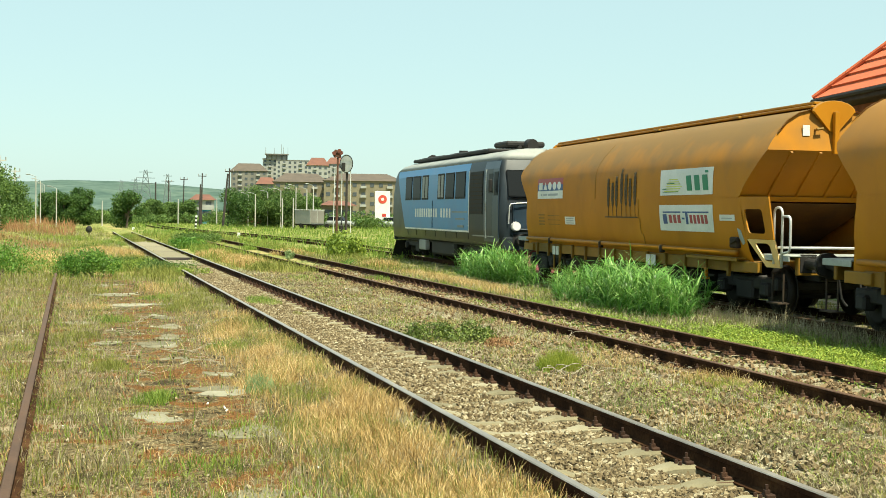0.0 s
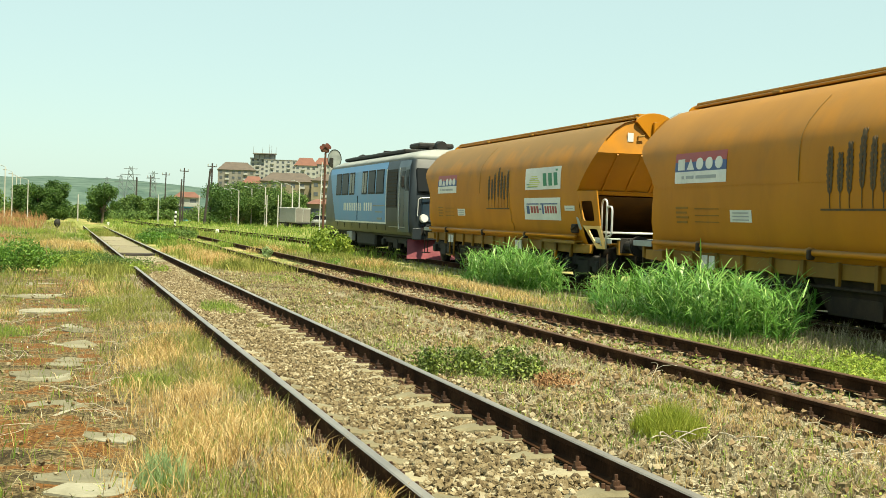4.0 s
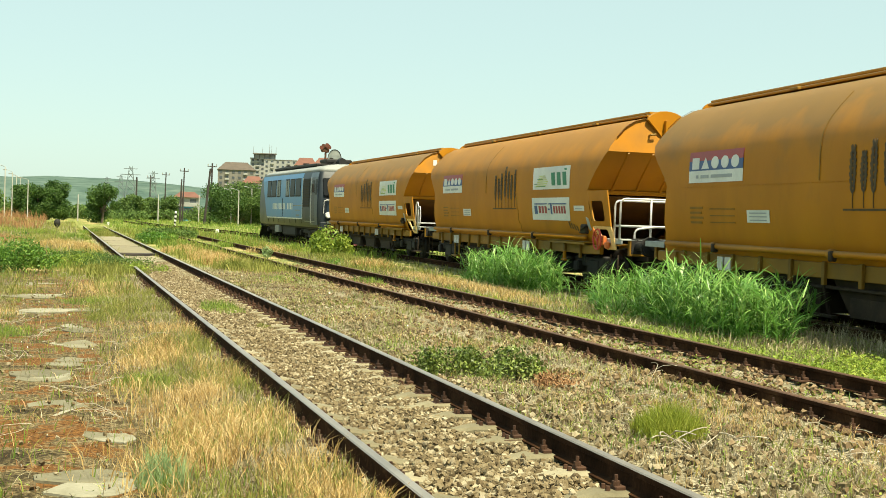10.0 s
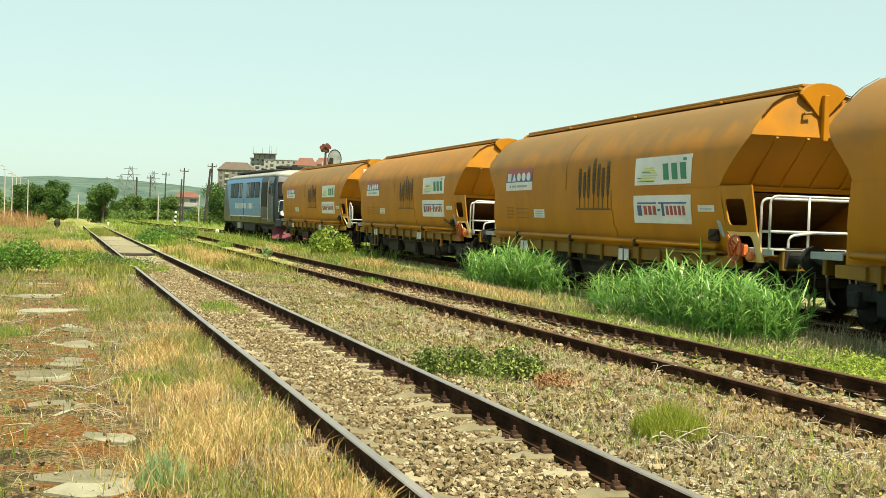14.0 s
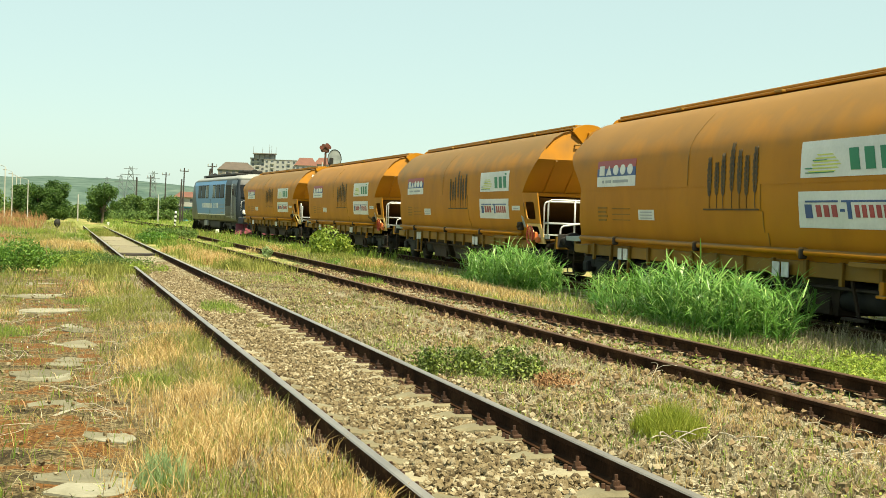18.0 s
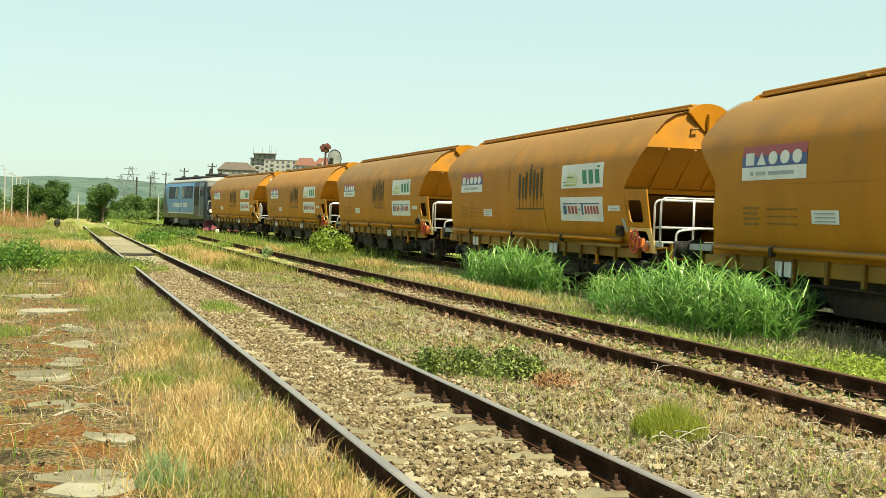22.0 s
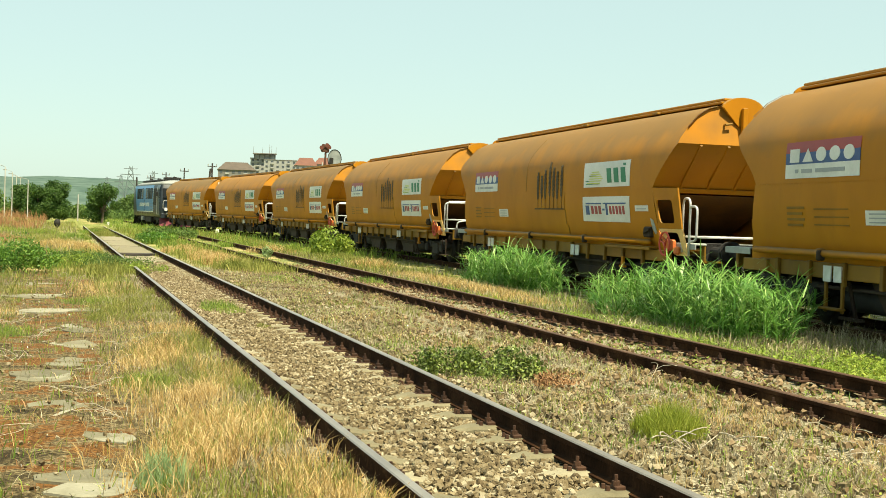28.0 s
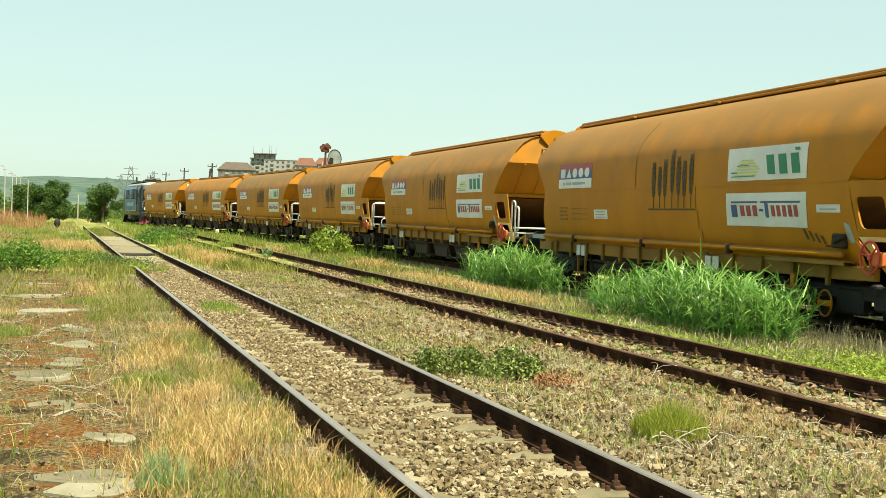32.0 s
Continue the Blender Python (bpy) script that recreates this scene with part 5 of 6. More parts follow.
blades("grass_tuft", 500, patch(7.6, 30.6, 0.5, 1.6), (0.08, 0.22), (0.008, 0.014), "green", "green tuft by the siding", 0.6, "", 0.4, 20, "grass tuft")
blades("grass_tuft", 500, patch(5.4, 31.0, 0.5, 1.6), (0.08, 0.20), (0.008, 0.014), "green", "green tuft between the tracks", 0.6, "", 0.4, 21, "grass tuft")
blades("straw_patch", 6500, patch(5.15, 42.5, 0.85, 5.5), (0.15, 0.42), (0.007, 0.016), "straw", "patch of tall golden dry grass", 0.6, "", 0.4, 22, "dry grass")
blades("straw_patch", 2600, patch(0.1, 54.0, 1.3, 4.0), (0.2, 0.45), (0.008, 0.018), "straw", "patch of tall golden dry grass", 0.6, "", 0.4, 23, "dry grass")
blades("straw_patch", 1500, patch(9.4, 26.0, 0.45, 4.0), (0.1, 0.30), (0.008, 0.016), "straw", "patch of golden dry grass on the verge", 0.8, "", 0.4, 24, "dry grass")
# further off
blades("far_straw", 13000, scatter(-30, 1.2, 46, 120, 1.2, 0.0, 0.15), (0.15, 0.45), (0.012, 0.03), "straw_pale", "dry meadow", 0.6, seed=25)
blades("far_russet", 14000, scatter(-40, -1.0, 85, 170, 1.0, 0.0, 0.1), (0.5, 1.3), (0.02, 0.05), "leaf_red", "reddish tall weeds", 0.5, seed=26)
blades("far_green", 30000, scatter(4.2, 45, 46, 170, 1.4, -0.15, 0.12), (0.2, 0.6), (0.018, 0.045), "green", "green meadow beyond the tracks", 0.6, seed=27)
blades("far_green_yard", 50000, scatter(-30, 1.6, 24, 130, 1.2, 0.0, 0.2), (0.1, 0.4), (0.012, 0.03), "olive", "weeds further along the yard", 0.7, seed=28)
blades("far_verge", 12000, scatter(4.0, 10.5, 34, 95, 1.3, -0.05, 0.4), (0.12, 0.45), (0.014, 0.03), "olive", "weeds between the tracks further off", 0.7, seed=29)


blades("rail_weeds", 2600, patch(1.5, 35.6, 0.8, 3.6), (0.15, 0.42), (0.008, 0.018), "olive", "tall weeds grown over the rail", 0.7, "", 0.4, 60, "weeds")
blades("rail_weeds", 1600, patch(-0.2, 37.5, 0.9, 3.0), (0.12, 0.35), (0.008, 0.018), "green", "tall green weeds on the yard", 0.7, "", 0.4, 61, "weeds")
blades("straw_patch", 4600, patch(9.35, 30.0, 0.7, 6.5), (0.1, 0.34), (0.006, 0.014), "straw", "patch of golden dry grass on the verge", 0.8, "", 0.4, 62, "dry grass")
blades("straw_patch", 900, patch(5.6, 9.6, 0.5, 1.0), (0.06, 0.2), (0.003, 0.007), "straw", "thin golden dry grass on the gravel", 1.1, "", 0.4, 63, "dry grass")
blades("straw_patch", 1100, patch(6.2, 7.2, 0.6, 0.9), (0.06, 0.2), (0.003, 0.007), "straw", "thin golden dry grass on the gravel", 1.1, "", 0.4, 64, "dry grass")
blades("low_weeds", 1400, patch(5.9, 6.6, 0.7, 1.2), (0.04, 0.14), (0.006, 0.012), "lime", "low yellow-green weeds on the gravel", 0.9, "", 0.4, 65, "weeds")
blades("low_weeds", 900, patch(1.0, 21.5, 0.5, 2.4), (0.06, 0.2), (0.006, 0.012), "olive", "low olive weeds on the yard", 0.9, "", 0.4, 66, "weeds")
blades("low_weeds", 900, patch(0.9, 26.0, 0.7, 2.6), (0.08, 0.25), (0.006, 0.014), "straw", "dry grass on the yard", 0.9, "", 0.4, 67, "dry grass")


def leaves(bm_verts, bm_faces, rng, c, r, n, size, flat=1.0):
    """Leaves strewn in an uneven ball."""
    d = rng.normal(0, 1, (n, 3))
    d /= np.linalg.norm(d, axis=1)[:, None]
    p = np.array(c) + d * (r * rng.rand(n) ** 0.45)[:, None] * np.array((1, 1, flat))
    u, w = rng.normal(0, 1, (2, n, 3))
    u /= np.linalg.norm(u, axis=1)[:, None]
    w -= u * (w * u).sum(1)[:, None]
    w /= np.linalg.norm(w, axis=1)[:, None]
    s = (size * rng.uniform(0.6, 1.3, n))[:, None]
    o = len(bm_verts)
    bm_verts += np.stack([p - u * s, p + w * s * 0.5, p + u * s, p - w * s * 0.5], 1).reshape(-1, 3).tolist()
    bm_faces += [(k, k + 1, k + 2, k + 3) for k in range(o, o + 4 * n, 4)]


def bush(x, y, r, h, n, size, material, label, seed, lumps=7):
    rng = np.random.RandomState(seed)
    v, f = [], []
    z0 = height(x, y)
    for k in range(lumps):
        a, q = rng.uniform(0, 6.28), r * 0.65 * math.sqrt(rng.rand())
        rr = r * rng.uniform(0.3, 0.55)
        leaves(v, f, rng, (math.cos(a) * q, math.sin(a) * q, min(h * 0.8, max(rr * 0.4, h * rng.uniform(0.0, 0.6)))), rr, n // lumps, size, min(1.0, h / r))
    v = [(a, b, max(0.0, c)) for a, b, c in v]
    w = empty("bush", pose(x, y, z0), label, "bush")
    me = bpy.data.meshes.new("foliage")
    me.from_pydata(v, [], f)
    dress("foliage", me, material, w)
    for k in range(5):
        a = rng.uniform(0, 6.28)
        part("stem", rod((0, 0, -0.02), (math.cos(a) * r * 0.5, math.sin(a) * r * 0.5, h * 0.7), 0.006 + 0.004 * r, 0.003, 5), "bark", w)
    return w


bush(10.35, 47.6, 1.1, 1.25, 2600, 0.075, "leaf_lit", "bright green broad-leaved bush beside the track", 31)
bush(4.75, 61.5, 1.3, 0.65, 1800, 0.06, "leaf", "green bush beside the track", 32)
bush(6.2, 73.5, 2.0, 0.7, 2200, 0.07, "leaf_far", "green bushes at the end of the siding", 33)
bush(4.05, 12.75, 0.52, 0.40, 3200, 0.022, "creeper", "low dark green creeping weed between the tracks", 34, 9)
bush(4.60, 12.50, 0.54, 0.42, 3200, 0.022, "creeper", "low green creeping weed turning russet", 35, 9)
bush(5.0, 11.9, 0.36, 0.24, 900, 0.018, "leaf_red", "low russet weed between the tracks", 36, 6)
bush(-0.75, 33.0, 1.2, 0.95, 6500, 0.035, "leaf", "dense green bush on the yard", 37, 9)
bush(0.55, 36.6, 0.9, 0.40, 3500, 0.028, "leaf_lit", "low yellow-green weeds on the yard", 47, 8)
bush(2.15, 33.6, 0.8, 0.36, 3000, 0.026, "leaf_lit", "low yellow-green weeds over the rail", 48, 8)
bush(-3.4, 33.5, 2.0, 1.25, 6000, 0.038, "leaf", "dense green bush on the yard", 38, 9)
bush(-6.6, 33.5, 2.3, 1.35, 5000, 0.05, "leaf", "dense green bush on the yard", 39, 9)
bush(1.6, 35.2, 1.1, 0.42, 4500, 0.026, "leaf_far", "low green weeds over the rail", 40, 8)
bush(0.6, 37.8, 1.1, 0.45, 3000, 0.03, "leaf_far", "low olive weeds beside the rail", 41, 8)
bush(8.9, 40.0, 0.5, 0.3, 400, 0.03, "leaf", "small green weed by the siding", 42, 5)
bush(6.55, 11.2, 0.2, 0.2, 160, 0.03, "leaf", "small leafy weed by the siding rail", 43, 4)
bush(7.2, 44.5, 0.3, 0.7, 260, 0.05, "blueweed", "pale tall weed by the siding", 44, 5)


def groundcover(name, n, where, size, material, label, seed, tall=0.08):
    """Small leaves that lie and lean close over the ground."""
    rng = np.random.RandomState(seed)
    at = np.array([where(rng) for _ in range(n)])
    z = np.array([height(x, y) for x, y, _ in at]) + 0.01 + rng.rand(n) * tall
    a = rng.uniform(0, 2 * math.pi, n)
    s = rng.uniform(*size, n)[:, None]
    u = np.stack([np.cos(a), np.sin(a), rng.uniform(-0.5, 0.7, n)], 1) * s
    w = np.stack([-np.sin(a), np.cos(a), rng.uniform(-0.5, 0.5, n)], 1) * s * 0.5
    p = np.stack([at[:, 0], at[:, 1], z], 1)
    v = np.stack([p - u, p + w, p + u, p - w], 1)
    return raw(name, v.reshape(-1, 3), np.arange(4 * n).reshape(-1, 4), material, label)


groundcover("verge_leaves", 42000, scatter(8.25, 11.6, 5.0, 20, 1.0, -0.25, 0.9), (0.014, 0.034), "leaf_lit", "low bright leafy weeds on the verge", 80, 0.10)
groundcover("siding_leaves", 2200, scatter(T2 + 0.1, T2 + 1.4, 5.0, 24, 1.2, 0.25, 1.2), (0.010, 0.022), "leaf_lit", "small leafy weeds in the siding", 81, 0.07)
groundcover("between_leaves", 6000, scatter(T1 + 2.0, T2 - 0.2, 2.0, 40, 1.3, 0.22, 0.9), (0.008, 0.020), "leaf_lit", "small leafy weeds between the tracks", 82, 0.07)
groundcover("yard_leaves", 9000, scatter(-4.5, 1.4, 0.5, 34, 1.4, 0.10, 1.0), (0.006, 0.016), "leaf_lit", "small leafy weeds on the yard", 83, 0.06)
blades("yard_litter", 15000, scatter(-4.5, 1.6, 0.0, 26, 1.5, -0.3, 1.0), (0.012, 0.05), (0.003, 0.006), "straw_pale", "dry stalks strewn over the yard", 5.0, seed=84)
blades("between_litter", 13000, scatter(T1 + 1.7, T2 - 0.1, 1.0, 26, 1.5, -0.3, 1.0), (0.012, 0.05), (0.003, 0.006), "straw_pale", "dry stalks strewn between the tracks", 5.0, seed=85)


# weeds and dry clumps dotted over the further ground
_rng = random.Random(12)
for _k, (_x, _y, _r, _kind) in enumerate((
        (-1.0, 41.5, 0.9, "straw"), (0.9, 43.0, 0.7, "olive"), (-2.6, 46.0, 1.1, "straw"), (1.0, 49.5, 0.7, "straw"), (-4.2, 40.0, 1.2, "olive"), (-0.4, 60.0, 1.2, "olive"),
        (0.8, 67.0, 0.9, "green"), (-3.0, 62.0, 1.6, "leaf_red"), (-6.0, 72.0, 2.2, "leaf_red"), (-1.4, 78.0, 1.6, "green"), (2.5, 76.0, 0.8, "olive"), (2.3, 82.0, 0.8, "green"), (2.8, 89.0, 0.9, "olive"),
        (5.0, 36.5, 0.6, "olive"), (4.8, 50.0, 0.8, "straw"), (5.2, 56.0, 0.9, "green"), (4.6, 67.0, 1.0, "olive"), (9.6, 38.5, 0.7, "straw"), (9.8, 43.5, 0.7, "olive"), (8.6, 52.0, 0.9, "straw"), (8.2, 60.0, 1.0, "green"),
        (-0.7, 17.5, 0.4, "green"), (0.75, 19.5, 0.35, "olive"), (-1.3, 14.2, 0.4, "olive"), (0.85, 12.4, 0.28, "green"), (-1.0, 20.5, 0.5, "straw"), (0.6, 23.0, 0.5, "green"), (-0.9, 25.5, 0.6, "olive"), (1.2, 28.5, 0.45, "green"), (-0.9, 10.3, 0.3, "olive"), (-0.5, 7.4, 0.22, "green"))):
    _near = _y < 30
    blades("weed_clump", int(700 if _near else 1100), patch(_x, _y, _r, _r * (1.5 if _near else 2.4), 0.6), (0.05, 0.20) if _near else (0.15, 0.5), (0.004, 0.009) if _near else (0.010, 0.022), _kind,
           {"straw": "clump of golden dry grass on the ground", "olive": "clump of olive-green weeds on the ground", "green": "clump of fresh green grass on the ground", "leaf_red": "clump of tall reddish-brown dead weeds"}[_kind], 0.8, "stuff", 0.4, 200 + _k)


def twigs(x, y, n, seed, thick=0.0028):
    """Bare pale stems lying and leaning."""
    rng = np.random.RandomState(seed)
    w = empty("dry_twigs", pose(x, y, height(x, y) + 0.01), "pale dry bare stems lying on the gravel", "twigs")
    for _ in range(n):
        a, l, e = rng.uniform(0, 6.28), rng.uniform(0.15, 0.42), rng.uniform(0.05, 0.5)
        p = Vector((rng.uniform(-0.2, 0.2), rng.uniform(-0.2, 0.2), 0.0))
        part("twig", tube([p + Vector((math.cos(a + 0.5 * q * q) * l * q, math.sin(a + 0.5 * q * q) * l * q, l * e * math.sin(2.0 * q))) for q in (0.0, 0.3, 0.6, 0.85, 1.0)], thick, 5), "stem", w)


for i, (x, y, n) in enumerate(((4.55, 8.4, 9), (5.0, 8.6, 7), (6.1, 8.3, 8), (5.6, 7.9, 6), (0.2, 12.0, 8), (-0.5, 9.5, 6), (3.4, 13.2, 4), (0.4, 30, 6), (-0.4, 14.5, 9), (-0.8, 11.5, 9), (0.6, 13.6, 8), (-0.2, 16.8, 9), (0.9, 15.5, 7), (-0.6, 19.0, 8), (0.5, 10.4, 7), (4.9, 9.6, 9), (5.4, 10.3, 8), (3.9, 10.5, 6), (6.0, 12.0, 6))):
    twigs(x, y, n, 50 + i, 0.0048 if i in (0, 1, 15) else 0.0028)


def tree(x, y, h, r, n, size, label, seed, material="leaf_far"):
    rng = np.random.RandomState(seed)
    w = empty("tree", pose(x, y, height(x, y)), label, "tree")
    bm = bmesh.new()
    rod((0, 0, -0.05), (0.1 * r, 0, h * 0.5), 0.035 * h, 0.02 * h, 8, bm)
    v, f = [], []
    for k in range(18):
        a, q = rng.uniform(0, 6.28), r * rng.uniform(0.15, 0.75)
        z = h * rng.uniform(0.12, 0.88)
        q *= math.sqrt(max(0.15, 1 - abs(z / h - 0.45) * 1.5))
        c = (math.cos(a) * q, math.sin(a) * q, z)
        rod((0.05 * r, 0, h * 0.3), c, 0.012 * h, 0.004 * h, 5, bm)
        leaves(v, f, rng, c, r * rng.uniform(0.28, 0.48), n // 18, size, 0.9)
    part("trunk", bm, "bark", w)
    me = bpy.data.meshes.new("crown")
    me.from_pydata([(a, b, max(0.05, c)) for a, b, c in v], [], f)
    dress("crown", me, material, w)
    return w


def polar(px, d):
    """A place d metres off, in the direction that many units across the view."""
    a = radians(17.273) + math.atan((px - 784) / 2200)
    return d * math.sin(a), d * math.cos(a)


def lift(px, py, d):
    """The height of what shows at that level of the view, d metres off."""
    return 1.682 + (385.3 + 0.0316 * (px - 784) - py) / 2200 * d


# ================= distance =================
def hills():
    v, f = [], []
    nx = 90
    for j, (d, k) in enumerate(((1500, 0.0), (1700, 0.62), (2000, 1.0), (2400, 0.9))):
        for i in range(nx):
            px = -1600 + i * 60
            x, y = polar(px, d)
            z = k * (28 + 19 * max(0.0, 1 - abs(px - 110) / 800) + 9 * noise.noise((px * 0.004, 2.0 * j, 0.0)) + 3 * noise.noise((px * 0.02, j, 4.0)))
            v.append((x, y, z - 0.5))
    for j in range(3):
        for i in range(nx - 1):
            f.append((j * nx + i, j * nx + i + 1, (j + 1) * nx + i + 1, (j + 1) * nx + i))
    M["hill"] = mat("hazy_green_hills", [(0.022, 0.052, 0.042), (0.055, 0.095, 0.075), (0.10, 0.14, 0.11)], 1.0, 0, 0.03, 0.12, 0)
    ob = raw("backdrop", v, f, "hill", "hazy green hills on the skyline", "structure")
    ob.name = "backdrop_hills"


hills()


def far_block(name, px0, px1, top, d, depth, label, wall="plaster", roof="far_roof", floors=4, hip=0.0, base=0.0, category="building"):
    """A block of flats with rows of windows, seen across the tracks."""
    a, b = Vector((*polar(px0, d), 0)), Vector((*polar(px1, d), 0))
    wide, h = (b - a).length, lift((px0 + px1) / 2, top, d)
    q = (b - a).normalized()
    back = Vector((-q.y, q.x, 0))
    m = Matrix.Translation(a) @ Matrix(((q.x, back.x, 0, 0), (q.y, back.y, 0, 0), (0, 0, 1, 0), (0, 0, 0, 1)))
    w = empty(name, m, label, category)
    part("wall", box(wide / 2, depth / 2, h / 2, wide, depth, h), wall, w)
    e = 0.6
    if hip > 0:
        bm = loft([[(-e, -e, h), (wide + e, -e, h), (wide + e, depth + e, h), (-e, depth + e, h)],
                   [(wide * 0.2, depth * 0.45, h + hip), (wide * 0.8, depth * 0.45, h + hip), (wide * 0.8, depth * 0.55, h + hip), (wide * 0.2, depth * 0.55, h + hip)]])
        part("roof", bm, roof, w)
    else:
        part("roof", box(wide / 2, depth / 2, h + 0.2, wide + 0.5, depth + 0.5, 0.4), roof, w)
    nw = max(2, int(wide / 3.2))
    step = wide / nw
    fh = h / floors
    pane = box(0, 0, 0, 1.5, 0.16, 1.4)
    pm = bpy.data.meshes.new("window")
    pane.to_mesh(pm)
    pane.free()
    bal = box(0, -0.45, -0.75, 2.2, 0.9, 0.9)
    bmh = bpy.data.meshes.new("balcony")
    bal.to_mesh(bmh)
    bal.free()
    for k in range(floors):
        for i in range(nw):
            ob = dress("window", pm, "pane_dark", w)
            ob.matrix_basis = pose(step * (i + 0.5), -0.03, fh * (k + 0.55))
            if i % 3 == 1 and k > 0:
                ob = dress("balcony", bmh, "plaster_white", w)
                ob.matrix_basis = pose(step * (i + 0.5), -0.03, fh * (k + 0.55))
    return w


far_block("apartment_building", 382, 447, 302, 700, 22, "grey-brown apartment building with a brown hipped roof", "plaster", "far_roof", 8, 4.6)
far_block("apartment_building", 439, 482, 282, 860, 16, "pale grey apartment tower with rooftop structures", "plaster_white", "plaster", 13)
far_block("apartment_building", 463, 521, 285, 840, 14, "pale apartment building with rows of balconies", "plaster_white", "plaster", 12)
far_block("apartment_building", 518, 556, 294, 760, 18, "pale apartment building with a red tiled roof", "plaster_white", "far_roof_red", 9, 5.0)
far_block("apartment_building", 552, 592, 292, 780, 18, "pale apartment building with an orange-red roof", "plaster_white", "far_roof_red", 9, 4.4)
far_block("low_building", 428, 462, 325, 520, 14, "low house with a red tiled roof", "plaster", "far_roof_red", 4, 3.0)
far_block("low_building", 458, 556, 322, 480, 24, "broad ochre building with a brown tiled hipped roof", "plaster_ochre", "far_roof", 4, 3.6)
far_block("low_building", 548, 690, 322, 460, 24, "broad ochre building with a brown tiled hipped roof", "plaster_ochre", "far_roof", 4, 3.0)
far_block("shed", 545, 600, 362, 170, 8, "low shed with an orange-red tiled roof", "plaster_ochre", "far_roof_red", 1, 0.7)
far_block("house", 308, 350, 350, 330, 10, "distant house with a red roof", "plaster_white", "far_roof_red", 2, 1.5)
far_block("kiosk", 318, 340, 366, 190, 5, "low white and blue market hall", "blue_tarp", "plaster_white", 1)


def rooftop():
    """Machine room and aerials on the tower block."""
    x, y = polar(464, 858)
    h = lift(464, 283, 858)
    w = empty("rooftop_structure", pose(x, y, h, 0, 0, -8), "rooftop machine room with aerials", "roof structure")
    part("machine_room", box(0, 5, 1.6, 13.5, 8, 3.2, 0.05), "plaster_white", w)
    for i in range(5):
        part("column", box(-7.0 + i * 3.5, 0.6, 1.7, 0.7, 0.7, 3.4), "plaster", w)
    part("slab", box(0, 4, 3.7, 16, 11, 0.6), "plaster", w)
    for dx, hh in ((-7.6, 4.6), (-1.5, 4.0), (3.2, 6.8), (4.6, 5.2), (7.6, 4.8)):
        part("aerial", rod((dx, 2, 3.9), (dx, 2, 3.9 + hh), 0.20, 0.12, 6), "steel_grey", w)


rooftop()

for i, (px, top, d, r) in enumerate(((62, 327, 150, 1.9), (82, 324, 152, 2.0), (102, 325, 150, 1.7), (38, 332, 156, 1.7), (179, 329, 132, 1.75), (395, 328, 150, 3.0), (420, 325, 155, 3.2), (450, 329, 152, 3.0),
                                     (478, 328, 150, 3.0), (505, 334, 148, 2.8), (525, 346, 146, 1.8), (232, 347, 180, 2.2), (300, 352, 190, 2.4), (268, 352, 185, 2.0), (-40, 318, 130, 2.6), (-120, 275, 82, 2.4), (-165, 255, 78, 2.6), (-215, 262, 74, 2.6), (-260, 280, 70, 2.6))):
    x, y = polar(px, d)
    tree(x, y, max(1.8, lift(px, top, d)), r * 1.15, 11000, 0.07 + d * 0.0003, "leafy green tree with a dense uneven crown", 100 + i, "leaf_dark" if i < 6 else "leaf_far")
for i, (px, d) in enumerate([(px, 175 + 40 * ((px * 7) % 10) / 10) for px in range(-90, 440, 22)] + [(560, 160), (600, 155), (630, 150), (660, 155), (690, 160)]):
    x, y = polar(px, d)
    bush(x, y, 3.4, 1.6 + 0.9 * (i % 3) / 2, 1500, 0.17, "leaf_far", "distant thicket of green bushes", 140 + i, 9)


def pole(name, px, top, d, r, material, label, lean=0.0, arms=0, lamp=False, group=""):
    x, y = polar(px, d)
    h = lift(px, top, d)
    w = empty(name, pose(x, y, height(x, y), 0, lean, 0), label, name.replace("_", " "), group)
    part("shaft", rod((0, 0, -0.3), (0, 0, h), r, r * 0.7, 8), material, w)
    for k in range(arms):
        a = part("cross_arm", box(0, 0, h - 0.4 - k * 0.7, 1.1, 0.10, 0.10), material, w)
        part("insulator", many([rod((q, 0, h - 0.34 - k * 0.7), (q, 0, h - 0.1 - k * 0.7), 0.06, None, 6) for q in (-0.5, 0.5)]), "plaster_white", w)
    if lamp:
        part("arm", tube([(0, 0, h), (-0.2, 0, h + 0.10), (-0.6, 0, h + 0.22)], 0.03, 6), "steel_grey", w)
        part("lamp_head", box(-0.75, 0, h + 0.24, 0.42, 0.18, 0.10, 0.04), "plaster_white", w)
    return w


pole("telegraph_pole", 370, 290, 150, 0.13, "pole_wood", "dark wooden pole with cross arms", 1, 1)
pole("telegraph_pole", 360, 299, 148, 0.16, "pole_wood", "dark leaning wooden mast", 5, 0)
pole("telegraph_pole", 321, 299, 165, 0.11, "pole_wood", "dark wooden pole with cross arms", 1, 1)
pole("telegraph_pole", 317, 318, 150, 0.12, "pole_wood", "short dark wooden post by the track", 1, 0)
pole("telegraph_pole", 289, 306, 190, 0.11, "pole_wood", "dark wooden pole with cross arms", 1, 1)
pole("telegraph_pole", 263, 311, 210, 0.11, "pole_wood", "dark weathered wooden pole", 0, 1)
pole("telegraph_pole", 239, 315, 200, 0.16, "pole_wood", "dark weathered wooden pole", 0, 0)
pole("telegraph_pole", -68, 268, 105, 0.12, "pole_conc", "concrete pole with cross arms", 0, 2)
pole("telegraph_pole", -30, 290, 135, 0.12, "pole_conc", "concrete pole with cross arms", 0, 2)
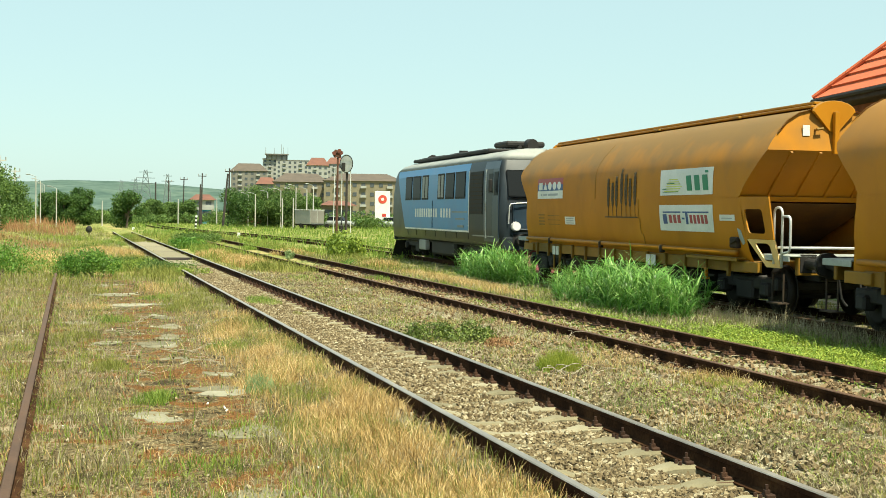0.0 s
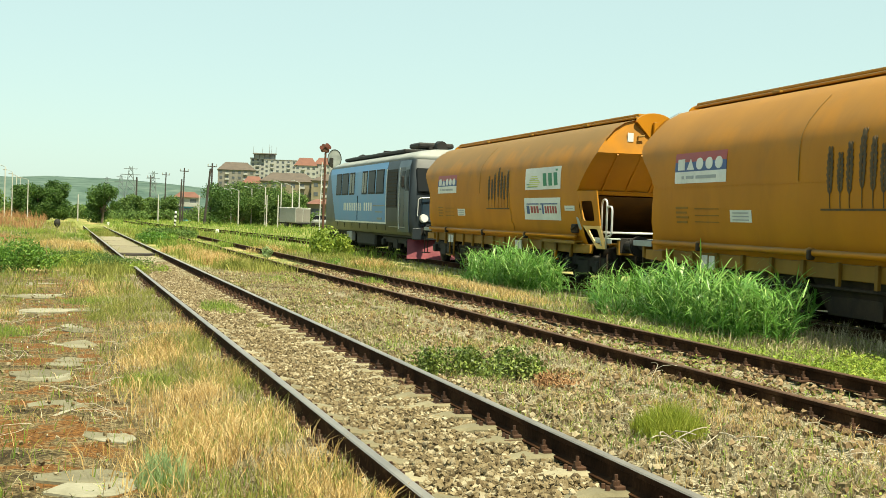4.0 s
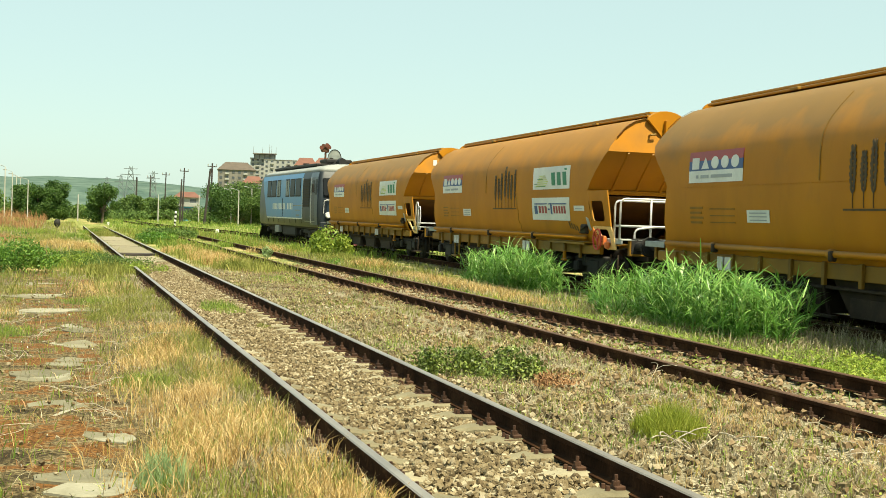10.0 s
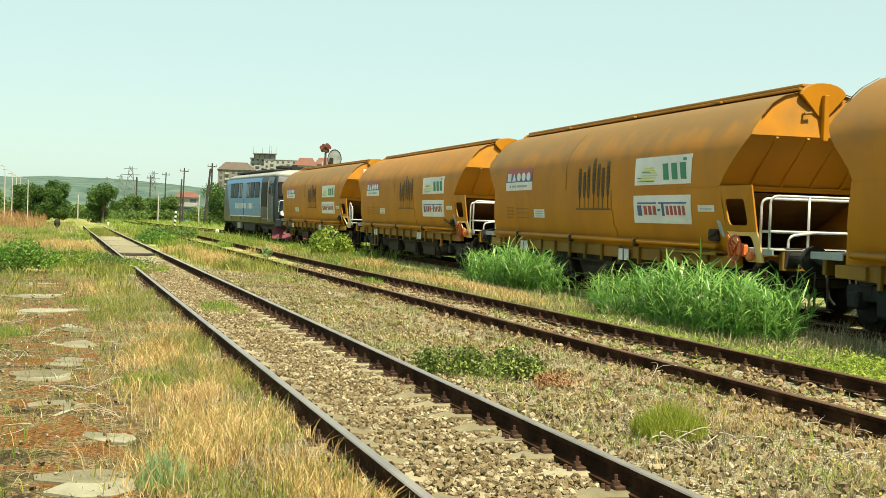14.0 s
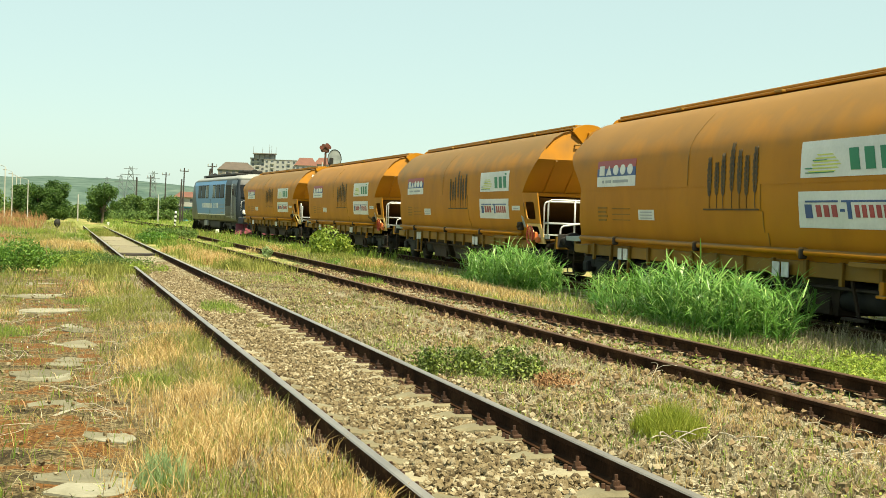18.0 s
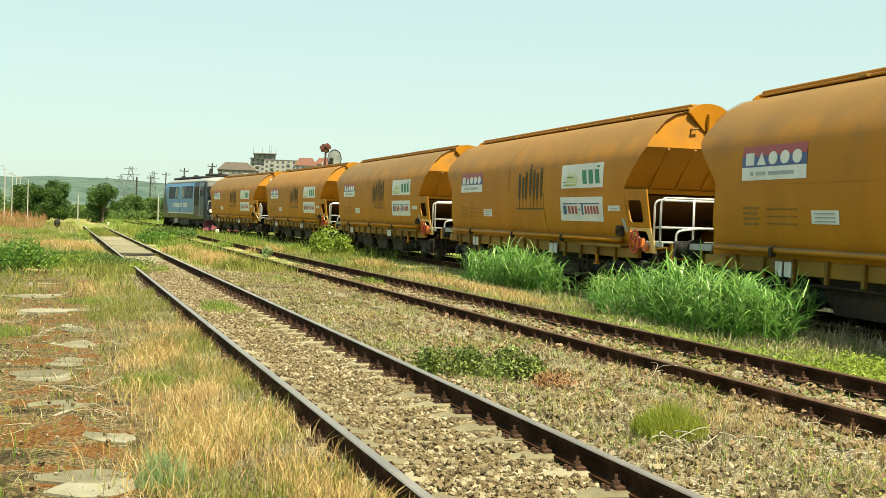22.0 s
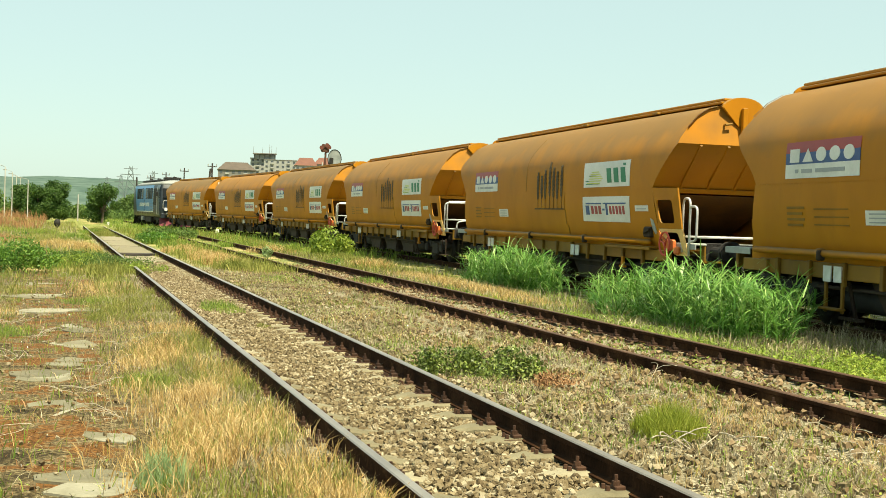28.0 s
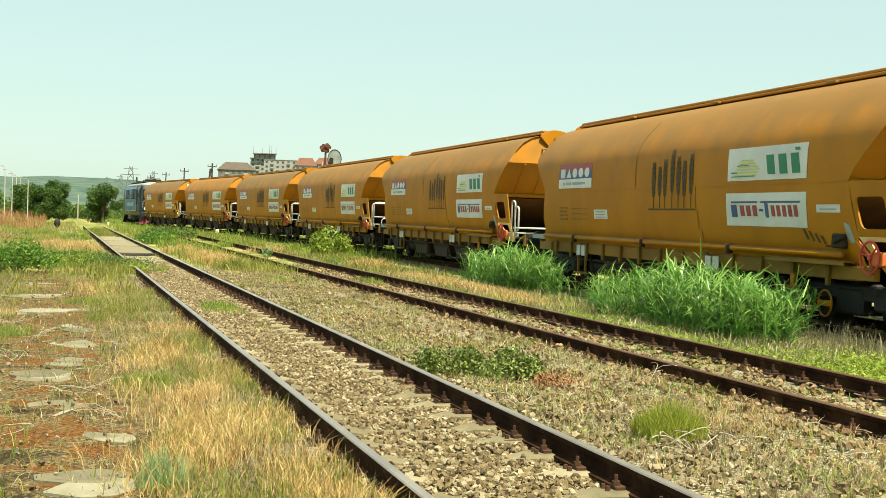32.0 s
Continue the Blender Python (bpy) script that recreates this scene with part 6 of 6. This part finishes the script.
for px, top, d in ((6, 303, 120), (19, 311, 140), (26, 317, 165), (33, 320, 190), (47, 322, 130), (-100, 266, 90)):
    pole("street_lamp", px, top, d, 0.06, "pole_conc", "pale street lamp on a concrete mast", 0, 0, True, "street lamps")
for px, top, d in ((407, 339, 150), (420, 338, 148), (443, 335, 150), (467, 332, 148), (495, 325, 146), (527, 324, 142), (470, 345, 140), (490, 345, 140), (136, 345, 150), (278, 345, 160), (350, 345, 170), (515, 330, 140)):
    pole("fence_post" if top > 340 else "street_lamp", px, top, d, 0.08, "pole_conc", "slim pale concrete mast", 0, 0, top < 340)


def pylon(px, top, d, wide):
    x, y = polar(px, d)
    h = lift(px, top, d)
    w = empty("power_pylon", pose(x, y, 0), "grey lattice power pylon", "pylon", "pylons")
    bm = bmesh.new()
    n = 7
    for sx in (-1, 1):
        for sy in (-1, 1):
            rod((sx * wide, sy * wide, 0), (sx * wide * 0.18, sy * wide * 0.18, h), 0.16, 0.12, 4, bm)
    for k in range(n):
        z0, z1 = h * k / n, h * (k + 1) / n
        a, b = wide * (1 - 0.82 * k / n), wide * (1 - 0.82 * (k + 1) / n)
        for s in (-1, 1):
            rod((-a, s * a, z0), (b, s * b, z1), 0.09, None, 4, bm)
            rod((a, s * a, z0), (-b, s * b, z1), 0.09, None, 4, bm)
    part("tower", bm, "haze_steel", w)
    for z, q in ((0.95, 0.9), (0.82, 1.3), (0.70, 1.0)):
        part("cross_arm", rod((-wide * q, 0, h * z), (wide * q, 0, h * z), 0.14, None, 4), "haze_steel", w)


pylon(228, 297, 520, 3.0)
pylon(211, 312, 640, 2.4)
pylon(268, 305, 620, 2.4)
pylon(186, 315, 800, 2.6)


def signal():
    """A mechanical distant signal: two masts, a cluster of rusty red discs and a tall oval disc."""
    x, y = polar(572, 112)
    w = empty("railway_signal", pose(x, y, 0, 0, 0.5, -14), "old mechanical railway signal with rusty discs on masts", "signal")
    part("mast", rod((-0.1, 0, -0.2), (-0.1, 0, 7.5), 0.12, 0.09, 8), "dark_rust", w, "rust-brown mast")
    part("mast", rod((0.78, 0.3, -0.2), (0.78, 0.3, 7.4), 0.13, 0.10, 8), "pole_wood", w)
    for a, b in ((-0.42, -0.36), (0.35, 0.30), (1.22, 1.12)):
        part("guide_rod", rod((a, 0.1, 0.0), (b, 0.1, 6.3), 0.045, None, 6), "galv", w)
    disc = rod((0, -0.03, 0), (0, 0.03, 0), 0.60, None, 24)
    bmesh.ops.transform(disc, matrix=Matrix.Translation((0.72, 0.0, 6.62)) @ Matrix.Diagonal((1.0, 1.0, 1.38, 1.0)), verts=disc.verts)
    part("disc", disc, "steel_grey", w, "grey oval signal disc")
    rim = tube([(0.72 + 0.60 * math.cos(a), -0.03, 6.62 + 0.83 * math.sin(a)) for a in np.linspace(0, 2 * math.pi, 25)], 0.035, 6)
    part("disc_rim", rim, "dark", w)
    for k, (dx, dz, r) in enumerate(((-0.52, 0.12, 0.24), (-0.28, 0.40, 0.22), (0.20, 0.46, 0.26), (0.46, 0.20, 0.24), (-0.34, -0.22, 0.26), (0.05, -0.12, 0.30), (-0.10, 0.22, 0.26), (0.26, -0.34, 0.2))):
        part("lens_hood", rod((-0.1 + dx * 0.68, -0.30 + 0.03 * k, 7.50 + dz * 0.62), (-0.1 + dx * 0.68, -0.08 + 0.03 * k, 7.50 + dz * 0.62), r * 0.8, r * 0.72, 14), "dark_rust" if k in (1, 4, 5) else "rust_red", w)
    part("lamp_box", box(0.45, -0.1, 6.3, 0.34, 0.3, 0.8, 0.03), "dark", w)
    part("counterweight", box(0.36, -0.05, 0.5, 0.42, 0.3, 0.6, 0.08), "dark", w)
    part("counterweight_rod", rod((0.36, -0.05, 0.7), (0.42, -0.05, 2.0), 0.05, None, 6), "dark", w)
    for k in range(8):
        part("rung", rod((-0.40, 0.1, 1.0 + k * 0.62), (-0.1, 0.1, 1.0 + k * 0.62), 0.02, None, 5), "galv", w)


signal()


def advert():
    x, y = polar(655, 150)
    w = empty("sign_board", pose(x, y, 0, 0, 0, -12), "white upright sign board with a red disc", "sign")
    part("board", box(0, 0, 2.9, 1.9, 0.14, 3.6, 0.03), "white", w)
    part("disc", rod((0, -0.10, 3.7), (0, -0.08, 3.7), 0.55, None, 18), "redpaint", w)
    part("disc_core", rod((0, -0.115, 3.7), (0, -0.10, 3.7), 0.2, None, 12), "white", w)
    part("mark", box(0.2, -0.08, 1.7, 0.5, 0.03, 0.4), "redpaint", w)
    part("post", box(0, 0, 0.5, 0.3, 0.12, 1.4), "steel_grey", w)


advert()


def car(px, d, paint, label, seed):
    x, y = polar(px, d)
    w = empty("car", pose(x, y, height(x, y), 0, 0, 15 + seed * 9), label, "car")
    part("body", loft([[(-0.82, q, 0.35), (0.82, q, 0.35), (0.85, q, 0.7), (0.78, q, z), (-0.78, q, z), (-0.85, q, 0.7)] for q, z in ((-2.1, 0.75), (-1.9, 0.9), (-0.9, 0.98), (0.9, 1.0), (1.7, 0.95), (2.1, 0.8))]), paint, w, "", True)
    part("cabin", loft([[(-0.75, -1.0, 0.95), (0.75, -1.0, 0.95), (0.75, 1.5, 0.98), (-0.75, 1.5, 0.98)], [(-0.62, -0.4, 1.45), (0.62, -0.4, 1.45), (0.62, 1.1, 1.45), (-0.62, 1.1, 1.45)]]), "glass", w)
    part("roof", box(0, 0.35, 1.465, 1.26, 1.55, 0.05, 0.02), paint, w)
    for q in (-1.3, 1.3):
        for s in (-1, 1):
            part("wheel", rod((s * 0.68, q, 0.31), (s * 0.86, q, 0.31), 0.31, None, 14), "dark", w)


for i, (px, d, paint, name) in enumerate(((347, 215, "redpaint", "red car parked beyond the grass"), (392, 200, "white", "white car parked beyond the grass"), (446, 190, "white", "white car parked beyond the grass"), (325, 215, "white", "white car parked beyond the grass"), (428, 195, "redpaint", "red car parked beyond the grass"), (575, 150, "steel_grey", "grey car parked beyond the grass"), (676, 150, "steel_grey", "grey car parked beyond the grass"))):
    car(px, d, paint, name, i)


def red_fence():
    """A low dark red hoarding along the far side of the grass."""
    a, b = polar(392, 178), polar(474, 168)
    d = Vector((b[0] - a[0], b[1] - a[1], 0))
    w = empty("hoarding", Matrix.Translation((a[0], a[1], height(*a))) @ Matrix.Rotation(math.atan2(d.y, d.x), 4, "Z"), "low faded dark red hoarding beyond the grass", "fence")
    n = 9
    for k in range(n):
        part("panel", box(d.length * (k + 0.5) / n, 0, 0.72 + 0.03 * (k % 3), d.length / n - 0.06, 0.05, 0.9, 0.01), "far_roof_red" if k % 4 == 3 else "dark_red", w)
        part("post", box(d.length * k / n, 0.06, 0.6, 0.08, 0.08, 1.25), "pole_wood", w)


red_fence()


def trailer():
    """A pale box trailer parked beyond the grass."""
    x, y = polar(520, 140)
    w = empty("box_trailer", pose(x, y, height(x, y), 0, 0, 24), "dirty pale grey box trailer parked beyond the grass", "trailer")
    part("box", box(0, 0, 1.45, 2.0, 3.2, 1.6, 0.04), "plaster_white", w)
    part("roof", box(0, 0, 2.28, 2.06, 3.26, 0.06, 0.02), "white", w)
    part("door", box(0.5, -1.615, 1.45, 0.9, 0.03, 1.4, 0.01), "plaster", w)
    part("door", box(-0.5, -1.615, 1.45, 0.9, 0.03, 1.4, 0.01), "plaster", w)
    part("chassis", box(0, 0, 0.58, 1.7, 3.4, 0.14, 0.02), "dark", w)
    for s in (-1, 1):
        part("wheel", rod((s * 0.80, 0.3, 0.36), (s * 1.0, 0.3, 0.36), 0.36, None, 14), "dark", w)


trailer()


def marker(px, py, z, bands, label):
    """A small upright track marker."""
    d = (1.682) * 2200 / (py - (385.3 + 0.0316 * (px - 784)))
    x, y = polar(px, d)
    w = empty("track_marker", pose(x, y, height(x, y) - 0.02, 0, 4, 0), label, "marker post")
    for k in range(bands):
        part("band", box(0, 0, z * (k + 0.5) / bands, 0.22, 0.16, z / bands * 0.99, 0.02), "dark" if k % 2 else "white", w)


marker(383, 415, 0.45, 1, "short white concrete marker post")
marker(308, 398, 1.5, 7, "black and white banded marker post")
marker(190, 397, 0.3, 1, "short white concrete marker post")
marker(228, 385, 0.5, 1, "short white concrete marker post")


def lamp_stub():
    """The dark round point indicator on the yard."""
    x, y = polar(100, 96)
    w = empty("point_indicator", pose(x, y, height(x, y)), "dark round-topped point lever stand", "point lever")
    part("post", rod((0, 0, 0), (0, 0, 0.3), 0.07, None, 8), "dark", w)
    bm = bmesh.new()
    bmesh.ops.create_uvsphere(bm, u_segments=12, v_segments=8, radius=0.24)
    bmesh.ops.scale(bm, vec=(1, 0.7, 1.25), verts=bm.verts)
    bmesh.ops.translate(bm, vec=(0, 0, 0.42), verts=bm.verts)
    part("head", bm, "dark", w, "", True)


lamp_stub()


def cover_box():
    ob = part("cable_cover", box(0, 0, 0.03, 0.30, 0.42, 0.08, 0.015), "sleeper")
    ob.matrix_basis = pose(5.70, 21.9, height(5.7, 21.9), 0, 0, 10)
    tagged(ob, "small grey concrete cable cover on the gravel", "cover")


cover_box()


def station_house():
    """The red-tiled house behind the train; its origin is under the far eave corner."""
    w = empty("station_house", pose(16.62, 21.38, -0.1, 0, 0, -10), "brick house with an orange-red tiled hipped roof", "house")
    wide, deep, eave, rise = 9.0, 13.0, 5.08, 4.3
    part("wall", box(wide / 2, -deep / 2, 2.45, wide - 1.3, deep - 1.3, 4.9), "brick", w, "brown brick wall")
    part("eave", box(wide / 2, -deep / 2, eave - 0.10, wide, deep, 0.16, 0.02), "pole_wood", w, "dark timber eaves")
    part("gutter", rod((-0.05, 0.05, eave - 0.02), (-0.05, -deep, eave - 0.02), 0.06, None, 8), "dark", w)
    h = wide / 2
    part("roof", loft([[(0, -deep, eave), (wide, -deep, eave), (wide, 0, eave), (0, 0, eave)], [(h - 0.02, -deep + h, eave + rise), (h + 0.02, -deep + h, eave + rise), (h + 0.02, -h, eave + rise), (h - 0.02, -h, eave + rise)]]), "roof_tile", w, "orange-red tiled hipped roof")
    for y in (-2.6, -5.6, -8.8):
        fr = part("window", box(0.64, y, 2.6, 0.10, 1.3, 1.7, 0.01), "white", w)
        part("pane", box(0.60, y, 2.6, 0.10, 1.1, 1.5), "glass", fr)
    n = 15
    for k in range(n):
        a, b = k / n, (k + 1.06) / n
        xa, xb, za, zb = h * a, h * min(1.0, b), eave + rise * a, eave + rise * min(1.0, b)
        la, lb = 0.075, 0.02

        def course():
            q = [(xa - la * 0.7, -xa, za + la * 0.7), (xb - lb * 0.7, -xb, zb + lb * 0.7), (xb - lb * 0.7, -deep + xb, zb + lb * 0.7), (xa - la * 0.7, -deep + xa, za + la * 0.7)]
            return loft([[(x + 0.05, y, z - 0.06) for x, y, z in q], q])
        part("tile_course", course(), "roof_tile", w)
        part("ridge_tile", rod((xa - 0.03, -xa + 0.02, za + 0.07), (xb - 0.02, -xb, zb + 0.10), 0.085, 0.065, 8), "roof_tile", w)


station_house()

# concrete slabs in the yard
def slabs():
    t = empty("slab_path", pose(0, 0, 0), "row of cracked mossy concrete slabs sunk in the yard", "paving", "", "structure")
    rng = random.Random(5)
    for i, (x, y, a, b) in enumerate(((0.15, 7.9, 0.45, 0.30), (0.30, 9.6, 0.3, 0.3), (0.15, 10.9, 0.42, 0.36), (0.03, 13.0, 0.5, 0.42), (0.05, 14.2, 0.35, 0.3), (0.2, 16.0, 0.42, 0.5), (0.3, 18.1, 0.4, 0.55), (0.1, 21.3, 0.8, 0.6), (-0.2, 24.3, 0.8, 0.5), (-0.3, 28.5, 0.9, 0.6), (-0.46, 44.6, 1.4, 0.9), (-0.9, 13.4, 0.3, 0.25), (-1.2, 17.2, 0.4, 0.4), (0.2, 5.2, 0.4, 0.3), (-0.6, 6.4, 0.3, 0.25), (-0.7, 21.0, 0.5, 0.35), (-0.1, 2.8, 0.4, 0.3))):
        for k in range(3):
            n = 8
            p0, q0 = rng.uniform(-0.45, 0.45) * a, rng.uniform(-0.8, 0.8) * b
            ring = [(p0 + math.cos(6.283 * j / n + 0.4) * a * rng.uniform(0.45, 0.75), q0 + math.sin(6.283 * j / n + 0.4) * b * rng.uniform(0.5, 0.95)) for j in range(n)]
            bm = loft([[(p, q, -0.05) for p, q in ring], [(p, q, 0.004) for p, q in ring], [(p0 + (p - p0) * 0.94, q0 + (q - q0) * 0.94, 0.010) for p, q in ring]])
            ob = part("slab", bm, "slab", t)
            ob.matrix_basis = pose(x, y, height(x, y) - 0.003 * k, rng.uniform(-1, 1), rng.uniform(-1, 1), 0)


slabs()


def yard_track():
    """The short rusty siding on the near side of the yard."""
    t = empty("track_4", pose(-2.53, 0, 0), "old overgrown yard track with timber sleepers", "track", "", "structure")
    for side in (-0.7535, 0.7535):
        rail("rail", [Vector((side, -14, 0)), Vector((side, 31, 0))], t, "rail_rust_top", "rusty steel rail")
    m = box(0, 0, -0.06, 2.5, 0.24, 0.16, 0.02)
    me = bpy.data.meshes.new("sleeper")
    m.to_mesh(me)
    m.free()
    for k in range(28):
        ob = dress("sleeper", me, "sleeper_wood", t)
        ob.matrix_basis = pose(0.10 * math.sin(k * 2.3), 6 + k * 0.9 + 0.08 * math.sin(k * 5.1), -0.055 - 0.02 * (k % 3), 0, 0, 2.2 * math.sin(k * 3.7))
    blades("sleeper_weeds", 6000, scatter(-4.2, -0.9, 3.0, 34, 1.2, 0.0, 1.1), (0.05, 0.24), (0.005, 0.011), "olive", "weeds grown over the old sleepers", 0.8, seed=71)
    blades("sleeper_straw", 8000, scatter(-4.2, -0.9, 3.0, 34, 1.2, 0.0, 0.9), (0.06, 0.28), (0.004, 0.009), "straw_pale", "dry grass over the old sleepers", 0.9, seed=72)


yard_track()

def ballast_stones():
    """The nearest stones of the bed, each on its own."""
    rng = np.random.RandomState(77)
    shapes = []
    for k in range(8):
        bm = bmesh.new()
        bmesh.ops.create_icosphere(bm, subdivisions=1, radius=1.0)
        for v in bm.verts:
            v.co = Vector([c * rng.uniform(0.65, 1.25) for c in v.co])
        bmesh.ops.scale(bm, vec=(1.2, 0.9, 0.7), verts=bm.verts)
        me = bpy.data.meshes.new("stone")
        bm.to_mesh(me)
        bm.free()
        me.materials.append(M["stone_one"])
        shapes.append(me)
    for k in range(300):
        x, y = rng.uniform(0.1, 1.4) - 0.7535, 5.3 + 4.5 * rng.rand()
        ob = dress("stone", shapes[rng.randint(8)], "stone_one", track_1)
        r = rng.uniform(0.014, 0.034)
        ob.matrix_basis = Matrix.LocRotScale((x, y, height(x + T1 + 0.7535, y) + 0.03 + r * 0.6), Euler(rng.uniform(-3, 3, 3)), (r, r, r))


ballast_stones()

# ================= what moves =================
def train_pose(s, half):
    """A vehicle's pose with its pivots on the curve, half metres before and behind its middle."""
    a, b = on_curve(s + half), on_curve(s - half)
    c = (a + b) / 2
    d = a - b
    return Matrix.Translation((c.x, c.y, 0.0)) @ Matrix.Rotation(math.atan2(-d.x, d.y), 4, "Z")


def run(t):
    """How far the train has come."""
    return 2.81385 * t - 0.00401 * (t - 16) ** 2


def motions():
    times = [k * 1.0 for k in range(33)]
    walk(loco, [(t, train_pose(33.543 + run(t), 4.5)) for t in times])
    for i, w in enumerate(wagons):
        walk(w, [(t, train_pose(-19.911 - (i - 2) * 17.940 + run(t), 6.35)) for t in times])
    for ob, y, r in WHEELS:
        rows = []
        for k in range(161):
            t = k * 0.2
            rows.append((t, pose(0, y, r) @ Matrix.Rotation(-run(t) / r, 4, "X")))
        walk(ob, rows)


motions()
